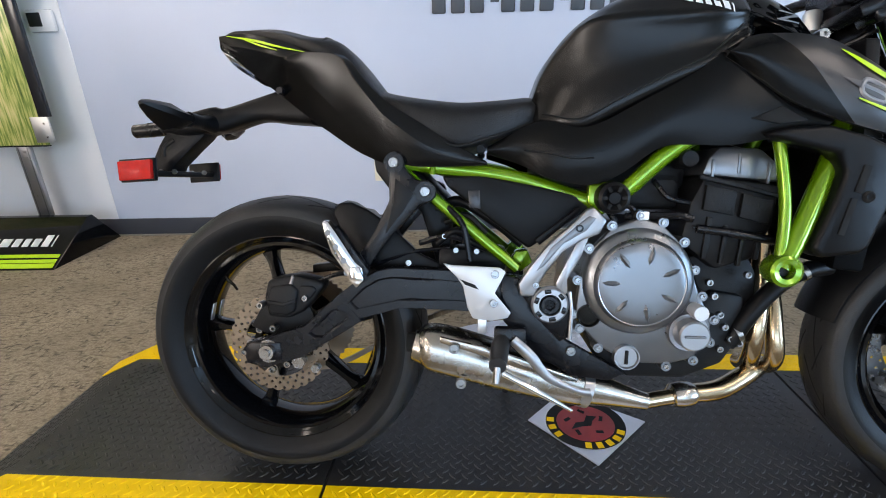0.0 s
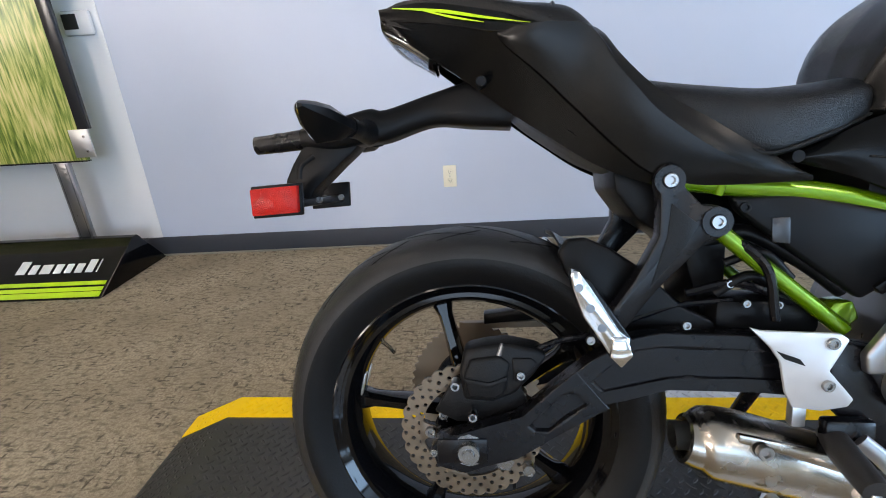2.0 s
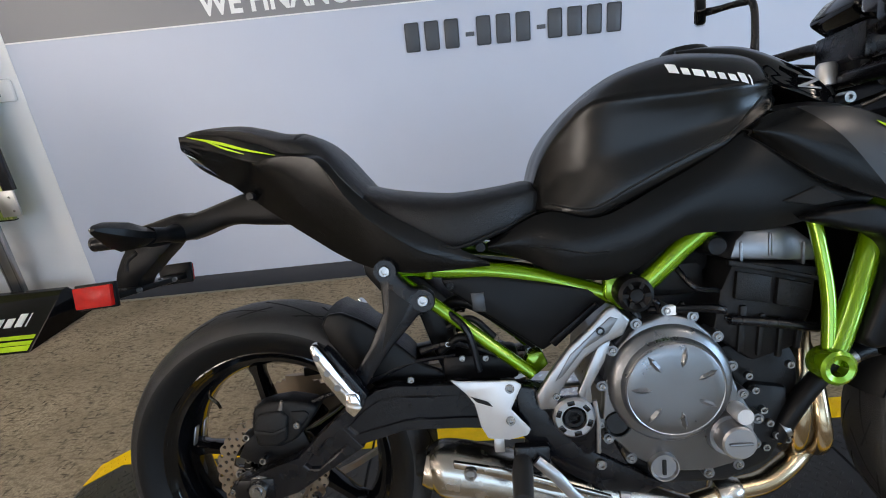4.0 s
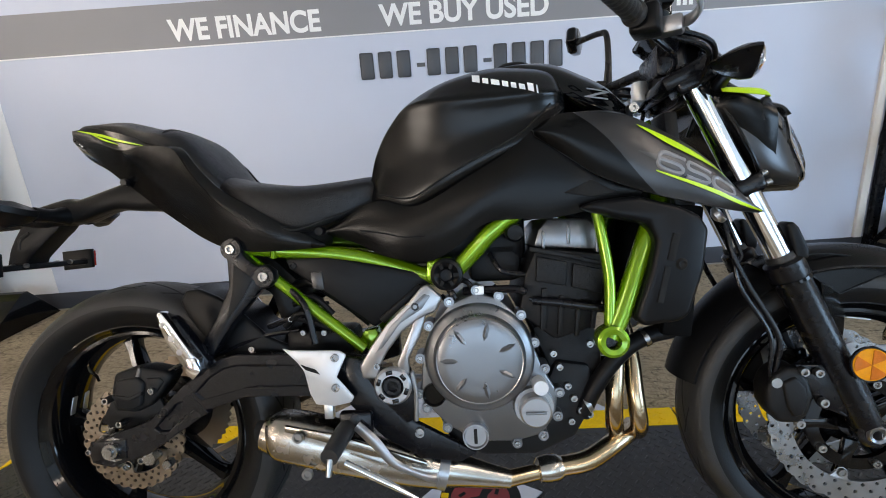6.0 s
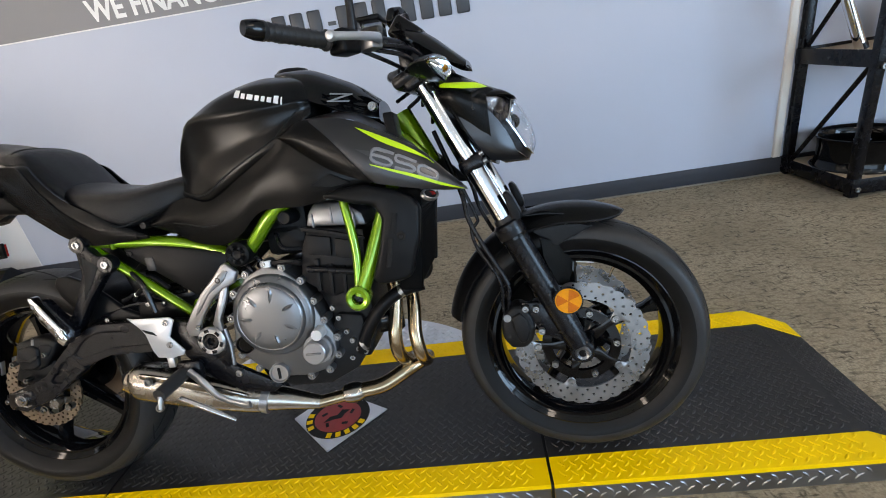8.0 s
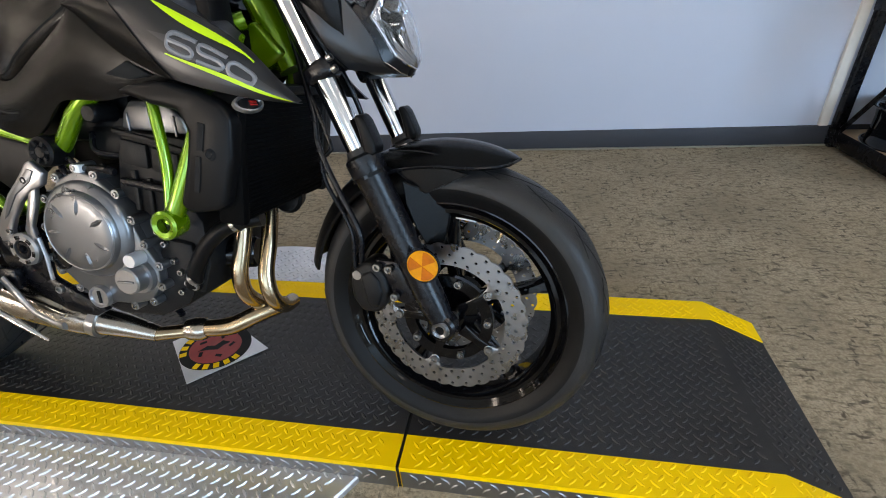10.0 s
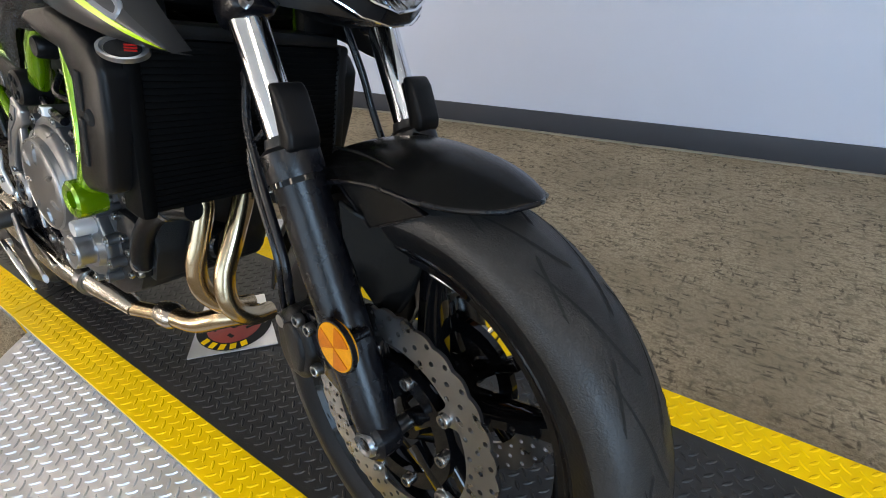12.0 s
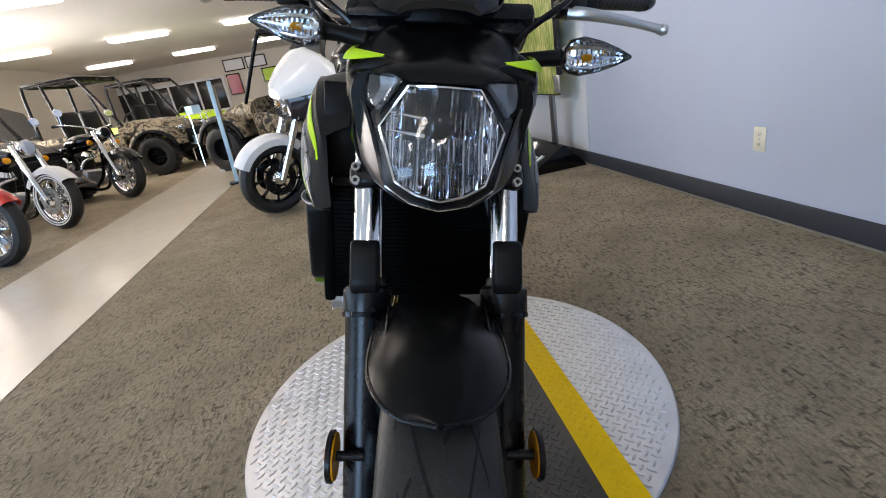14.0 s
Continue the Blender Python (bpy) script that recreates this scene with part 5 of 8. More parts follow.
part("pillion_seat", ribs([sec(-0.115, 0.942, 0.016, 0.939, 0.934), sec(-0.075, 0.949, 0.036, 0.942, 0.932), sec(0.01, 0.945, 0.066, 0.928, 0.912), sec(0.085, 0.924, 0.096, 0.902, 0.884), sec(0.120, 0.918, 0.102, 0.892, 0.866),
                           sec(0.148, 0.908, 0.106, 0.872, 0.838), sec(0.178, 0.880, 0.106, 0.846, 0.812), sec(0.210, 0.840, 0.100, 0.815, 0.785), sec(0.240, 0.804, 0.085, 0.788, 0.772)], 44), M["seat"], bike, "black vinyl pillion seat with a raised step")
part("seat_seam", tube([(0.118, -0.101, 0.882), (0.124, -0.078, 0.906), (0.126, 0, 0.912), (0.124, 0.078, 0.906), (0.118, 0.101, 0.882)], [0.005, 0.007, 0.007, 0.007, 0.005], 10, 30, flat=0.55), M["seat"], bike)

# tail
for s in (-1, 1):
    top_rail = [(-0.122, 0.022, 0.937), (-0.045, 0.056, 0.930), (0.045, 0.084, 0.904), (0.106, 0.096, 0.884), (0.150, 0.102, 0.877), (0.178, 0.118, 0.860), (0.202, 0.123, 0.828), (0.247, 0.128, 0.783), (0.308, 0.131, 0.745), (0.354, 0.129, 0.716), (0.428, 0.118, 0.676)]
    crease = [(-0.119, 0.024, 0.922), (-0.025, 0.072, 0.896), (0.050, 0.108, 0.871), (0.109, 0.122, 0.867), (0.154, 0.127, 0.866), (0.178, 0.129, 0.844), (0.201, 0.131, 0.807), (0.244, 0.135, 0.755), (0.305, 0.137, 0.708), (0.344, 0.134, 0.693), (0.430, 0.122, 0.673)]
    low_rail = [(-0.112, 0.022, 0.912), (-0.060, 0.040, 0.870), (-0.006, 0.055, 0.830), (0.053, 0.062, 0.785), (0.094, 0.070, 0.755), (0.129, 0.076, 0.731), (0.166, 0.082, 0.706), (0.197, 0.088, 0.689), (0.247, 0.098, 0.670), (0.305, 0.110, 0.665), (0.431, 0.121, 0.668)]
    tp_ = Sheet(top_rail, crease, 0.0015, s)
    tail = part("tail_panel", tp_.panel(48, 4), M["tank_paint"], bike, "matte black tail side panel")
    right_tail = tail if s < 0 else right_tail
    part("lower_facet", Sheet(crease, low_rail, 0.001, s).panel(48, 8), M["tank_paint"], tail)
    part("crease_edge", tube([Vector((x, s * (y - 0.0006), z)) for x, y, z in spline(crease, 50)], 0.0016, 6), M["tank_paint"], tail)
    cowl_top = [(0.050, 0.108, 0.869), (0.086, 0.122, 0.873), (0.133, 0.128, 0.871), (0.164, 0.131, 0.861), (0.191, 0.133, 0.819), (0.216, 0.136, 0.789), (0.250, 0.138, 0.752), (0.328, 0.138, 0.700), (0.406, 0.126, 0.684)]
    cowl_low = [(0.050, 0.107, 0.866), (0.062, 0.110, 0.851), (0.103, 0.110, 0.816), (0.147, 0.111, 0.772), (0.207, 0.116, 0.712), (0.246, 0.120, 0.682), (0.290, 0.125, 0.668), (0.340, 0.126, 0.666), (0.407, 0.124, 0.668)]
    part("side_cowl", Sheet(cowl_top, cowl_low, 0.002, s).panel(40, 6, 0.016), M["tank_paint"], tail, "raised matte black tail cowl", 25)
    ledge = Sheet([(-0.112, 0.030, 0.922), (-0.028, 0.060, 0.893), (0.055, 0.086, 0.862)], [(-0.108, 0.030, 0.914), (-0.028, 0.062, 0.880), (0.075, 0.092, 0.836)], 0.0, s)
    part("tail_ledge", ledge.panel(12, 2, 0.010), M["satin"], tail, "", 20)
    part("tail_button", lathe([(0, s * 0.086), (0.0065, s * 0.086), (0.0075, s * 0.082), (0.0075, s * 0.06)], (0.028, 0, 0.815), 20), M["satin"], tail)
    part("seat_side_bolt", lathe([(0, s * 0.113), (0.0075, s * 0.113), (0.0085, s * 0.108), (0.0085, s * 0.09)], (0.418, 0, 0.698), 16), M["plastic"], tail)
under = [(-0.055, [(0, 0.915), (0.02, 0.915), (0.026, 0.905), (0.02, 0.885), (0, 0.882)]), (0.02, [(0, 0.90), (0.05, 0.90), (0.058, 0.870), (0.046, 0.826), (0, 0.820)]), (0.11, [(0, 0.88), (0.075, 0.87), (0.085, 0.82), (0.070, 0.752), (0, 0.745)]),
         (0.22, [(0, 0.80), (0.090, 0.79), (0.10, 0.74), (0.085, 0.690), (0, 0.680)]), (0.38, [(0, 0.73), (0.095, 0.72), (0.098, 0.70), (0.090, 0.668), (0, 0.66)])]
part("undertail", ribs(under, 30), M["plastic"], bike, "black plastic undertail tray")
tl = part("tail_light", ribs([(-0.119, [(0, 0.930), (0.018, 0.928), (0.026, 0.917), (0.018, 0.908), (0, 0.904)]), (-0.090, [(0, 0.922), (0.024, 0.918), (0.034, 0.900), (0.024, 0.878), (0, 0.872)]), (-0.040, [(0, 0.884), (0.028, 0.882), (0.038, 0.866), (0.028, 0.846), (0, 0.842)])], 16), M["glass"], bike, "clear tail light lens over a chrome reflector")
part("tail_reflector", ribs([(-0.112, [(0, 0.918), (0.012, 0.913), (0.018, 0.908), (0.012, 0.903), (0, 0.900)]), (-0.048, [(0, 0.878), (0.020, 0.877), (0.026, 0.869), (0.020, 0.860), (0, 0.858)])], 10), M["mirror"], tl)

# plate bracket with rear signals and reflectors
pb = part("plate_bracket", ribs([(0.070, [(0, 0.845), (0.034, 0.840), (0.040, 0.80), (0.034, 0.762), (0, 0.758)]), (0.010, [(0, 0.832), (0.030, 0.826), (0.036, 0.795), (0.030, 0.766), (0, 0.762)]), (-0.05, [(0, 0.816), (0.022, 0.812), (0.030, 0.792), (0.024, 0.770), (0, 0.766)]),
                                 (-0.12, [(0, 0.794), (0.026, 0.792), (0.034, 0.772), (0.028, 0.750), (0, 0.746)]), (-0.145, [(0, 0.797), (0.030, 0.794), (0.036, 0.772), (0.030, 0.748), (0, 0.744)]), (-0.20, [(0, 0.784), (0.034, 0.781), (0.038, 0.762), (0.030, 0.740), (0, 0.737)]), (-0.255, [(0, 0.773), (0.024, 0.771), (0.028, 0.758), (0.022, 0.744), (0, 0.742)])], 26), M["plastic"], bike, "long black plastic licence plate bracket")
part("plate_lamp", tube([(-0.235, 0, 0.760), (-0.31, 0, 0.753), (-0.340, 0, 0.751)], [0.017, 0.0150, 0.0145], 20), M["satin"], pb)
part("lamp_ring", tube([(-0.300, 0, 0.754), (-0.306, 0, 0.7535)], 0.0158, 20), M["cast_black"], pb)
part("bracket_arm", prof([(-0.161, 0.745), (-0.178, 0.728), (-0.196, 0.714), (-0.217, 0.695), (-0.241, 0.674), (-0.250, 0.652), (-0.296, 0.652), (-0.284, 0.695), (-0.272, 0.718), (-0.255, 0.743), (-0.232, 0.750)], -0.026, 0.026, 0.005), M["plastic"], pb)
part("arm_loop", tube([(-0.236, -0.02, 0.730), (-0.258, -0.02, 0.715), (-0.262, -0.02, 0.695)], 0.008, 10, 8), M["plastic"], pb)
part("cross_bar", box(-0.285, -0.240, -0.102, 0.130, 0.652, 0.664, 0.003), M["plastic"], pb)
for s in (-1, 1):
    yr = 0.102 if s < 0 else 0.130
    rf = part("side_reflector", prof([(-0.301, 0.681), (-0.231, 0.685), (-0.232, 0.647), (-0.300, 0.643)], *sorted((s * yr, s * (yr + 0.010))), 0.002), M["red_lens"], pb, "red side reflector")
    part("reflector_back", prof([(-0.304, 0.685), (-0.228, 0.689), (-0.229, 0.643), (-0.303, 0.639)], *sorted((s * (yr - 0.008), s * (yr + 0.001))), 0.002), M["plastic"], rf)
    for x in (-0.252, -0.222):
        part("reflector_nut", bolt_head(x, s * 0.05, 0.662, 0.005, 0.006, s), M["bolt"], pb)
    wedge = [(0.072, -0.164, -0.148, 0.752, 0.772), (0.094, -0.190, -0.146, 0.742, 0.784), (0.116, -0.196, -0.150, 0.740, 0.792), (0.145, -0.198, -0.164, 0.755, 0.793), (0.165, -0.198, -0.181, 0.771, 0.789), (0.173, -0.196, -0.189, 0.779, 0.785)]
    rings, lens, bowl = [], [], []
    for y, xr, xf, zb, zt in wedge:
        xm, zm, k = (xr + xf) / 2, (zb + zt) / 2, min(1.0, (zt - zb) / 0.03)
        rings.append([(x, s * y, z) for x, z in ((xr, zt), (xm, zt - 0.003 * k), (xf, zm + 0.006 * k), (xf, zm - 0.006 * k), (xm, zb + 0.003 * k), (xr, zb))])
        lens.append([(x, s * y, z) for x, z in ((xr - 0.001, zt - 0.002 * k), (xr - 0.006 * k - 0.001, zt - 0.007 * k), (xr - 0.008 * k - 0.001, zm), (xr - 0.006 * k - 0.001, zb + 0.007 * k), (xr - 0.001, zb + 0.002 * k))])
        bowl.append([(x, s * y, z) for x, z in ((xr - 0.0002, zt - 0.003 * k), (xr - 0.0006, zt - 0.003 * k), (xr - 0.0006, zb + 0.003 * k), (xr - 0.0002, zb + 0.003 * k))])
    sig = part("rear_signal", skin(rings), M["plastic"], pb, "black rear turn signal", 25)
    part("signal_lens", skin(lens[1:]), M["glass"], sig, "clear turn signal lens")
    part("signal_bowl", skin(bowl[1:]), M["mirror"], sig)
    part("signal_stalk", tube([(-0.146, s * 0.026, 0.762), (-0.152, s * 0.055, 0.761), (-0.158, s * 0.090, 0.763)], [0.020, 0.013, 0.015], 16, 12), M["plastic"], sig)

# fuel tank
def tank_sec(x, T, Sz, W, Bz, Bw):
    return (x, [(0, T), (W * 0.40, T - 0.004), (W * 0.74, T - (T - Sz) * 0.34), (W * 0.96, Sz + (T - Sz) * 0.12), (W, Sz - 0.003), (W + (Bw - W) * 0.22 - 0.003, Sz + (Bz - Sz) * 0.2), ((W + Bw) / 2 - 0.005, (Sz + Bz) / 2), (Bw, Bz), (Bw * 0.6, Bz - 0.006), (0, Bz - 0.006)])


tank = part("fuel_tank", ribs([tank_sec(0.512, 0.798, 0.786, 0.070, 0.752, 0.080), tank_sec(0.529, 0.848, 0.832, 0.088, 0.748, 0.098), tank_sec(0.560, 0.893, 0.876, 0.112, 0.740, 0.116),
                               tank_sec(0.600, 0.929, 0.907, 0.138, 0.736, 0.128), tank_sec(0.658, 0.966, 0.910, 0.156, 0.762, 0.142), tank_sec(0.740, 0.986, 0.908, 0.166, 0.800, 0.152),
                               tank_sec(0.805, 0.983, 0.910, 0.164, 0.828, 0.156), tank_sec(0.850, 0.976, 0.912, 0.150, 0.862, 0.148), tank_sec(0.872, 0.960, 0.912, 0.128, 0.884, 0.130)], 56), M["tank_paint"], bike, "matte black fuel tank with deep knee recesses", 179)
tc_secs = [(0.770, 1.000, 0.040, 0.990), (0.810, 1.000, 0.075, 0.972), (0.860, 0.990, 0.118, 0.930), (0.910, 0.968, 0.124, 0.905), (0.960, 0.942, 0.112, 0.884), (1.005, 0.905, 0.080, 0.870)]
cover = part("tank_cover", ribs([(x, [(0, t), (w * 0.5, t - 0.004), (w * 0.85, t - (t - e) * 0.45), (w, e), (w * 0.98, e - 0.014), (0, e - 0.02)]) for x, t, w, e in tc_secs], 36), M["gloss"], bike, "gloss black tank top cover")
part("filler_cap", move(lathe([(0, 0.012), (0.034, 0.012), (0.040, 0.006), (0.042, -0.006)], n=36), pose(0.80, 0, 0.992, 0, 0, 0) @ pose(0, 0, 0, 90, 0, 0)), M["satin"], cover)


# plain bars for the maker's mark and a zigzag mark, laid on the curved surface
def laid(target, quad, nu=3, nv=2, off=0.0012):
    """A thin decal: a four-cornered patch of (x, z), laid on the right side of target."""
    bm, P = bmesh.new(), [Vector((x, 0, z)) for x, z in quad]
    rows = []
    for i in range(nu + 1):
        col = []
        for j in range(nv + 1):
            p = P[0].lerp(P[1], i / nu).lerp(P[3].lerp(P[2], i / nu), j / nv)
            ok, hit, nrm, _ = target.ray_cast((p.x, -0.6, p.z), (0, 1, 0))
            col.append(bm.verts.new(hit + nrm * off if ok else p))
        rows.append(col)
    for c, d in zip(rows, rows[1:]):
        for j in range(nv):
            bm.faces.new((c[j], d[j], d[j + 1], c[j + 1]))
    return bm


def seam(target, pts, r, n=40):
    """A fine round line along (x, z) points, laid on the right side of target."""
    line = []
    for p in spline([(x, 0, z) for x, z in pts], n):
        ok, hit, nrm, _ = target.ray_cast((p.x, -0.6, p.z), (0, 1, 0))
        if ok:
            line.append(hit + nrm * r * 0.2)
    return tube(line, r, 6)


bpy.context.view_layer.update()
part("tank_seam", seam(tank, [(0.530, 0.760), (0.593, 0.748), (0.650, 0.775), (0.700, 0.800), (0.770, 0.832), (0.800, 0.850), (0.845, 0.892)], 0.0016), M["groove"], tank)
xs_, total = 0.0, 0.1075
for w, h in ((0.014, 1.0), (0.011, 0.7), (0.015, 0.7), (0.011, 0.7), (0.010, 0.7), (0.011, 0.7), (0.011, 1.0), (0.004, 0.95)):
    def mark(f, g):
        return (0.715 + 0.112 * f, 0.939 - 0.033 * f + g * 0.0165)
    f0, f1 = xs_ / total, (xs_ + w - 0.0015) / total
    part("mark_bar", laid(tank, [mark(f0, 0), mark(f1, 0), mark(f1, h), mark(f0, h)]), M["logo"], tank)
    xs_ += w + 0.0027
for q in ([(0.914, 0.9215), (0.958, 0.9165), (0.957, 0.9135), (0.913, 0.9185)], [(0.949, 0.9165), (0.957, 0.9140), (0.916, 0.9030), (0.910, 0.9055)], [(0.908, 0.9060), (0.952, 0.9020), (0.951, 0.8990), (0.907, 0.9030)]):
    part("zigzag_mark", laid(cover, q), M["decal_pale"], cover)
for top_e, low_e in (([(-0.098, 0.9330), (-0.022, 0.9140), (0.033, 0.8950), (0.092, 0.8770)], [(-0.098, 0.9318), (-0.022, 0.9090), (0.033, 0.8908), (0.092, 0.8760)]),
                     ([(-0.050, 0.9190), (-0.008, 0.9020), (0.034, 0.8855)], [(-0.050, 0.9175), (-0.008, 0.8985), (0.034, 0.8845)])):
    te, le = spline([(x, 0, z) for x, z in top_e], 13), spline([(x, 0, z) for x, z in low_e], 13)
    lime = bmesh.new()
    for k in range(12):
        join(lime, laid(right_tail, [(te[k].x, te[k].z), (te[k + 1].x, te[k + 1].z), (le[k + 1].x, le[k + 1].z), (le[k].x, le[k].z)], 1, 1, 0.0018))
    bmesh.ops.remove_doubles(lime, verts=lime.verts, dist=1e-5)
    part("tail_stripe", lime, M["lime_flat"], right_tail, "lime pinstripe on the tail")
part("cover_screw", lathe([(0, -0.104), (0.003, -0.104), (0.004, -0.109), (0.0085, -0.109), (0.010, -0.104), (0.010, -0.09)], (0.997, 0, 0.884), 20), M["bolt"], cover)

# side panels, shrouds and radiator covers
for s in (-1, 1):
    sp_ = Sheet([(0.430, 0.098, 0.703), (0.525, 0.112, 0.747), (0.605, 0.134, 0.733), (0.700, 0.150, 0.778), (0.771, 0.160, 0.816), (0.815, 0.166, 0.846), (0.862, 0.168, 0.842), (0.93, 0.166, 0.80), (1.00, 0.16, 0.75)],
                [(0.430, 0.096, 0.690), (0.490, 0.106, 0.670), (0.540, 0.121, 0.646), (0.612, 0.130, 0.632), (0.662, 0.140, 0.650), (0.722, 0.152, 0.694), (0.770, 0.158, 0.699), (0.830, 0.164, 0.697), (0.890, 0.166, 0.706), (0.975, 0.160, 0.720)], 0.008, s)
    pn = part("side_panel", sp_.panel(44, 12), M["matte"], bike, "matte black panel below the tank")
    part("panel_groove", tube([sp_.at(u, 0.55 + 0.4 * abs(u - 0.3), 0.0) for u in (0.12, 0.2, 0.27, 0.33)], 0.0015, 6, 14), M["groove"], pn)
    part("vent", prof([(0.856, 0.738), (0.901, 0.757), (0.941, 0.734), (0.900, 0.729)], *sorted((s * 0.168, s * 0.178)), 0.002), M["groove"], pn)
    sh = Sheet([(0.808, 0.166, 0.846), (0.858, 0.172, 0.868), (0.950, 0.178, 0.860), (1.036, 0.174, 0.818), (1.097, 0.162, 0.776), (1.143, 0.157, 0.727), (1.178, 0.151, 0.691)],
               [(0.812, 0.168, 0.836), (0.862, 0.180, 0.798), (0.912, 0.186, 0.762), (0.990, 0.194, 0.728), (1.075, 0.188, 0.705), (1.130, 0.172, 0.693), (1.180, 0.151, 0.687)], 0.014, s)
    part("inner_shroud", prof([(1.040, 0.70), (1.062, 0.70), (1.048, 0.862), (1.026, 0.862)], *sorted((s * 0.100, s * 0.160)), 0.004), M["plastic"], bike)
    shp = part("shroud", sh.panel(40, 12, 0.008), M["shroud"], bike, "graphite radiator shroud with lime stripes")
    part("shroud_stripe", sh.stripe(0.40, 0.80, lambda q: 0.10 - 0.03 * q, lambda q: 0.10 + 0.10 * math.sin(math.pi * min(1, q * 1.1)) ** 0.8, 0.0022), M["lime_flat"], shp, "lime stripe")
    part("shroud_stripe", sh.stripe(0.50, 0.985, lambda q: 0.66 - 0.05 * q, lambda q: 0.675 + 0.10 * q, 0.0022), M["lime_flat"], shp, "lime stripe")
    part("shroud_tint", sh.stripe(0.42, 0.985, lambda q: 0.48 - 0.14 * min(1, 3 * q), lambda q: 0.48 + 0.13 * min(1, 3 * q), 0.0016), M["shroud_tint"], shp)
    part("shroud_rear", sh.stripe(0.0, 0.53, lambda q: 0.0 if q < 0.32 else ((q - 0.32) / 0.68) ** 0.8, lambda q: 1.0, 0.0026, 40), M["matte"], shp, "matte black rear facet")
    # number outline on the shroud, three open rounded figures
    for u0, shape in ((0.50, "6"), (0.615, "5"), (0.73, "0")):
        def at(a, b, u0=u0):
            return sh.at(u0 + 0.100 * a, 0.35 + 0.25 * b, -0.0012)
        strokes = {"6": [[(1, 0), (0.25, 0), (0.02, 0.25), (0.02, 0.8), (0.25, 1), (0.8, 1), (0.98, 0.8), (0.8, 0.5), (0.05, 0.5)]], "5": [[(1, 0), (0.05, 0), (0.05, 0.45), (0.75, 0.48), (0.98, 0.75), (0.75, 1), (0, 1)]],
                   "0": [[(0.2, 0), (0.8, 0), (0.98, 0.25), (0.98, 0.75), (0.8, 1), (0.2, 1), (0.02, 0.75), (0.02, 0.25), (0.2, 0)]]}[shape]
        for st in strokes:
            part("figure_" + {"6": "six", "5": "five", "0": "zero"}[shape], tube([at(*q) for q in st], 0.0042, 8, 36), M["decal_grey"], shp)
    top = Sheet([(0.850, 0.110, 0.880), (0.950, 0.115, 0.880), (1.020, 0.120, 0.840), (1.075, 0.125, 0.795)], [(0.850, 0.170, 0.866), (0.950, 0.177, 0.861), (1.030, 0.174, 0.820), (1.092, 0.162, 0.779)], 0.004, s)
    part("shroud_top", top.panel(16, 4, 0.004), M["shroud"], shp)
    rp = part("radiator_cover", prof([(0.876, 0.712), (0.905, 0.722), (0.969, 0.726), (1.030, 0.708), (1.066, 0.690), (1.080, 0.666), (1.070, 0.600), (1.046, 0.528), (1.030, 0.518), (0.972, 0.512), (0.958, 0.528), (0.985, 0.600), (0.998, 0.650), (0.985, 0.680), (0.940, 0.690)], *sorted((s * 0.146, s * 0.192)), 0.010, 3), M["plastic"], bike, "black plastic radiator side cover")
    for x, z, w, h in ((1.022, 0.640, 0.006, 0.022), (1.005, 0.580, 0.005, 0.030)):
        part("cover_vent", move(box(-w, w, -0.002, 0.002, -h, h, 0.001), pose(x, s * 0.1925, z, 0, 14, 0)), M["groove"], rp)
    part("cover_bolt", lathe([(0, s * 0.191), (0.006, s * 0.196), (0.009, s * 0.194), (0.011, s * 0.190)], (1.034, 0, 0.612), 16), M["groove"], rp)
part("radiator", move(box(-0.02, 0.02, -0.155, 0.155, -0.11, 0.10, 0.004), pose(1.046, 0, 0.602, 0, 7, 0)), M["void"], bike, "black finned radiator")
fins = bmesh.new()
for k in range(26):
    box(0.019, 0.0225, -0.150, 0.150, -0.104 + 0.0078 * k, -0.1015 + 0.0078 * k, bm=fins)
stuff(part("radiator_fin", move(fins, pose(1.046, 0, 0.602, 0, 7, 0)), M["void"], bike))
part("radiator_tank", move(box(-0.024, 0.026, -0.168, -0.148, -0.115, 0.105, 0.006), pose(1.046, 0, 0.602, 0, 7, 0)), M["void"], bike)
part("radiator_tank", move(box(-0.024, 0.026, 0.148, 0.168, -0.115, 0.105, 0.006), pose(1.046, 0, 0.602, 0, 7, 0)), M["cast_black"], bike)
part("radiator_top", move(box(-0.024, 0.020, -0.15, 0.15, 0.10, 0.118, 0.006), pose(1.046, 0, 0.602, 0, 7, 0)), M["cast_black"], bike)
cap_m = pose(1.100, -0.172, 0.686, 0, 0, 58) @ pose(0, 0, 0, -34, 0, 0) @ Matrix.Diagonal((1.0, 0.8, 0.58, 1))
rc = part("radiator_cap", move(lathe([(0, -0.006), (0.018, -0.006), (0.0205, -0.010), (0.024, -0.009), (0.025, 0.000), (0.018, 0.004), (0.010, 0.008)], n=28), cap_m), M["engine_light"], bike, "oval alloy cap with a red label")
part("cap_disc", move(lathe([(0, -0.0078), (0.0165, -0.0075), (0.0175, -0.006)], n=24), cap_m), M["cast_black"], rc)
for k in (-1, 0, 1):
    part("cap_label", move(box(0.001, 0.013, -0.0086, -0.0074, 0.0055 * k - 0.0014, 0.0055 * k + 0.0014), cap_m), M["red_paint"], rc)
for y in (-0.054, 0.107):
    part("radiator_clip", box(1.060, 1.072, y - 0.006, y + 0.006, 0.676, 0.690, 0.002), M["engine"], bike)
part("horn", lathe([(0, -0.02), (0.03, -0.02), (0.036, -0.012), (0.03, 0.015), (0.0, 0.02)], (1.020, 0.06, 0.49), 24), M["cast_black"], bike)

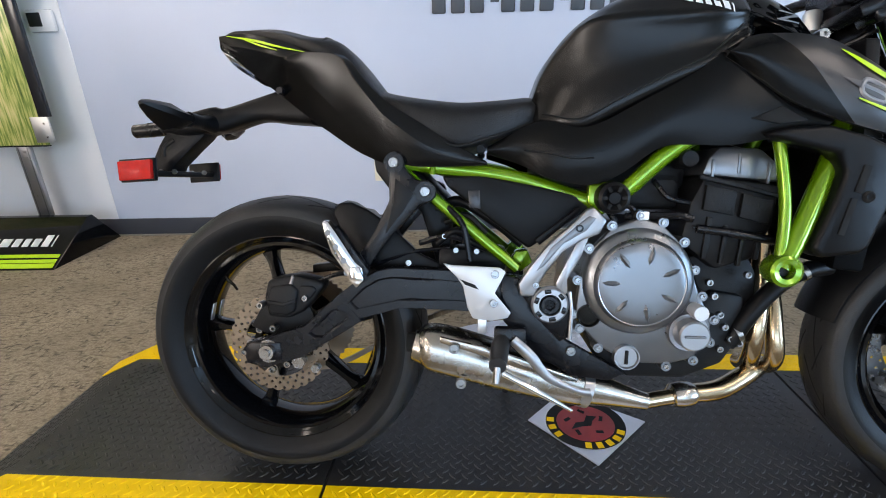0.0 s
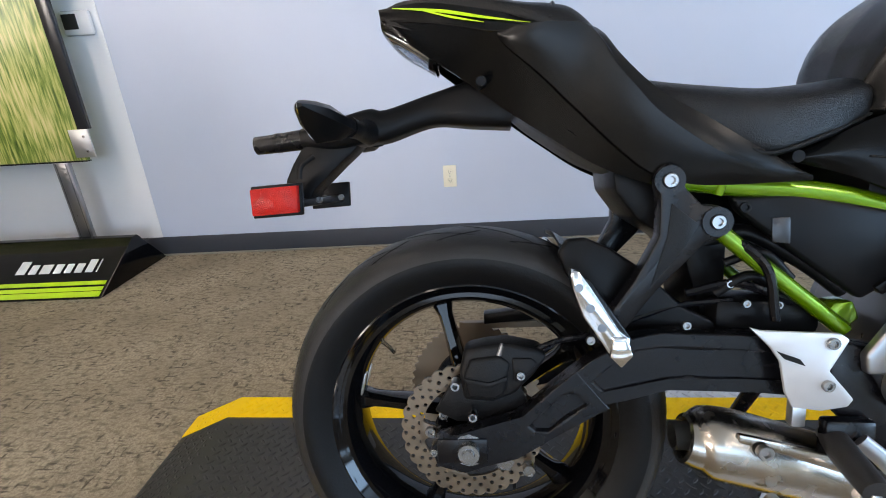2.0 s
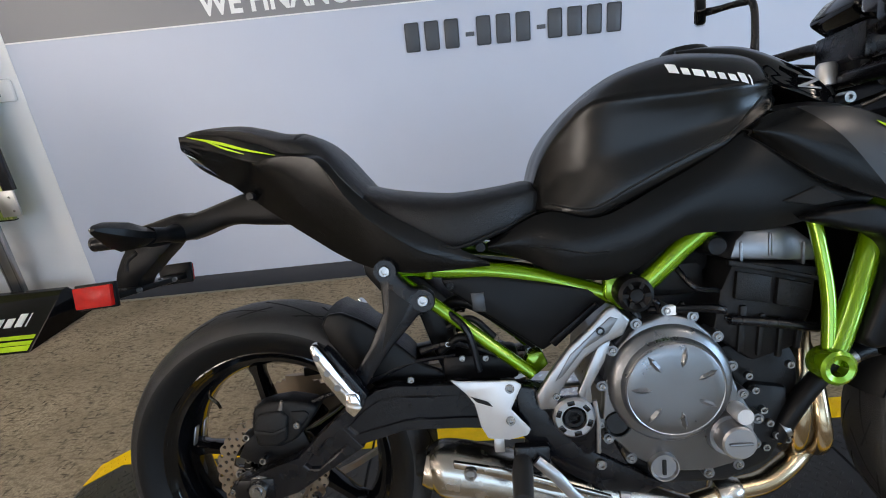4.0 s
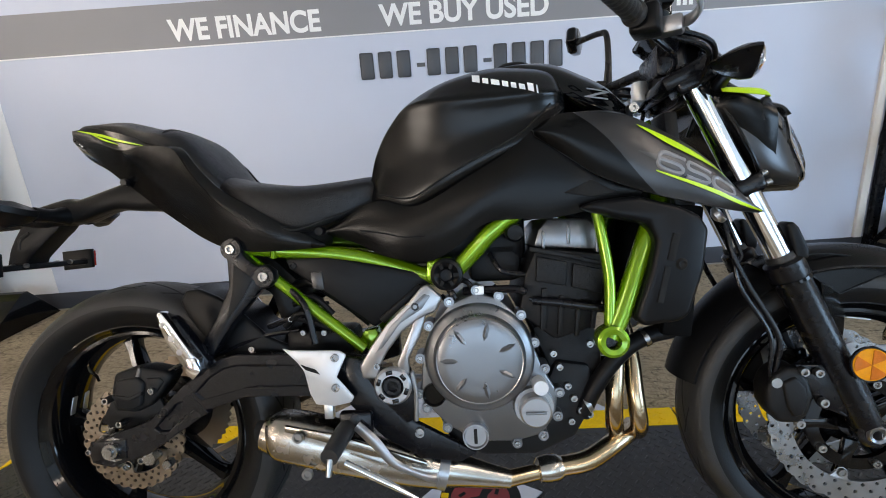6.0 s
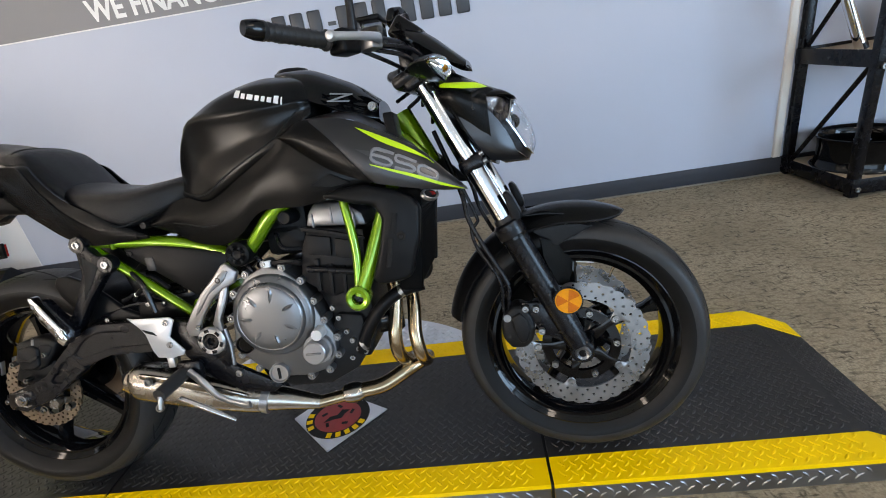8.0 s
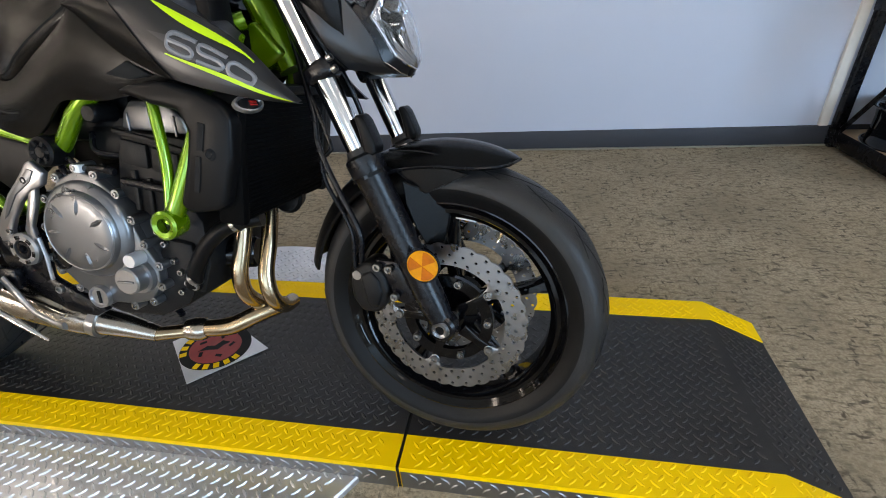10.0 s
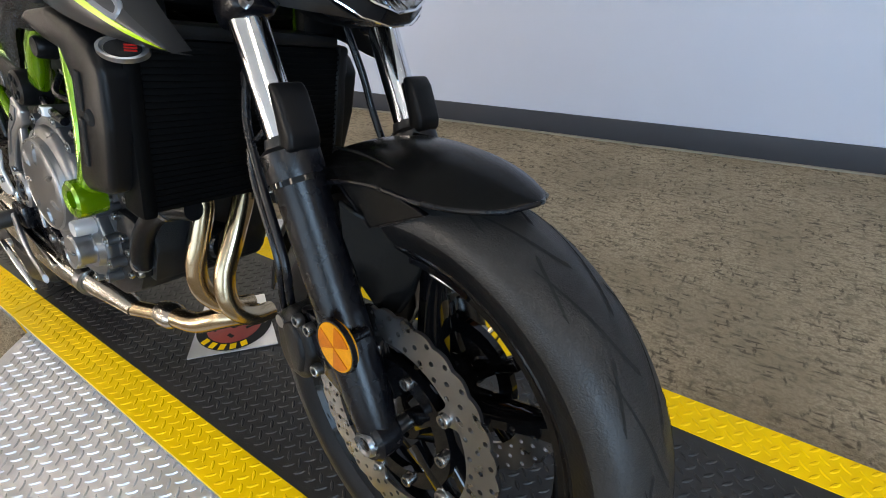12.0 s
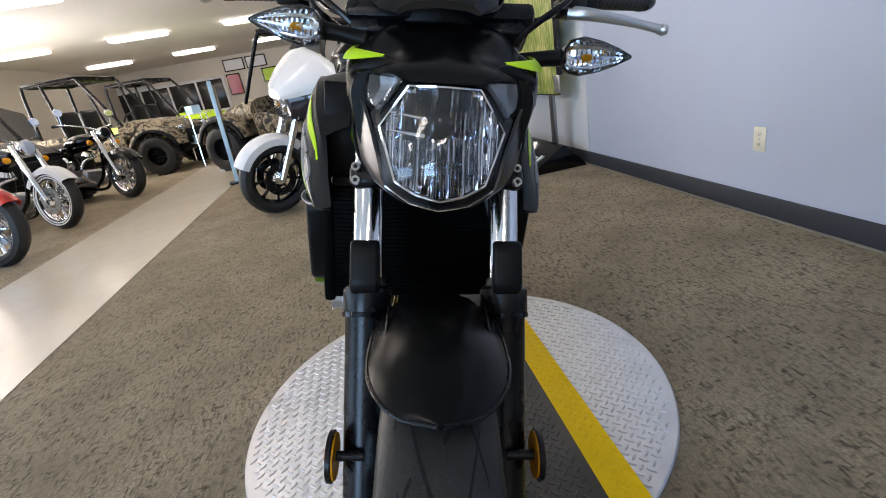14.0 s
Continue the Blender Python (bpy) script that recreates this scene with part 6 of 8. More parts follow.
# fork, mudguard and brakes: z runs up the leg from the axle
for s in (-1, 1):
    y = s * 0.093
    def leg(*q, y=y):
        return [(a, y + b, c) for a, b, c in q]
    lg = spart("fork_leg", tube(leg((0, 0, -0.012), (0, 0, 0.03), (0, 0, 0.05), (0, 0, 0.20), (0, 0, 0.300), (0, 0, 0.310), (0, 0, 0.338), (0, 0, 0.343)), [0.022, 0.026, 0.0275, 0.0285, 0.029, 0.0325, 0.0325, 0.027], 28), M["satin"], bike, "satin black lower fork leg", m=FORK)
    spart("stanchion", tube(leg((0, 0, 0.33), (0, 0, 0.71)), 0.0205, 32), M["fork_chrome"], lg, "polished chrome fork tube", m=FORK)
    spart("dust_seal", tube(leg((0, 0, 0.338), (0, 0, 0.354)), [0.026, 0.0225], 24), M["rubber"], lg, m=FORK)
    shield = [(0.012, 0.332), (0.034, 0.332), (0.041, 0.346), (0.042, 0.388), (0.038, 0.401), (0.027, 0.403), (0.022, 0.372), (0.016, 0.346)]
    spart("fork_shield", prof([(a, b) for a, b in shield], y - 0.019, y + 0.019, 0.005, 3), M["plastic"], lg, "black plastic fork shield", m=FORK)
    spart("seal_ring", tube(leg((0, 0, 0.302), (0, 0, 0.308)), 0.0335, 28), M["gloss"], lg, m=FORK)
    spart("lower_clamp", box(-0.025, 0.030, y - 0.0245, y + 0.0245, 0.473, 0.507, 0.011, 3), M["satin"], lg, m=FORK)
    for k in (0.481, 0.499):
        b1 = tube([(0.028, y + s * 0.014, k), (0.037, y + s * 0.014, k)], 0.0058, 14)
        spart("clamp_bolt", b1, M["bolt"], lg, m=FORK)
        spart("bolt_socket", tube([(0.0365, y + s * 0.014, k), (0.0376, y + s * 0.014, k)], 0.003, 6), M["groove"], lg, m=FORK)
    spart("upper_clamp", box(-0.034, 0.034, y - 0.030, y + 0.030, 0.685, 0.712, 0.008, 3), M["satin"], lg, m=FORK)
    spart("fork_cap", tube(leg((0, 0, 0.708), (0, 0, 0.722), (0, 0, 0.73)), [0.022, 0.021, 0.012], 12), M["engine_light"], lg, m=FORK)
    spart("axle_lug", lathe([(0, y - 0.020), (0.022, y - 0.020), (0.027, y - 0.015), (0.027, y + 0.011), (0.022, y + 0.016), (0, y + 0.016)], (0, 0, 0), 28), M["satin"], lg, m=FORK)
    spart("axle_cap", lathe([(0.008, y + s * 0.016), (0.009, y + s * 0.024), (0.014, y + s * 0.026), (0.017, y + s * 0.022), (0.018, y + s * 0.010), (0.008, y + s * 0.010)], (0, 0, 0), 24, True), M["engine"], lg, m=FORK)
    spart("axle_bore", lathe([(0, y + s * 0.012), (0.0085, y + s * 0.012), (0.0085, y)], (0, 0, 0), 6), M["groove"], lg, m=FORK)
    rf = spart("side_reflector", lathe([(0, s * 0.1335), (0.028, s * 0.133), (0.0285, s * 0.131), (0.0285, s * 0.124)], (0, 0, 0), 32), M["amber"], bike, "round amber fork reflector", m=FORK @ Matrix.Translation((0.034, 0, 0.130)))
    spart("reflector_back", lathe([(0, s * 0.126), (0.0288, s * 0.126), (0.0290, s * 0.1328), (0.0312, s * 0.1328), (0.0314, s * 0.1275), (0.0065, s * 0.126), (0.0060, s * 0.090)], (0, 0, 0), 32), M["satin"], rf, m=FORK @ Matrix.Translation((0.034, 0, 0.130)))
    for k in range(3):
        fan = bmesh.new()
        rim_v = [(0.026 * math.cos(radians(120 * k + 6 * i)), 0.026 * math.sin(radians(120 * k + 6 * i))) for i in range(11)]
        lo, hi = [[fan.verts.new((x, s * yy, z)) for x, z in [(0, 0)] + rim_v] for yy in (0.1330, 0.1342)]
        fan.faces.new(hi)
        for i in range(12):
            fan.faces.new((lo[i], lo[(i + 1) % 12], hi[(i + 1) % 12], hi[i]))
        spart("reflector_sector", fan, M["amber_dark"], rf, m=FORK @ Matrix.Translation((0.034, 0, 0.130)))
    # caliper behind the leg
    cy = sorted((s * 0.058, s * 0.116))
    fc = spart("front_caliper", prof([(1.226, 0.370), (1.236, 0.396), (1.260, 0.413), (1.280, 0.411), (1.297, 0.388), (1.304, 0.357), (1.296, 0.326), (1.280, 0.309), (1.246, 0.309), (1.228, 0.335)], *cy, 0.009, 3), M["cast_black"], bike, "black two-piston front caliper")
    spart("caliper_face", prof([(1.250, 0.386), (1.272, 0.398), (1.288, 0.380), (1.293, 0.354), (1.284, 0.326), (1.268, 0.322), (1.258, 0.345)], *sorted((s * 0.110, s * 0.121)), 0.006, 3), M["cast_black"], fc)
    for x, z, x1, z1 in ((1.311, 0.402, 1.343, 0.372), (1.320, 0.348, 1.358, 0.322)):
        spart("leg_fin", tube([(x, s * 0.100, z), (x1, s * 0.108, z1)], [0.007, 0.003], 8, flat=0.6), M["satin"], fc)
    for x, z in ((1.286, 0.406), (1.309, 0.404), (1.317, 0.350)):
        spart("caliper_bolt", bolt_head(x, s * 0.112, z, 0.008, 0.010, s), M["bolt"], fc)
    spart("caliper_mount", prof([(1.276, 0.416), (1.318, 0.416), (1.352, 0.392), (1.362, 0.32), (1.318, 0.336), (1.300, 0.37)], *sorted((s * 0.092, s * 0.108)), 0.004), M["satin"], fc)
    spart("brake_hose", tube([(1.246, s * 0.10, 0.392), (1.250, s * 0.104, 0.425), (1.250, s * 0.106, 0.470), (1.205, s * 0.100, 0.560), (1.180, s * 0.095, 0.620), (1.172, s * 0.085, 0.670), (1.150, s * 0.07, 0.74), (1.12, s * 0.05, 0.82)], 0.0055, 10, 50), M["satin"], bike, "black brake hose")
    spart("hose_union", lathe([(0, s * 0.118), (0.009, s * 0.118), (0.009, s * 0.10)], (1.243, 0, 0.385), 12), M["bolt"], fc)
    # mudguard side stay down the leg
    stay = prof([(1.330, 0.560), (1.352, 0.550), (1.372, 0.536), (1.394, 0.518), (1.402, 0.490), (1.396, 0.454), (1.384, 0.426), (1.366, 0.430), (1.350, 0.470), (1.334, 0.520)], *sorted((s * 0.076, s * 0.083)), 0.003)
    for v in stay.verts:
        v.co.y -= s * max(0.0, v.co.x - 1.345) * 0.95
    spart("mudguard_stay", stay, M["matte"], bike, "black mudguard stay", 12)
spart("sensor_wire", tube([(1.250, -0.10, 0.345), (1.236, -0.106, 0.40), (1.236, -0.108, 0.47), (1.192, -0.102, 0.555), (1.185, -0.095, 0.60), (1.200, -0.085, 0.61), (1.17, -0.08, 0.70)], 0.004, 8, 30), M["satin"], bike)
spart("axle", tube([(1.41, -0.115, 0.291), (1.41, 0.115, 0.291)], 0.011, 16), M["bolt"], bike)


def guard(a0, a1, r_of, w_of, n, drop):
    rows = []
    for k in range(n + 1):
        t = k / n
        a = radians(a0 + (a1 - a0) * t)
        r, w = r_of(t), w_of(t)
        ys = [w * q for q in (-1, -0.86, -0.6, -0.3, 0, 0.3, 0.6, 0.86, 1)]
        ro = [r - drop * (w / 0.076) ** 1.5 * abs(q) ** 2.6 for q in (-1, -0.86, -0.6, -0.3, 0, 0.3, 0.6, 0.86, 1)]
        outer = [AXF + Vector((rr * math.cos(a), yy, rr * math.sin(a))) for yy, rr in zip(ys, ro)]
        inner = [AXF + Vector(((rr - 0.005) * math.cos(a), yy * 0.97, (rr - 0.005) * math.sin(a))) for yy, rr in zip(ys, ro)]
        rows.append(outer + inner[::-1])
    return skin(rows)


mg = spart("front_mudguard", guard(68, 118, lambda t: 0.320 + 0.016 * t ** 0.6, lambda t: 0.003 + 0.073 * math.sqrt(1 - (1 - min(1, t / 0.42)) ** 2), 30, 0.036), M["matte"], bike, "matte black beaked front mudguard")
spart("mudguard_rear", guard(112, 166, lambda t: 0.330 - 0.008 * t, lambda t: 0.066 - 0.004 * t, 22, 0.045), M["plastic"], mg)
for s in (-1, 1):
    fl = [(1.318, 0.572), (1.346, 0.586), (1.396, 0.582), (1.446, 0.571), (1.400, 0.550), (1.367, 0.535)]
    spart("mudguard_flank", prof(fl, *sorted((s * 0.064, s * 0.070)), 0.0015), M["matte"], mg, "", 12)
    loop = [(x, s * 0.0712, z) for x, z in fl + fl[:1]]
    spart("flank_edge", tube(loop, 0.0014, 6), M["satin"], mg)
    lip = []
    for k in range(25):
        t = k / 24
        a, r, w = radians(68 + 50 * t), 0.320 + 0.016 * t ** 0.6, 0.003 + 0.073 * math.sqrt(1 - (1 - min(1, t / 0.42)) ** 2)
        rr = r - 0.036 * (w / 0.076) ** 1.5 - 0.001
        lip.append(AXF + Vector((rr * math.cos(a), s * w, rr * math.sin(a))))
    spart("mudguard_lip", tube(lip, 0.0026, 8), M["satin"], mg)
    spart("mudguard_crease", tube([(1.30, s * 0.060, 0.607), (1.36, s * 0.058, 0.606), (1.44, s * 0.058, 0.590)], 0.002, 6, 10), M["matte"], mg)

# headlamp nacelle
LAMP = Matrix.Translation((0, 0.004, 0.81)) @ Matrix.Rotation(radians(-2.4), 4, "X") @ Matrix.Translation((0, 0, -0.81))


def bow(y, z):
    """Depth of the lamp's face: swept back to the sides and the brow."""
    return 1.335 - 5.8 * y * y - 0.27 * max(0, z - 0.755) - 0.10 * max(0, 0.755 - z)


def face(outline, depth, dx=0.0, dome=0.0, rings=5):
    """A bowed plate with the outline (y, z), domed towards its middle."""
    n = len(outline)
    cy, cz = sum(y for y, z in outline) / n, sum(z for y, z in outline) / n
    bm = bmesh.new()
    sides = []
    for d in (0.0, depth):
        rows = []
        for k in range(rings):
            f = 1 - k / rings
            rows.append([bm.verts.new((bow(cy + (y - cy) * f, cz + (z - cz) * f) + dx - d + dome * (1 - f * f), cy + (y - cy) * f, cz + (z - cz) * f)) for y, z in outline])
        tip = bm.verts.new((bow(cy, cz) + dx - d + dome, cy, cz))
        for a, b in zip(rows, rows[1:]):
            for k in range(n):
                bm.faces.new((a[k], a[(k + 1) % n], b[(k + 1) % n], b[k]))
        for k in range(n):
            bm.faces.new((rows[-1][k], rows[-1][(k + 1) % n], tip))
        sides.append(rows[0])
    for k in range(n):
        bm.faces.new((sides[0][k], sides[0][(k + 1) % n], sides[1][(k + 1) % n], sides[1][k]))
    return bm


def ring_plate(inner, outer, dx_in, dx_out, back):
    """The bezel between two outlines of equal count, with a return wall."""
    bm = bmesh.new()
    rows = [[bm.verts.new((bow(y, z) + d, y, z)) for y, z in o] for o, d in ((inner, dx_in - 0.02), (inner, dx_in), (outer, dx_out), (outer, dx_out - back))]
    n = len(inner)
    for a, b in zip(rows, rows[1:]):
        for k in range(n):
            bm.faces.new((a[k], a[(k + 1) % n], b[(k + 1) % n], b[k]))
    return bm


def finer(outline, m=4):
    out = []
    for a, b in zip(outline, outline[1:] + outline[:1]):
        out += [(a[0] + (b[0] - a[0]) * k / m, a[1] + (b[1] - a[1]) * k / m) for k in range(m)]
    return out


half_o = [(0.0405, 0.861), (0.073, 0.815), (0.052, 0.757), (0.028, 0.745)]
lens_o = finer([(0, 0.862)] + half_o + [(0, 0.739)] + [(-y, z) for y, z in half_o[::-1]])
bez_h = [(0.050, 0.868), (0.088, 0.826), (0.064, 0.748), (0.034, 0.732)]
bezel_o = finer([(0, 0.866)] + bez_h + [(0, 0.726)] + [(-y, z) for y, z in bez_h[::-1]])
nac_secs = [(1.130, [(0, 0.895), (0.070, 0.890), (0.102, 0.882), (0.104, 0.874), (0.092, 0.864), (0.06, 0.859), (0, 0.857)]), (1.180, [(0, 0.918), (0.088, 0.912), (0.122, 0.893), (0.122, 0.864), (0.102, 0.828), (0.06, 0.806), (0, 0.802)]),
            (1.225, [(0, 0.900), (0.084, 0.892), (0.118, 0.872), (0.117, 0.838), (0.097, 0.782), (0.055, 0.750), (0, 0.744)]), (1.252, [(0, 0.886), (0.076, 0.880), (0.108, 0.862), (0.108, 0.826), (0.088, 0.758), (0.050, 0.730), (0, 0.724)])]
nac = spart("headlamp_nacelle", ribs(nac_secs, 30), M["matte"], bike, "matte black headlamp nacelle", m=LAMP)
lamp = spart("headlamp", ring_plate(lens_o, bezel_o, -0.003, -0.008, 0.055), M["satin"], bike, "hexagonal clear headlamp with chrome reflector", m=LAMP)
# reflector: a parabolic bowl cut into vertical flutes, stepped at mid height
flute = bmesh.new()
COLS, SUB = 17, 4
cols_v = []
for c in range(COLS):
    for k in range(SUB + 1):
        y = -0.0725 + 0.145 * (c + k / SUB) / COLS
        zhi = np.interp(abs(y), [0, 0.0405, 0.0725], [0.861, 0.8605, 0.8165])
        zlo = np.interp(abs(y), [0, 0.028, 0.052, 0.0725], [0.740, 0.746, 0.758, 0.8135])
        col = []
        for j in range(15):
            z = zlo + (zhi - zlo) * j / 14
            r2 = y * y + (z - 0.815) ** 2
            sag = (0.0040 if j > 7 else 0.0056) * (1 - (2 * k / SUB - 1) ** 2) * (1 if c % 2 else -0.6)
            col.append(flute.verts.new((min(1.262 + r2 / 0.090, bow(y, z) - 0.010) + sag + (0.004 if j > 7 else 0.0), y, z)))
        cols_v.append((c, col))
for (ca, a), (cb, b) in zip(cols_v, cols_v[1:]):
    if ca == cb:
        for k in range(14):
            flute.faces.new((a[k], b[k], b[k + 1], a[k + 1]))
spart("reflector_bowl", flute, M["lamp_mirror"], lamp, "fluted chrome reflector", sharp=20, m=LAMP)
ridges = bmesh.new()
for c in range(1, COLS):
    y = -0.0725 + 0.145 * c / COLS
    zhi = np.interp(abs(y), [0, 0.0405, 0.0725], [0.859, 0.8585, 0.8165])
    zlo = np.interp(abs(y), [0, 0.028, 0.052, 0.0725], [0.742, 0.748, 0.760, 0.8135])
    zs_ = [zlo + (zhi - zlo) * j / 8 for j in range(9)]
    tube([(min(1.262 + (y * y + (z - 0.815) ** 2) / 0.090, bow(y, z) - 0.010) + 0.005, y, z) for z in zs_], 0.0007, 6, bm=ridges)
spart("reflector_ridges", ridges, M["mirror"], lamp, m=LAMP)
shield = lathe([(0, 0.024), (0.007, 0.0235), (0.008, 0.021), (0.0115, 0.020), (0.0135, 0.017), (0.0155, 0.012), (0.0165, 0.0), (0.015, -0.022), (0.0, -0.03)], n=28)
spart("bulb_shield", move(shield, pose(1.288, -0.002, 0.817, 0, 0, -90)), M["gloss"], lamp, "black bulb shield", m=LAMP)
for z in (0.826, 0.806):
    spart("shield_arm", tube([(1.300, -0.062, z + 0.006), (1.298, -0.02, z)], [0.0008, 0.0030], 6, flat=0.5), M["mirror"], lamp, m=LAMP)
spart("lens", face(lens_o, 0.003, 0.0, 0.014), M["glass"], lamp, "clear headlamp lens", m=LAMP)
edge = [Vector((bow(y, z) + 0.001, y, z)) for y, z in lens_o]
rim_bm = bmesh.new()
for p, q in zip(edge, edge[1:] + edge[:1]):
    tube([p, q], 0.0016, 6, bm=rim_bm)
spart("lens_rim", rim_bm, M["chrome"], lamp, m=LAMP)
low = [Vector((bow(y, z) - 0.007, y, z)) for y, z in bezel_o if z < 0.76]
spart("bezel_edge", tube(low, 0.0013, 6), M["chrome"], lamp, m=LAMP)
for s in (-1, 1):
    pl = finer([(s * y, z) for y, z in ((0.046, 0.866), (0.060, 0.872), (0.088, 0.873), (0.107, 0.859), (0.090, 0.842), (0.074, 0.828))], 3)
    pos = spart("position_light", face(pl, 0.003, -0.004, 0.003), M["glass"], nac, "clear position light over a grey reflector", sharp=20, m=LAMP)
    back = face([(0.078 * s + (y - 0.078 * s) * 0.97, (z - 0.853) * 0.95 + 0.853) for y, z in pl], 0.004, -0.016, -0.006)
    spart("light_back", back, M["lamp_grey"], pos, m=LAMP)
    brow_in = [(1.270, s * 0.046, 0.874), (1.250, s * 0.078, 0.882), (1.226, s * 0.110, 0.870), (1.226, s * 0.113, 0.845)]
    spart("brow_edge", tube(brow_in, [0.008, 0.010, 0.011, 0.008], 10, 14, flat=0.7), M["plastic"], nac, m=LAMP)
    accent = Sheet([(1.160, 0.114, 0.909), (1.205, 0.117, 0.903), (1.235, 0.105, 0.899), (1.250, 0.074, 0.894)], [(1.160, 0.124, 0.899), (1.208, 0.128, 0.889), (1.241, 0.111, 0.887), (1.253, 0.075, 0.8915)], 0.002, s)
    spart("lime_accent", accent.panel(10, 3, 0.003), M["lime_flat"], nac, "lime accent on the nacelle", m=LAMP)
    cheek = Sheet([(1.226, 0.116, 0.870), (1.262, 0.094, 0.830), (1.288, 0.078, 0.786), (1.303, 0.065, 0.746), (1.316, 0.037, 0.730)], [(1.150, 0.112, 0.893), (1.178, 0.114, 0.850), (1.203, 0.112, 0.800), (1.220, 0.100, 0.765), (1.238, 0.074, 0.738)], 0.007, s)
    spart("cheek_panel", cheek.panel(20, 8, 0.004), M["shroud"], nac, "satin dark grey headlamp cheek", m=LAMP)
    rear_edge = [(1.150, s * 0.114, 0.893), (1.178, s * 0.116, 0.850), (1.203, s * 0.114, 0.800), (1.222, s * 0.102, 0.765), (1.240, s * 0.076, 0.738)]
    spart("cheek_edge", tube(rear_edge, 0.0035, 8, 20), M["matte"], nac, m=LAMP)

    # turn signals on stalks
    zs = 0.917 - s * 0.007
    st = spart("signal_stalk", tube([(1.160, s * 0.105, zs - 0.010), (1.160, s * 0.140, zs - 0.003), (1.160, s * 0.168, zs)], [0.012, 0.0105, 0.012], 16), M["plastic"], bike, "black turn signal stalk", m=LAMP)
    rings = []
    for yy, h, w in ((0.160, 0.010, 0.012), (0.168, 0.020, 0.020), (0.185, 0.0240, 0.023), (0.212, 0.019, 0.020), (0.238, 0.010, 0.013), (0.256, 0.002, 0.003)):
        c = Vector((1.180 - 0.20 * (yy - 0.160), s * yy, zs + 0.06 * (yy - 0.160)))
        rings.append([c + Vector((w * math.cos(q), 0, h * math.sin(q))) for q in [2 * math.pi * k / 16 for k in range(16)]])
    mid = [sum(r, Vector()) / 16 for r in rings]
    rim_o = [r[4] for r in rings] + [r[12] for r in rings[::-1]]
    hub_c = Vector((1.176, s * 0.186, zs))
    shell_r = [[Vector((p.x + dx, hub_c.y + (p.y - hub_c.y) * f, hub_c.z + (p.z - hub_c.z) * f)) for p in rim_o] for dx, f in ((0.005, 1.03), (-0.010, 1.02), (-0.024, 0.86), (-0.040, 0.55), (-0.050, 0.28))]
    spart("turn_signal", skin(shell_r), M["satin"], st, "black tapered turn signal housing", m=LAMP)
    spart("signal_lens", skin([[Vector((max(p.x, c.x + 0.0055), p.y, p.z)) for p in r] for r, c in zip(rings, mid)]), M["glass"], st, "clear turn signal lens", m=LAMP)
    facets = bmesh.new()
    gv = []
    for i in range(25):
        yy = 0.163 + 0.080 * i / 24
        c = mid[0].lerp(mid[-1], (yy - 0.160) / 0.090)
        hh = np.interp(yy, [0.160, 0.168, 0.185, 0.208, 0.232, 0.250], [0.010, 0.021, 0.025, 0.020, 0.010, 0.002]) * 0.88
        gv.append([facets.verts.new((c.x + 0.0065 + (0.0018 if (i + j // 3) % 2 else 0.0), s * yy, c.z + hh * (j / 6 - 1))) for j in range(13)])
    for a, b in zip(gv, gv[1:]):
        for j in range(12):
            facets.faces.new((a[j], b[j], b[j + 1], a[j + 1]))
    spart("signal_reflector", facets, M["mirror"], st, sharp=5, m=LAMP)
    spart("amber_bulb", lathe([(0, s * 0.182), (0.0035, s * 0.184), (0.0042, s * 0.193), (0.0, s * 0.199)], (1.184, 0, zs), 14), M["amber"], st, m=LAMP)

BAR = Matrix.Translation((0.022, 0.004, 0.018))      # bar and controls, raised on their clamps


def bpart(name, bm, material, parent, label="", sharp=38.0):
    return spart(name, bm, material, parent, label, sharp, BAR)


# visor, instruments and controls
vis = [(1.095, [(0, 1.050), (0.050, 1.046), (0.078, 1.030), (0.080, 1.022), (0.05, 1.03), (0, 1.036)]), (1.135, [(0, 1.030), (0.058, 1.024), (0.088, 1.000), (0.090, 0.990), (0.055, 1.005), (0, 1.014)]),
       (1.180, [(0, 0.992), (0.052, 0.986), (0.076, 0.966), (0.077, 0.958), (0.05, 0.972), (0, 0.980)]), (1.212, [(0, 0.962), (0.034, 0.959), (0.050, 0.950), (0.050, 0.945), (0.034, 0.950), (0, 0.953)])]
spart("visor", ribs(vis, 30), M["gloss"], bike, "small gloss black instrument visor")
spart("visor_base", ribs([(1.10, [(0, 0.955), (0.060, 0.950), (0.084, 0.932), (0.086, 0.90), (0, 0.89)]), (1.18, [(0, 0.938), (0.072, 0.932), (0.106, 0.902), (0.104, 0.886), (0, 0.88)]), (1.235, [(0, 0.910), (0.060, 0.898), (0.094, 0.880), (0.092, 0.870), (0, 0.868)]), (1.282, [(0, 0.887), (0.045, 0.884), (0.064, 0.878), (0.060, 0.871), (0, 0.866)]), (1.308, [(0, 0.868), (0.032, 0.8675), (0.040, 0.8665), (0.036, 0.8655), (0, 0.865)])], 28), M["matte"], bike, "matte black upper cowl", m=LAMP)
spart("gauge", move(box(-0.025, 0.025, -0.065, 0.065, -0.035, 0.035, 0.010, 3), pose(1.090, 0, 1.035, 0, -50, 0)), M["gloss"], bike, "instrument cluster")
spart("gauge_stay", box(1.07, 1.15, -0.05, 0.05, 0.93, 1.01, 0.015), M["plastic"], bike)
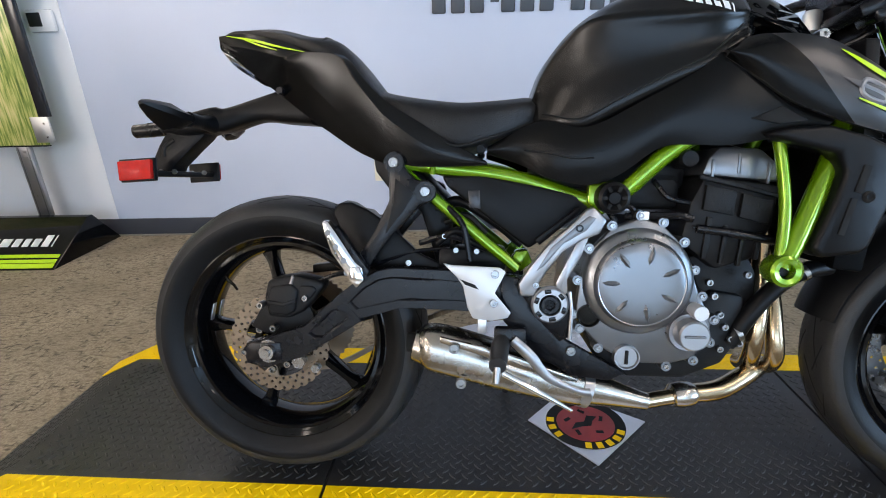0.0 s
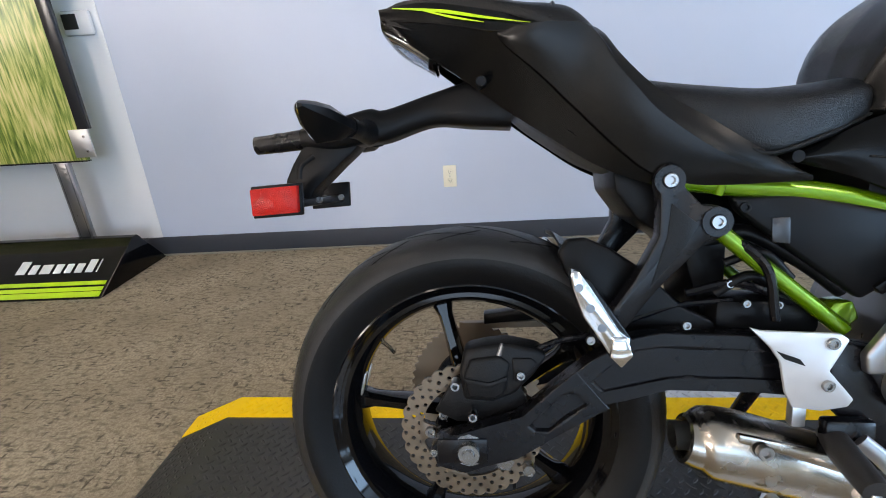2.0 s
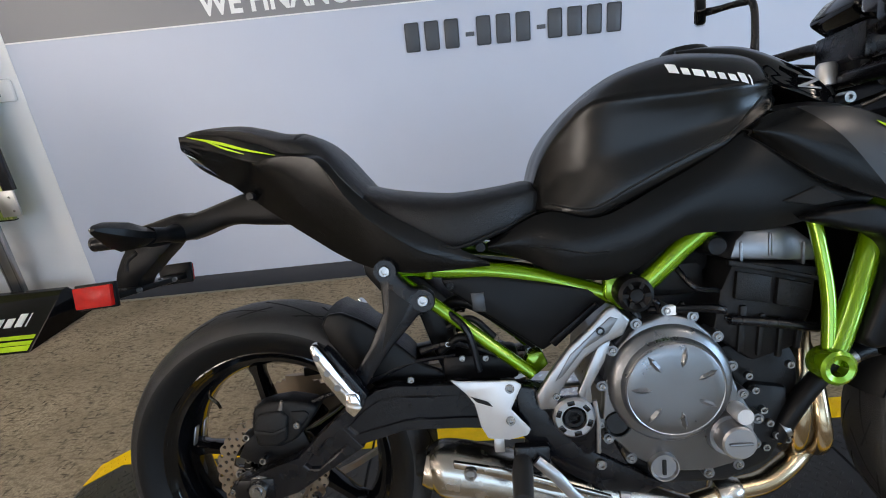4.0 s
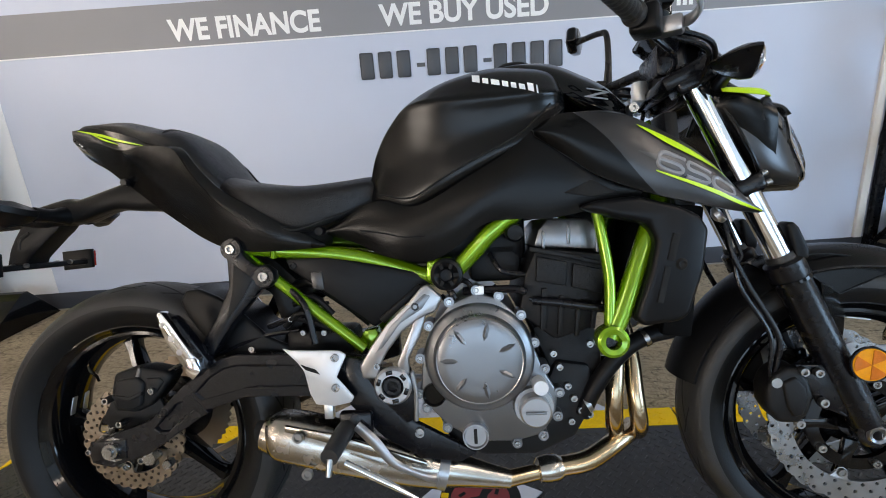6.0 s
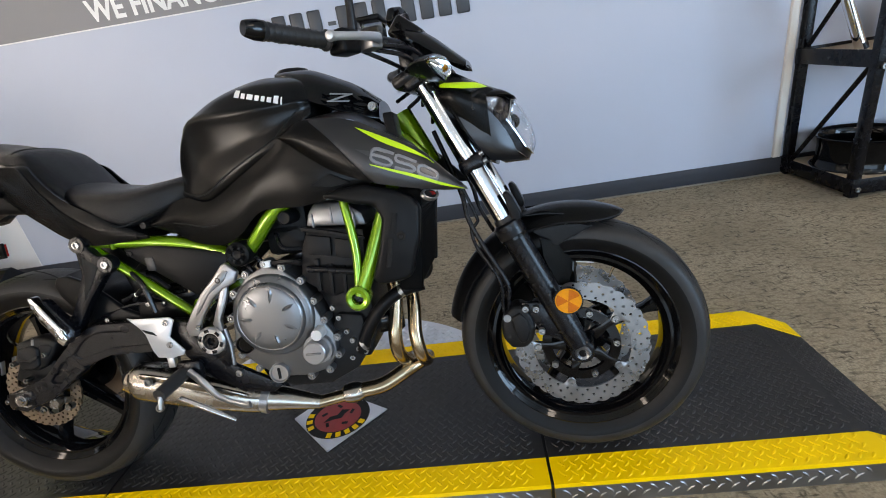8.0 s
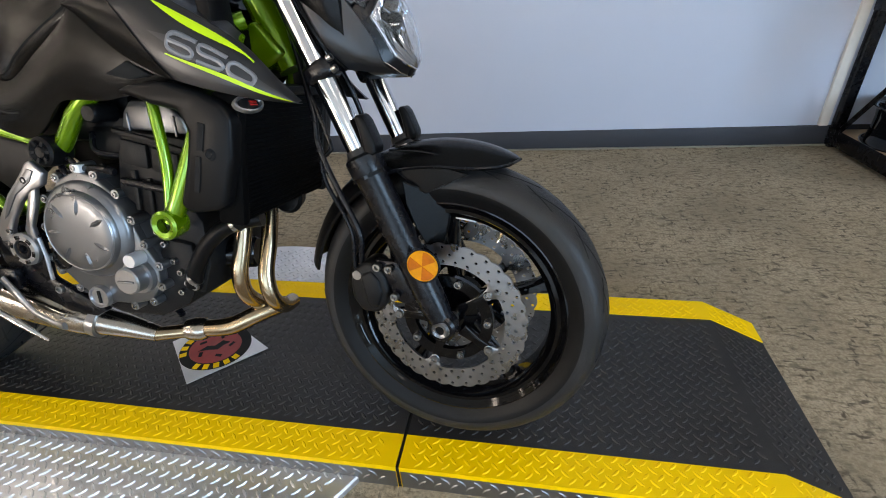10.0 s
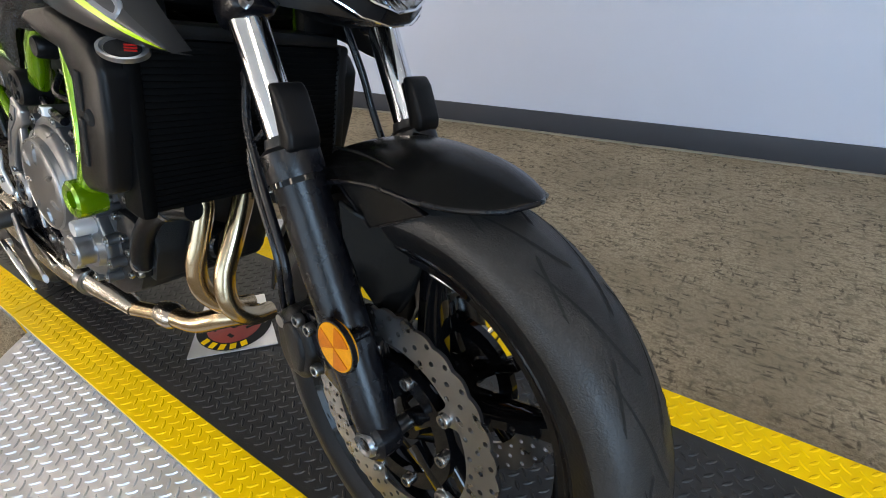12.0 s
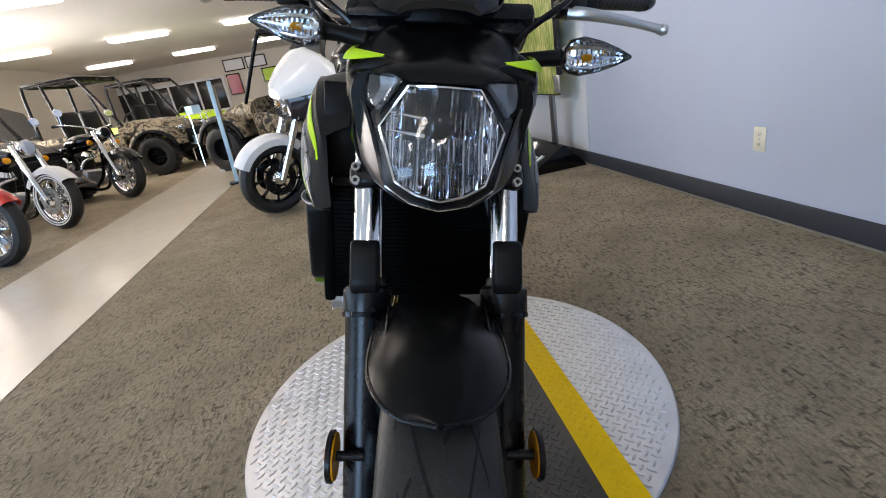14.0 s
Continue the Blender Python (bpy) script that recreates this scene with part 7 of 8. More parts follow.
hb = bpart("handlebar", tube([(0.897, -0.372, 0.995), (0.960, -0.27, 0.985), (1.02, -0.19, 0.985), (1.060, -0.11, 0.985), (1.072, -0.05, 0.975), (1.072, 0.05, 0.975), (1.060, 0.11, 0.985), (1.02, 0.19, 0.985), (0.960, 0.27, 0.985), (0.897, 0.372, 0.995)], 0.0115, 16, 60), M["satin"], bike, "black tapered handlebar")
bpart("triple_clamp", move(box(-0.05, 0.045, -0.13, 0.13, -0.014, 0.014, 0.01), pose(1.085, 0, 0.925, 0, -25, 0)), M["satin"], hb)
bpart("bar_clamp", box(1.045, 1.100, -0.07, 0.07, 0.935, 0.995, 0.008), M["satin"], hb)
for s in (-1, 1):
    grip = bmesh.new()
    a, b = Vector((0.968, s * 0.255, 0.985)), Vector((0.902, s * 0.363, 0.994))
    rr = [0.0146 + (0.0012 if k % 3 == 0 else 0) for k in range(31)]
    tube([a.lerp(b, k / 30) for k in range(31)], [0.019] * 2 + rr[2:29] + [0.0165] * 2, 20, bm=grip)
    g = bpart("grip", grip, M["rubber"], hb, "ribbed black rubber grip")
    bpart("bar_end", tube([b + (b - a).normalized() * q for q in (0, 0.012, 0.026, 0.030)], [0.0165, 0.0165, 0.0135, 0.0115], 20), M["gloss"], g)
    bpart("switch_block", move(box(-0.022, 0.022, -0.024, 0.024, -0.022, 0.022, 0.007, 3), pose(0.990, s * 0.228, 0.982, 0, 0, s * 22)), M["plastic"], hb)
    zl = 0.030 if s < 0 else 0.0
    lv = bpart("lever", tube([(1.048, s * 0.195, 0.953 + zl), (1.057, s * 0.225, 0.950 + zl), (1.050, s * 0.280, 0.944 + zl), (1.030, s * 0.335, 0.938 + zl), (1.022, s * 0.352, 0.936 + zl)], [0.010, 0.009, 0.0075, 0.0065, 0.007], 12, 24, flat=0.6), M["alu"], hb, "bare alloy hand lever")
    bpart("lever_ball", move(lathe([(0, -0.010), (0.007, -0.007), (0.0095, 0), (0.007, 0.007), (0, 0.010)], n=14), pose(1.019, s * 0.357, 0.936 + zl)), M["alu"], lv)
    bpart("lever_perch", move(box(-0.02, 0.028, -0.016, 0.016, -0.015, 0.012, 0.005), pose(1.024, s * 0.200, 0.962 + 0.6 * zl, 0, 0, s * 22)), M["engine_light"] if s < 0 else M["satin"], hb)
    bpart("mirror_stem", tube([(1.005, s * 0.215, 0.990), (1.010, s * 0.220, 1.05), (1.008, s * 0.225, 1.115), (0.995, s * 0.245, 1.128), (0.960, s * 0.300, 1.135), (0.945, s * 0.330, 1.140)], [0.011, 0.008, 0.0075, 0.0075, 0.0075, 0.010], 12, 40), M["satin"], hb, "black mirror stem")
    head = [(0.0, 0.030), (0.045, 0.040), (0.085, 0.028), (0.092, 0.000), (0.060, -0.030), (0.010, -0.036), (-0.020, -0.010)]
    mh = prof(head, -0.012, 0.012, 0.007, 3)
    bpart("mirror_head", move(mh, pose(0.935, s * 0.325, 1.150, 0, 0, s * 72 if s > 0 else -72)), M["gloss"], hb, "angular black mirror head")
    bpart("mirror_glass", move(prof([(x * 0.88 + 0.004, z * 0.85) for x, z in head], -0.0135 if s < 0 else 0.0115, -0.0115 if s < 0 else 0.0135, 0.0), pose(0.935, s * 0.325, 1.150, 0, 0, s * 72)), M["mirror"], hb)
rv = bpart("brake_reservoir", box(1.004, 1.046, -0.172, -0.122, 0.990, 1.028, 0.006), M["smoke"], hb, "smoked brake fluid reservoir")
bpart("reservoir_cap", box(1.001, 1.049, -0.175, -0.119, 1.026, 1.036, 0.004), M["plastic"], rv)
bpart("reservoir_fluid", box(1.009, 1.041, -0.167, -0.127, 0.994, 1.016, 0.003), M["decal_grey"], rv)
for pts in ([(1.03, -0.20, 0.978), (1.11, -0.16, 0.955), (1.12, -0.10, 0.90), (1.10, -0.06, 0.82)], [(1.03, -0.19, 0.97), (1.10, -0.17, 0.94), (1.09, -0.09, 0.885), (1.05, -0.06, 0.86)], [(1.03, 0.20, 0.978), (1.12, 0.17, 0.955), (1.13, 0.10, 0.90), (1.10, 0.06, 0.82)],
            [(1.00, -0.20, 0.975), (1.06, -0.13, 0.94), (1.06, 0.05, 0.93), (1.05, 0.08, 0.87)], [(0.99, 0.20, 0.972), (1.07, 0.15, 0.94), (1.05, 0.03, 0.91), (1.02, -0.04, 0.88)]):
    bpart("cable", tube(pts, 0.0045, 8, 26), M["satin"], hb)
bpart("key_lock", move(lathe([(0, 0.018), (0.012, 0.018), (0.016, 0.012), (0.016, -0.02)], n=20), pose(1.03, 0, 0.925) @ pose(0, 0, 0, 90, 0, 0)), M["alu"], hb)


# ---- display stand by the wall ----
stand = thing("display_stand", pose(-2.615, 0, 0), "black wedge display base carrying a large grass photo board", "display")
part("base", move(prof([(2.385, 0.0), (2.70, 0.195), (2.74, 0.195), (2.915, 0.0)], -0.90, 0.91, 0.004), pose(0, 0, 0, 0, 0, 90) @ Matrix.Diagonal((1, -1, 1, 1))), M["gloss"], stand)
slope = pose(0, 2.385, 0, math.degrees(math.atan2(0.195, 0.315)), 0, 0)
for k in range(3):
    part("green_stripe", move(box(-0.9, 0.895, 0.012 + 0.034 * k, 0.012 + 0.034 * k + (0.030 if k < 1 else 0.022), 0.002, 0.004), slope), M["lime_flat"], stand)
xs_ = 0.40
for w, h in ((0.060, 0.078), (0.05, 0.055), (0.066, 0.055), (0.05, 0.055), (0.046, 0.055), (0.05, 0.055), (0.05, 0.078), (0.018, 0.078)):
    part("mark_bar", move(box(xs_, xs_ + w - 0.012, 0.155, 0.155 + h, 0.002, 0.004, 0.0), slope), M["logo"], stand)
    xs_ += w + 0.006
grass = bpy.data.materials.new("grass_photo")
grass.use_nodes = True
_gn, _gl = grass.node_tree.nodes, grass.node_tree.links
_gt, _gm, _gf, _gb, _gr = _gn.new("ShaderNodeTexCoord"), _gn.new("ShaderNodeMapping"), _gn.new("ShaderNodeTexNoise"), _gn.new("ShaderNodeTexNoise"), _gn.new("ShaderNodeValToRGB")
_gm.inputs["Scale"].default_value, _gm.inputs["Rotation"].default_value = (95, 1, 9), (0, radians(14), 0)
_gf.inputs["Scale"].default_value, _gf.inputs["Detail"].default_value, _gb.inputs["Scale"].default_value = 1.0, 6, 3.2
_gx = _gn.new("ShaderNodeMath")
_gx.operation = "MULTIPLY_ADD"
_gx.inputs[1].default_value = 0.55
_gl.new(_gt.outputs["Object"], _gm.inputs["Vector"])
_gl.new(_gm.outputs[0], _gf.inputs["Vector"])
_gl.new(_gt.outputs["Object"], _gb.inputs["Vector"])
_gl.new(_gb.outputs["Fac"], _gx.inputs[0])
_gl.new(_gf.outputs["Fac"], _gx.inputs[2])
_gl.new(_gx.outputs[0], _gr.inputs[0])
_ge = _gr.color_ramp.elements
_ge[0].position, _ge[0].color, _ge[1].position, _ge[1].color = 0.52, (0.05, 0.09, 0.012, 1), 1.0, (0.72, 0.62, 0.30, 1)
for _q, _c in ((0.70, (0.20, 0.27, 0.045, 1)), (0.80, (0.42, 0.44, 0.12, 1)), (0.90, (0.60, 0.55, 0.20, 1))):
    _ge.new(_q).color = _c
_gl.new(_gr.outputs[0], _gn["Principled BSDF"].inputs["Base Color"])
_gn["Principled BSDF"].inputs["Roughness"].default_value = 0.3
brd = part("photo_board", box(-0.95, 0.745, 2.780, 2.800, 0.585, 2.3, 0.002), grass, stand, "photo print of green and straw-coloured grass")
part("board_edge", box(0.746, 0.800, 2.776, 2.804, 0.735, 2.3, 0.002), M["screen"], brd)
part("board_lip", box(-0.95, 0.745, 2.775, 2.805, 0.578, 0.584), M["screen"], brd)
for x in (-0.55, 0.60):
    lgp = part("leg", box(x - 0.040, x + 0.040, 2.775, 2.800, 0.165, 0.578, 0.004), M["engine_light"], stand, "aluminium leg profile")
    for dx in (-0.026, 0.026):
        part("leg_groove", box(x + dx - 0.002, x + dx + 0.002, 2.7735, 2.776, 0.17, 0.575), M["engine"], lgp)
part("bracket", box(0.70, 0.80, 2.770, 2.778, 0.60, 0.735, 0.001), M["alu"], stand)
for x, z in ((0.77, 0.70), (0.77, 0.63), (0.61, 0.55), (0.61, 0.52)):
    part("rivet", bolt_head(x, 2.771, z, 0.007, 0.003), M["bolt"], stand)

# ---- steel shelf with wheels ----
shelf = thing("steel_shelf", pose(3.19, 2.39, 0), "black steel shelf rack with diagonal braces", "shelf")
X1, Y1, ZT = 1.35, 0.50, 2.2
for x in (0.0, X1):
    for y in (0.0, Y1):
        part("post", box(x, x + 0.045, y, y + 0.045, 0.0, ZT, 0.003), M["satin"], shelf)
for z, m_ in ((0.07, "wood"), (0.70, "wood"), (1.35, "wood"), (2.0, "wood")):
    part("shelf_board", box(0.005, X1 + 0.04, 0.01, Y1 + 0.035, z, z + 0.014, 0.001), M[m_], shelf, "plywood shelf board")
    for y in (-0.004, Y1 + 0.046):
        part("rail", box(0, X1 + 0.045, y, y + 0.004, z - 0.05, z + 0.03, 0.001), M["satin"], shelf)
    for x in (-0.004, X1 + 0.046):
        part("rail", box(x, x + 0.004, 0, Y1 + 0.045, z - 0.05, z + 0.03, 0.001), M["satin"], shelf)
for z0, z1 in ((0.09, 0.66), (0.74, 1.31), (1.40, 1.95)):
    part("brace", tube([(0.02, Y1 - 0.01, z0), (0.02, 0.05, z1)], 0.016, 4), M["satin"], shelf)
    part("brace", tube([(X1 + 0.02, Y1, z0), (X1 + 0.02, 0.05, z1)], 0.016, 4), M["satin"], shelf)
for z in (0.045, 0.655, 1.305):
    part("bolt", bolt_head(0.03, -0.006, z, 0.014, 0.008), M["bolt"], shelf)


def spare_wheel(m, label):
    w = thing("spare_wheel", m, label, "wheel", "spare wheels on the shelf")
    r = part("rim", move(lathe(rim_profile(0.11), n=48, closed=True), pose(0, 0, 0, 90, 0, 0)), M["gloss"], w)
    for k in range(10):
        part("spoke", move(spoke(36 * k, 0.03, 0.2, 0.008, 0.005, 0.012, 0.008, -0.06), pose(0, 0, 0, 90, 0, 0)), M["gloss"], w)
    part("hub", move(lathe([(0, -0.07), (0.03, -0.07), (0.04, -0.05), (0.04, 0.05), (0, 0.05)], n=24), pose(0, 0, 0, 90, 0, 0)), M["gloss"], w)
    part("bright_lip", move(lathe([(0.222, -0.089), (0.227, -0.091), (0.227, -0.086), (0.222, -0.086)], n=48, closed=True), pose(0, 0, 0, 90, 0, 0)), M["chrome"], w)
    return w


spare_wheel(pose(3.43, 2.66, 0.084 + 0.0925), "gloss black multi-spoke spare wheel lying on plywood")
spare_wheel(pose(3.98, 2.66, 0.084 + 0.0925), "gloss black multi-spoke spare wheel lying on plywood")
pipe = thing("exhaust_pipe", pose(3.245, 2.62, 0.714), "short chrome exhaust pipe leaning on the shelf", "exhaust")
part("pipe", tube([(0.05, 0, 0.0), (-0.05, 0.02, 0.24), (-0.10, 0.03, 0.42)], [0.026, 0.024, 0.022], 20), M["chrome"], pipe)
part("foot", tube([(0.055, 0, 0.0), (0.042, 0.003, 0.03)], 0.028, 20), M["satin"], pipe)
carton = thing("cardboard_box", pose(3.61, 2.70, 0.714), "small brown cardboard box on the shelf", "box")
part("carton", box(-0.11, 0.11, -0.09, 0.09, 0.0, 0.24, 0.003), M["card"], carton)
part("tape", box(-0.02, 0.02, -0.091, 0.091, 0.05, 0.2415), M["cream"], carton)


# ---- cruisers across the showroom ----
def cruiser(m, label, paint, fender_paint, whitewall, kind, steer=0):
    """A big twin cruiser, x forward from the rear axle at 0; wheelbase 1.62."""
    c = thing("cruiser_motorcycle", m, label, "motorcycle", "cruisers on the showroom floor")
    WB, RF, RR = 1.62, 0.325, 0.315

    def ring(cx, r, w):
        t = part("tyre", move(lathe([(r * 0.70, w * 0.7), (r * 0.80, w), (r * 0.92, w * 0.85), (r, w * 0.25), (r, -w * 0.25), (r * 0.92, -w * 0.85), (r * 0.80, -w), (r * 0.70, -w * 0.7)], n=56, closed=True), Matrix.Translation((cx, 0, r))), M["rubber"], c)
        if whitewall:
            for s in (-1, 1):
                part("white_band", move(lathe([(r * 0.74, s * w * 0.93), (r * 0.86, s * w * 1.01), (r * 0.86, s * w * 0.9), (r * 0.74, s * w * 0.8)], n=56, closed=True), Matrix.Translation((cx, 0, r))), M["white_paint"], t)
        rm = part("rim", move(lathe([(r * 0.72, w * 0.75), (r * 0.66, w * 0.6), (r * 0.63, 0), (r * 0.66, -w * 0.6), (r * 0.72, -w * 0.75), (r * 0.70, 0)], n=48, closed=True), Matrix.Translation((cx, 0, r))), M["chrome"] if kind != "tour" else M["gloss"], c)
        for k in range(9):
            part("spoke", move(spoke(40 * k, 0.03, r * 0.66, 0.012, 0.009, 0.018, 0.012), Matrix.Translation((cx, 0, r))), M["chrome"] if kind != "tour" else M["satin"], rm)
        part("hub", move(lathe([(0, -0.07), (0.05, -0.07), (0.06, -0.03), (0.06, 0.03), (0.05, 0.07), (0, 0.07)], n=24), Matrix.Translation((cx, 0, r))), M["chrome"], rm)
        for s in (-1, 1):
            part("brake_disc", move(lathe([(0.08, s * 0.075), (0.145, s * 0.075), (0.145, s * 0.080), (0.08, s * 0.080)], n=40, closed=True), Matrix.Translation((cx, 0, r))), M["rotor"] if kind != "tour" else M["satin"], rm)

    def fender(cx, r, w, a0, a1, mt):
        rows = []
        for k in range(25):
            a = radians(a0 + (a1 - a0) * k / 24)
            prof_ = [(-w, r - 0.06), (-w * 0.95, r - 0.01), (-w * 0.5, r + 0.014), (0, r + 0.018), (w * 0.5, r + 0.014), (w * 0.95, r - 0.01), (w, r - 0.06)]
            rows.append([(cx + q * math.cos(a), y, r_ + q * math.sin(a)) for y, q in prof_ for r_ in (RF,)] + [(cx + (q - 0.006) * math.cos(a), y * 0.95, RF + (q - 0.006) * math.sin(a)) for y, q in prof_[::-1]])
        part("fender", skin(rows), mt, c)
    ring(WB, RF, 0.065)
    fender(WB, RF + 0.03, 0.09, 30 if kind == "tour" else 35, 135 if kind == "tour" else 150, fender_paint)
    front = list(c.children)
    ring(0, RR, 0.085)
    fender(0, RR + 0.03, 0.11, 20, 190, paint)
    for s in (-1, 1):
        part("fork", tube([(WB, s * 0.105, RF), (WB - 0.20, s * 0.105, 0.72), (WB - 0.30, s * 0.105, 0.95)], [0.030, 0.030, 0.024], 18), M["chrome"], c)
        part("exhaust", tube([(0.85, -0.16, 0.30 + 0.05 * s), (0.5, -0.19, 0.26 + 0.05 * s), (-0.2, -0.21, 0.27 + 0.05 * s)], [0.024, 0.034, 0.042], 18), M["chrome"], c)
        part("floorboard", box(0.78, 1.05, s * 0.22 - 0.05, s * 0.22 + 0.05, 0.27, 0.29, 0.006), M["satin"], c)
        part("crash_bar", tube([(1.18, s * 0.06, 0.62), (1.20, s * 0.26, 0.55), (1.14, s * 0.28, 0.36), (1.05, s * 0.08, 0.26)], 0.016, 12, 20), M["chrome"], c)
        part("cylinder", tube([(0.72 + 0.10 * s, 0, 0.42), (0.72 + 0.20 * s, 0, 0.66)], [0.085, 0.080], 10), M["cast_black"], c)
        part("rocker_cover", tube([(0.72 + 0.20 * s, 0, 0.66), (0.72 + 0.22 * s, 0, 0.71)], [0.085, 0.06], 16), M["chrome"], c)
    part("engine_case", box(0.50, 0.98, -0.15, 0.15, 0.22, 0.46, 0.05, 3), M["engine_light"], c)
    part("air_cleaner", lathe([(0, -0.24), (0.08, -0.235), (0.10, -0.21), (0.10, -0.14)], (0.72, 0, 0.56), 32), M["chrome"] if kind != "tour" else M["engine"], c)
    part("side_cover", body([(0.30, 0, 0.50, 0.10, 0.10), (0.36, 0, 0.52, 0.17, 0.15), (0.52, 0, 0.54, 0.17, 0.14), (0.60, 0, 0.56, 0.10, 0.10)], 14, 20, 3.0), M["gloss"], c)
    part("lower_frame", tube([(0.1, 0.12, 0.30), (0.5, 0.13, 0.18), (1.0, 0.12, 0.18), (1.2, 0.08, 0.5)], 0.022, 12, 24), M["gloss"], c)
    part("primary_cover", body([(0.42, 0.17, 0.32, 0.02, 0.06), (0.50, 0.18, 0.33, 0.05, 0.10), (0.85, 0.18, 0.33, 0.05, 0.11), (0.96, 0.17, 0.33, 0.02, 0.07)], 16, 20, 3.0), M["chrome"], c)
    part("fuel_tank", body([(0.52, 0, 0.80, 0.05, 0.05), (0.62, 0, 0.81, 0.11, 0.09), (0.80, 0, 0.83, 0.15, 0.11), (1.0, 0, 0.85, 0.14, 0.10), (1.13, 0, 0.86, 0.05, 0.04)], 24, 28, 2.3), paint, c)
    part("seat", body([(-0.25, 0, 0.78, 0.06, 0.05), (-0.10, 0, 0.79, 0.13, 0.06), (0.15, 0, 0.72, 0.17, 0.06), (0.42, 0, 0.70, 0.15, 0.05), (0.58, 0, 0.74, 0.08, 0.04)], 24, 24, 2.4), M["seat"], c)
    part("frame_rail", tube([(0.95, 0, 0.20), (1.16, 0, 0.40), (1.22, 0, 0.85), (0.9, 0, 0.76), (0.2, 0, 0.62), (0.1, 0, 0.34)], 0.022, 12, 40), M["gloss"], c)
    part("handlebar", tube([(1.00, -0.40, 1.05), (1.08, -0.34, 1.06), (1.22, -0.16, 1.02), (1.26, 0, 0.98), (1.22, 0.16, 1.02), (1.08, 0.34, 1.06), (1.00, 0.40, 1.05)], 0.013, 12, 40), M["chrome"], c)
    for s in (-1, 1):
        part("grip", tube([(1.0, s * 0.40, 1.05), (1.06, s * 0.35, 1.06)], 0.02, 12), M["rubber"], c)
        part("signal", move(lathe([(0, -0.03), (0.03, -0.02), (0.035, 0.01), (0, 0.02)], n=16), pose(1.33, s * 0.19, 0.80, 0, 0, 90)), M["amber"], c)
        if kind == "tour":
            continue
        part("mirror", move(lathe([(0, -0.012), (0.05, -0.010), (0.055, 0), (0.05, 0.01), (0, 0.012)], n=20), pose(1.10, s * 0.34, 1.22, 0, 0, 70)), M["chrome"], c)
        part("mirror_stem", tube([(1.10, s * 0.33, 1.06), (1.10, s * 0.34, 1.19)], 0.006, 8), M["chrome"], c)
    if kind == "tour":
        fairing = part("fairing", ribs([(1.02, [(0, 1.10), (0.22, 1.10), (0.35, 1.05), (0.37, 0.94), (0.31, 0.79), (0, 0.76)]), (1.18, [(0, 1.15), (0.22, 1.12), (0.355, 1.04), (0.37, 0.92), (0.28, 0.755), (0, 0.71)]), (1.33, [(0, 1.12), (0.18, 1.09), (0.29, 1.01), (0.29, 0.90), (0.19, 0.765), (0, 0.715)]), (1.43, [(0, 1.03), (0.10, 1.01), (0.15, 0.96), (0.15, 0.89), (0.10, 0.80), (0, 0.775)])], 24), M["navy"], c, "navy batwing fairing with a white upper shell")
        shell = ribs([(0.99, [(0, 1.17), (0.25, 1.13), (0.385, 1.085), (0.395, 1.070), (0.365, 1.055), (0, 1.05)]), (1.14, [(0, 1.29), (0.22, 1.24), (0.360, 1.125), (0.382, 1.075), (0.362, 1.045), (0, 1.05)]), (1.30, [(0, 1.21), (0.18, 1.165), (0.30, 1.07), (0.317, 1.015), (0.285, 0.990), (0, 1.0)]), (1.42, [(0, 1.10), (0.12, 1.075), (0.18, 1.02), (0.182, 0.972), (0.145, 0.950), (0, 0.95)]), (1.48, [(0, 1.015), (0.06, 1.005), (0.09, 0.980), (0.09, 0.955), (0.06, 0.942), (0, 0.94)])], 24)
        part("white_shell", move(shell, Matrix.Translation((0, 0, 0.02))), M["white_paint"], fairing, "white upper fairing shell")
        part("windscreen", move(prof([(-0.27, 0), (-0.22, 0.15), (-0.12, 0.20), (0.12, 0.20), (0.22, 0.15), (0.27, 0)], -0.003, 0.003, 0.0), pose(1.12, 0, 1.27, -32, 0, 90)), M["smoke"], fairing)
        for y, r in ((0, 0.072), (-0.14, 0.042), (0.14, 0.042)):
            part("headlamp", move(lathe([(0, -0.03), (r * 0.8, -0.03), (r, -0.01), (r, 0.06)], n=24), pose(1.42 - abs(y) * 0.4, y, 0.885 - abs(y) * 0.4, 0, 0, 90)), M["chrome"], fairing)
        for s in (-1, 1):
            part("tank_flash", body([(0.66, s * 0.13, 0.80, 0.006, 0.012), (0.80, s * 0.150, 0.82, 0.008, 0.034), (1.00, s * 0.146, 0.835, 0.008, 0.032), (1.06, s * 0.12, 0.84, 0.006, 0.01)], 14, 16), M["white_paint"], c)
    else:
        hl = part("headlamp", move(lathe([(0, -0.02), (0.07, -0.02), (0.085, -0.005), (0.08, 0.05), (0.03, 0.12), (0, 0.13)], n=28), pose(1.40, 0, 0.92, 0, 0, 90)), M["chrome"], c)
        part("lens", move(lathe([(0, -0.024), (0.068, -0.022), (0.068, -0.018)], n=24), pose(1.40, 0, 0.92, 0, 0, 90)), M["mirror"], hl)
    if kind == "screen":
        part("windscreen", move(prof([(-0.24, 0), (-0.22, 0.34), (0, 0.42), (0.22, 0.34), (0.24, 0)], -0.003, 0.003, 0.0), pose(1.32, 0, 1.00, -25, 0, 90)), M["smoke"], c)
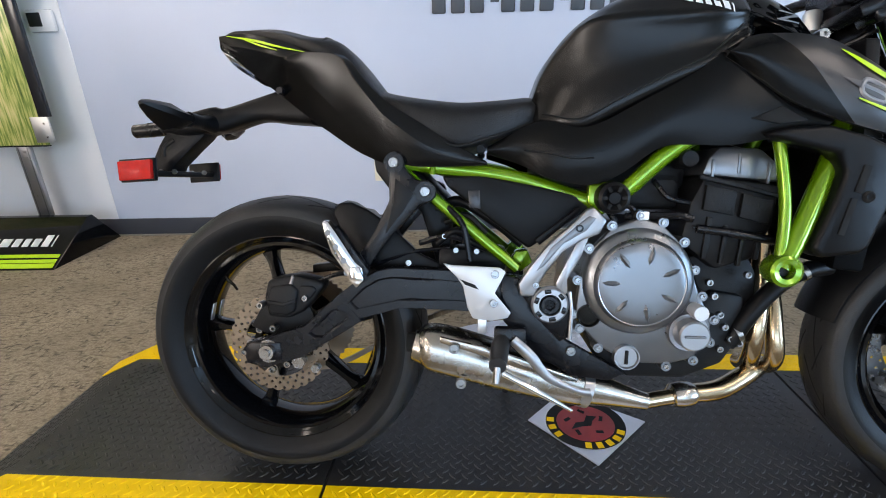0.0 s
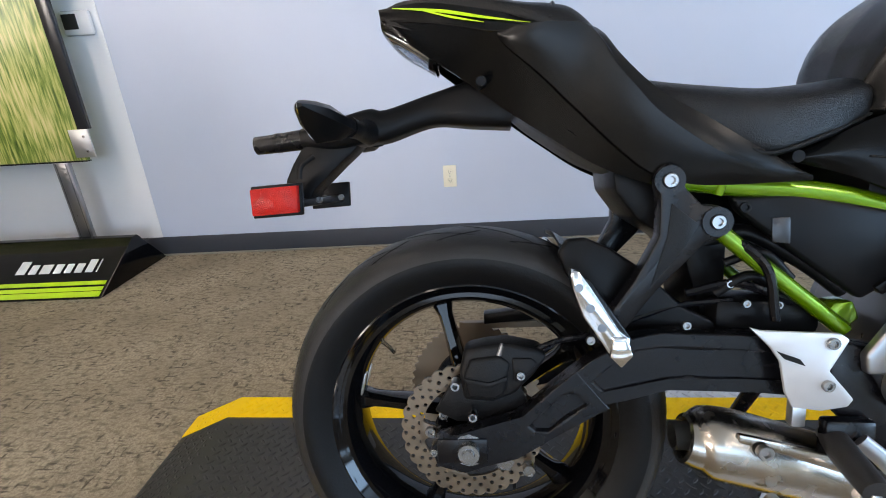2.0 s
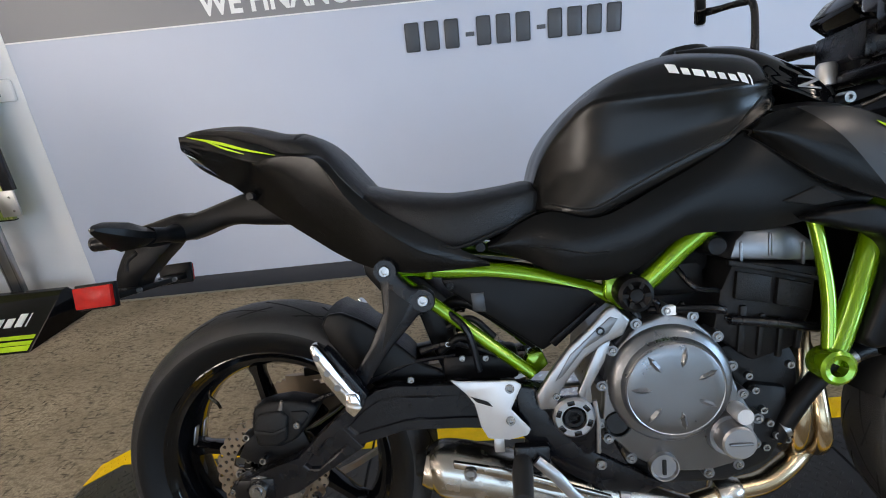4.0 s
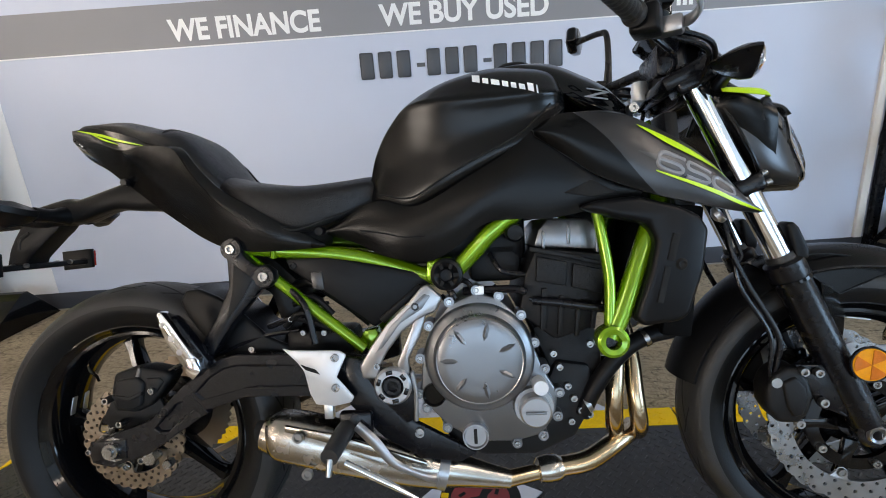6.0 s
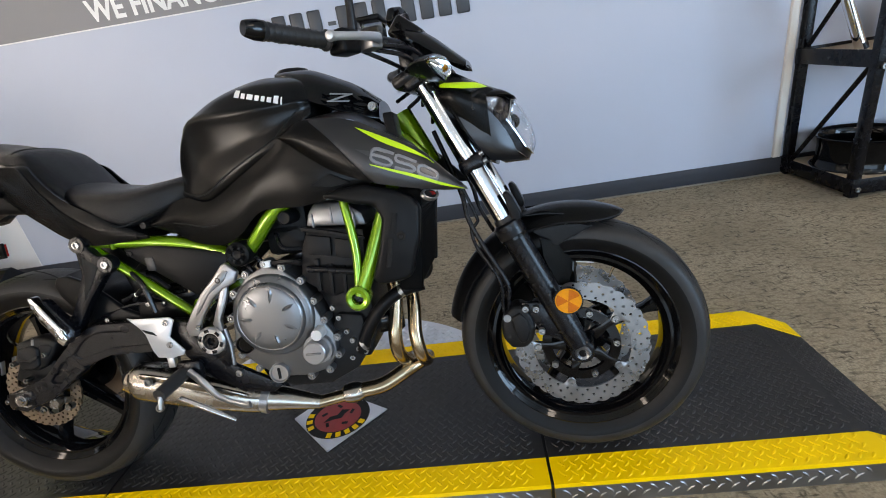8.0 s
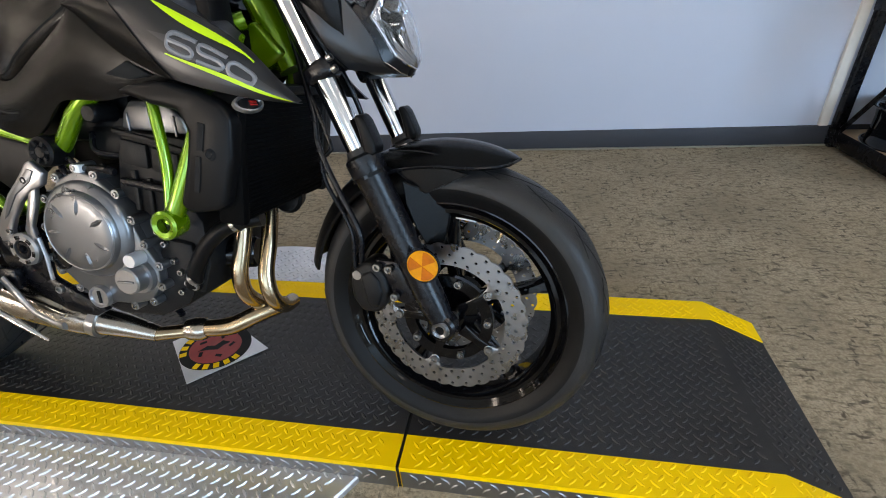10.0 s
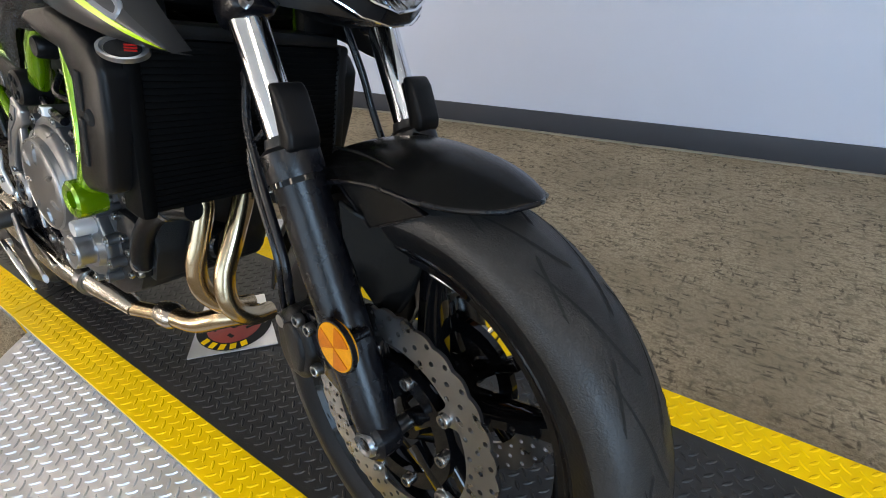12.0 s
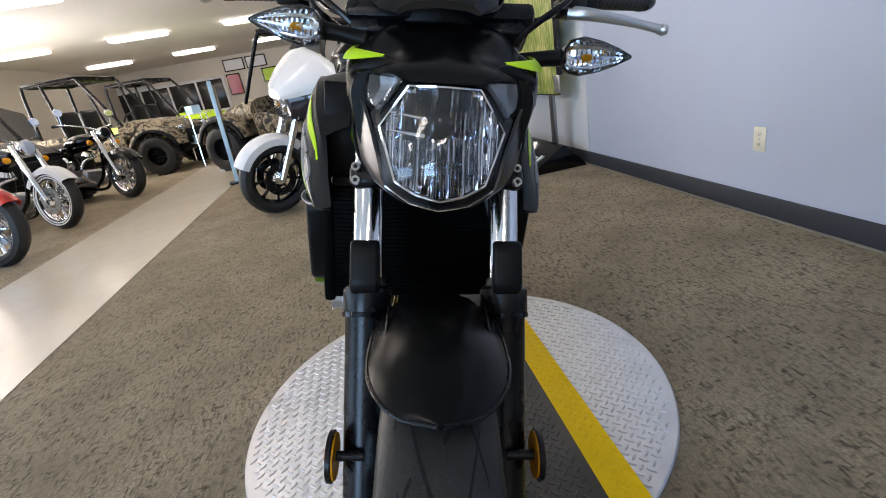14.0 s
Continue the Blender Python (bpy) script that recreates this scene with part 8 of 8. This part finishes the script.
    if steer:
        # the front end turned on its steering head
        pivot = Matrix.Translation((WB - 0.14, 0, RF))
        m_ = pivot @ Matrix.Rotation(radians(steer), 4, Vector((-0.43, 0, 0.90))) @ pivot.inverted()
        for ob in c.children:
            if ob in front or ob.name.split(".")[0] in ("fork", "handlebar", "grip", "signal", "fairing", "windscreen", "headlamp"):
                for mesh_ob in [ob] + list(ob.children_recursive):
                    mesh_ob.data.transform(m_)
    return c


def parked(front, yaw, lean=-8):
    """The pose of a cruiser whose front wheel stands at front."""
    a = radians(yaw)
    return pose(front[0] - 1.62 * math.cos(a), front[1] - 1.62 * math.sin(a), 0.0, 0, 0, yaw) @ pose(0, 0, 0, lean, 0, 0)


cruiser(parked((-2.46, 0.345), -70, -7), "white and navy touring motorcycle with chrome forks and a fairing", M["navy"], M["white_paint"], False, "tour", 13)
cruiser(parked((-2.62, -2.05), 72), "red touring motorcycle with a deep front fender", M["red_paint"], M["red_paint"], False, "screen")
cruiser(parked((-3.95, -2.22), 62), "dark cruiser motorcycle with whitewall tyres and a pale fender", M["navy"], M["white_paint"], True, "screen")
cruiser(parked((-5.42, -2.08), 58), "black cruiser motorcycle with long chrome forks", M["gloss"], M["gloss"], False, "bare")


# ---- side-by-side utility vehicles ----
def buggy(m, label, skin_m, roof):
    u = thing("utility_vehicle", m, label, "vehicle", "utility vehicles on the showroom floor")
    for x in (0.0, 1.95):
        for s in (-1, 1):
            t = part("tyre", lathe([(0.17, s * 0.62), (0.24, s * 0.60), (0.325, s * 0.64), (0.345, s * 0.72), (0.345, s * 0.82), (0.325, s * 0.88), (0.24, s * 0.90), (0.17, s * 0.88)], (x, 0, 0.345), 40, True), M["rubber"], u)
            for k in range(20):
                a = 18 * k
                part("tread_block", move(box(0.335, 0.358, s * 0.76 - 0.09, s * 0.76 + 0.09, -0.022, 0.022, 0.004), Matrix.Translation((x, 0, 0.345)) @ Matrix.Rotation(radians(a), 4, "Y")), M["rubber"], t)
            part("rim", lathe([(0, s * 0.80), (0.06, s * 0.83), (0.16, s * 0.82), (0.175, s * 0.88), (0.18, s * 0.70), (0.0, s * 0.68)], (x, 0, 0.345), 28), M["satin"], t)
    part("chassis", box(-0.35, 2.35, -0.55, 0.55, 0.32, 0.55, 0.05), M["cast_black"], u)
    part("hood", ribs([(1.35, [(0, 1.02), (0.5, 1.0), (0.68, 0.92), (0.70, 0.78), (0.6, 0.72), (0, 0.70)]), (1.95, [(0, 0.96), (0.36, 0.95), (0.52, 0.88), (0.54, 0.74), (0.5, 0.66), (0, 0.62)]), (2.40, [(0, 0.78), (0.34, 0.77), (0.46, 0.70), (0.46, 0.58), (0.4, 0.52), (0, 0.50)])], 20), skin_m, u)
    for s in (-1, 1):
        for x in (0.0, 1.95):
            arc = [(x + r * math.cos(radians(a)), 0.36 + r * math.sin(radians(a))) for r, angs in ((0.50, range(15, 171, 15)), (0.43, range(165, 14, -15))) for a in angs]
            part("fender", prof(arc, *sorted((s * 0.52, s * 0.84)), 0.008), skin_m, u)
            lip = [(x + r * math.cos(radians(a)), 0.36 + r * math.sin(radians(a))) for r, angs in ((0.455, range(15, 171, 15)), (0.405, range(165, 14, -15))) for a in angs]
            part("fender_lip", prof(lip, *sorted((s * 0.835, s * 0.875)), 0.006), M["cast_black"], u)
    part("grille", box(2.34, 2.42, -0.45, 0.45, 0.45, 0.72, 0.03), M["cast_black"], u)
    for s in (-1, 1):
        part("headlamp", box(2.32, 2.40, s * 0.50 - 0.08, s * 0.50 + 0.08, 0.72, 0.80, 0.02), M["mirror"], u)
        part("door", prof([(0.50, 0.42), (1.36, 0.42), (1.40, 0.80), (1.10, 0.78), (0.80, 0.62), (0.55, 0.74), (0.45, 0.74)], *sorted((s * 0.62, s * 0.68)), 0.01), skin_m, u)
        part("bed_side", box(-0.55, 0.42, s * 0.62 - 0.03, s * 0.62 + 0.03, 0.62, 0.95, 0.015), skin_m, u)
        part("cage_tube", tube([(1.45, s * 0.66, 0.95), (0.98, s * 0.60, 1.78), (0.85, s * 0.58, 1.84), (0.10, s * 0.58, 1.84), (-0.02, s * 0.60, 1.78), (-0.05, s * 0.62, 0.95)], 0.028, 12, 36), M["satin"], u)
        part("cage_tube", tube([(0.45, s * 0.64, 0.80), (0.30, s * 0.58, 1.84)], 0.026, 12), M["satin"], u)
        part("seat_back", box(0.28, 0.42, s * 0.30 - 0.24, s * 0.30 + 0.24, 0.72, 1.36, 0.06, 3), M["seat"], u)
        part("seat_cushion", box(0.36, 0.86, s * 0.30 - 0.24, s * 0.30 + 0.24, 0.60, 0.74, 0.05, 3), M["seat"], u)
    part("cage_cross", tube([(0.90, -0.58, 1.83), (0.90, 0.58, 1.83)], 0.026, 12), M["satin"], u)
    part("cage_cross", tube([(0.10, -0.58, 1.83), (0.10, 0.58, 1.83)], 0.026, 12), M["satin"], u)
    part("bed", box(-0.55, 0.42, -0.60, 0.60, 0.56, 0.64, 0.02), M["cast_black"], u)
    part("steering_wheel", move(lathe([(0.15, -0.012), (0.175, -0.012), (0.175, 0.012), (0.15, 0.012)], n=28, closed=True), pose(1.05, 0.30, 1.02, 0, 0, 90) @ pose(0, 0, 0, 25, 0, 0)), M["rubber"], u)
    if roof:
        part("roof", box(-0.02, 0.95, -0.62, 0.62, 1.86, 1.90, 0.02), M["satin"], u)
    return u


buggy(pose(-8.68, -4.15, 0, 0, 0, 82), "camouflage side-by-side utility vehicle with a black roll cage", M["camo"], True)
buggy(pose(-11.6, -4.0, 0, 0, 0, 80), "bright yellow-green side-by-side vehicle with a roll cage", M["lime_flat"], True)
buggy(pose(-5.9, 1.25, 0, 0, 0, -120), "camouflage utility vehicle parked behind a sign", M["camo"], True)
buggy(pose(-6.6, -5.3, 0, 0, 0, 64), "dark side-by-side vehicle with a black roll cage", M["cast_black"], True)

# ---- small things along the aisle ----
easel = thing("floor_sign", pose(-4.75, -0.50, 0, 0, 0, 99), "tall blue-edged sign board standing on the floor", "sign")
part("board", move(box(-0.02, 0.02, -0.30, 0.30, 0.02, 1.25, 0.004), pose(0, 0.25, 0, 0, 2, 0)), M["screen"], easel)
part("edge", move(box(-0.025, 0.025, -0.34, -0.30, 0.0, 1.28, 0.004), pose(0, 0.25, 0, 0, 2, 0)), M["blue_frame"], easel)
part("foot", box(-0.10, 0.18, -0.12, 0.0, 0.0, 0.03, 0.006), M["satin"], easel)
cart = thing("folding_table", pose(-8.0, -1.62, 0, 0, 0, 30), "small chrome folding stand with boxes on it", "table")
for x in (-0.24, 0.24):
    for y in (-0.18, 0.18):
        part("leg", tube([(x, y, 0), (x * 0.8, y * 0.8, 0.95)], 0.012, 8), M["chrome"], cart)
for z in (0.42, 0.93):
    part("shelf", box(-0.26, 0.26, -0.20, 0.20, z, z + 0.02, 0.004), M["white_paint"], cart)
for k, (x, z, m_) in enumerate(((-0.10, 0.44, "white_paint"), (0.12, 0.44, "blue_frame"), (0.0, 0.95, "blue_frame"))):
    bx = thing("carton", pose(-8.0 + x, -1.62, z, 0, 0, 30 + 10 * k), "small white and blue carton on a stand", "box")
    part("carton_body", box(-0.10, 0.10, -0.09, 0.09, 0, 0.14, 0.004), M[m_], bx)
column = tagged(finish("column", box(-9.3, -9.0, -7.0, -6.7, 0, CEIL, 0.01), M["wall_white"], None, "white painted column"), "", "column", "", "structure")
# far wall: office glazing, a red poster and light panels
office = thing("office_window", pose(-19.04, -5.2, 0), "dark office window with a white frame in the far wall", "window", "", "structure")
part("window_frame", box(0, 0.06, -2.1, 2.1, 0.85, 2.15, 0.01), M["wall_white"], office)
for k in range(4):
    part("pane", box(0.055, 0.07, -2.0 + k * 1.02, -2.0 + k * 1.02 + 0.94, 0.95, 2.05, 0.004), M["screen"], office)
for y, z, w, h, m_, lab in ((-2.6, 2.45, 0.35, 0.18, "wall_white", "small framed white picture on the far wall"), (-1.75, 2.45, 0.35, 0.18, "wall_white", "small framed white picture on the far wall"), (-2.75, 1.75, 0.22, 0.35, "red_paint", "red poster on the far wall"), (-1.2, 1.9, 0.4, 0.22, "lime_flat", "green poster on the far wall")):
    pc = thing("wall_picture", pose(-19.04, y, z), lab, "picture", "pictures on the far wall")
    part("frame", box(0, 0.03, -w - 0.04, w + 0.04, -h - 0.04, h + 0.04, 0.006), M["satin"], pc)
    part("print", box(0.025, 0.035, -w, w, -h, h), M[m_], pc)
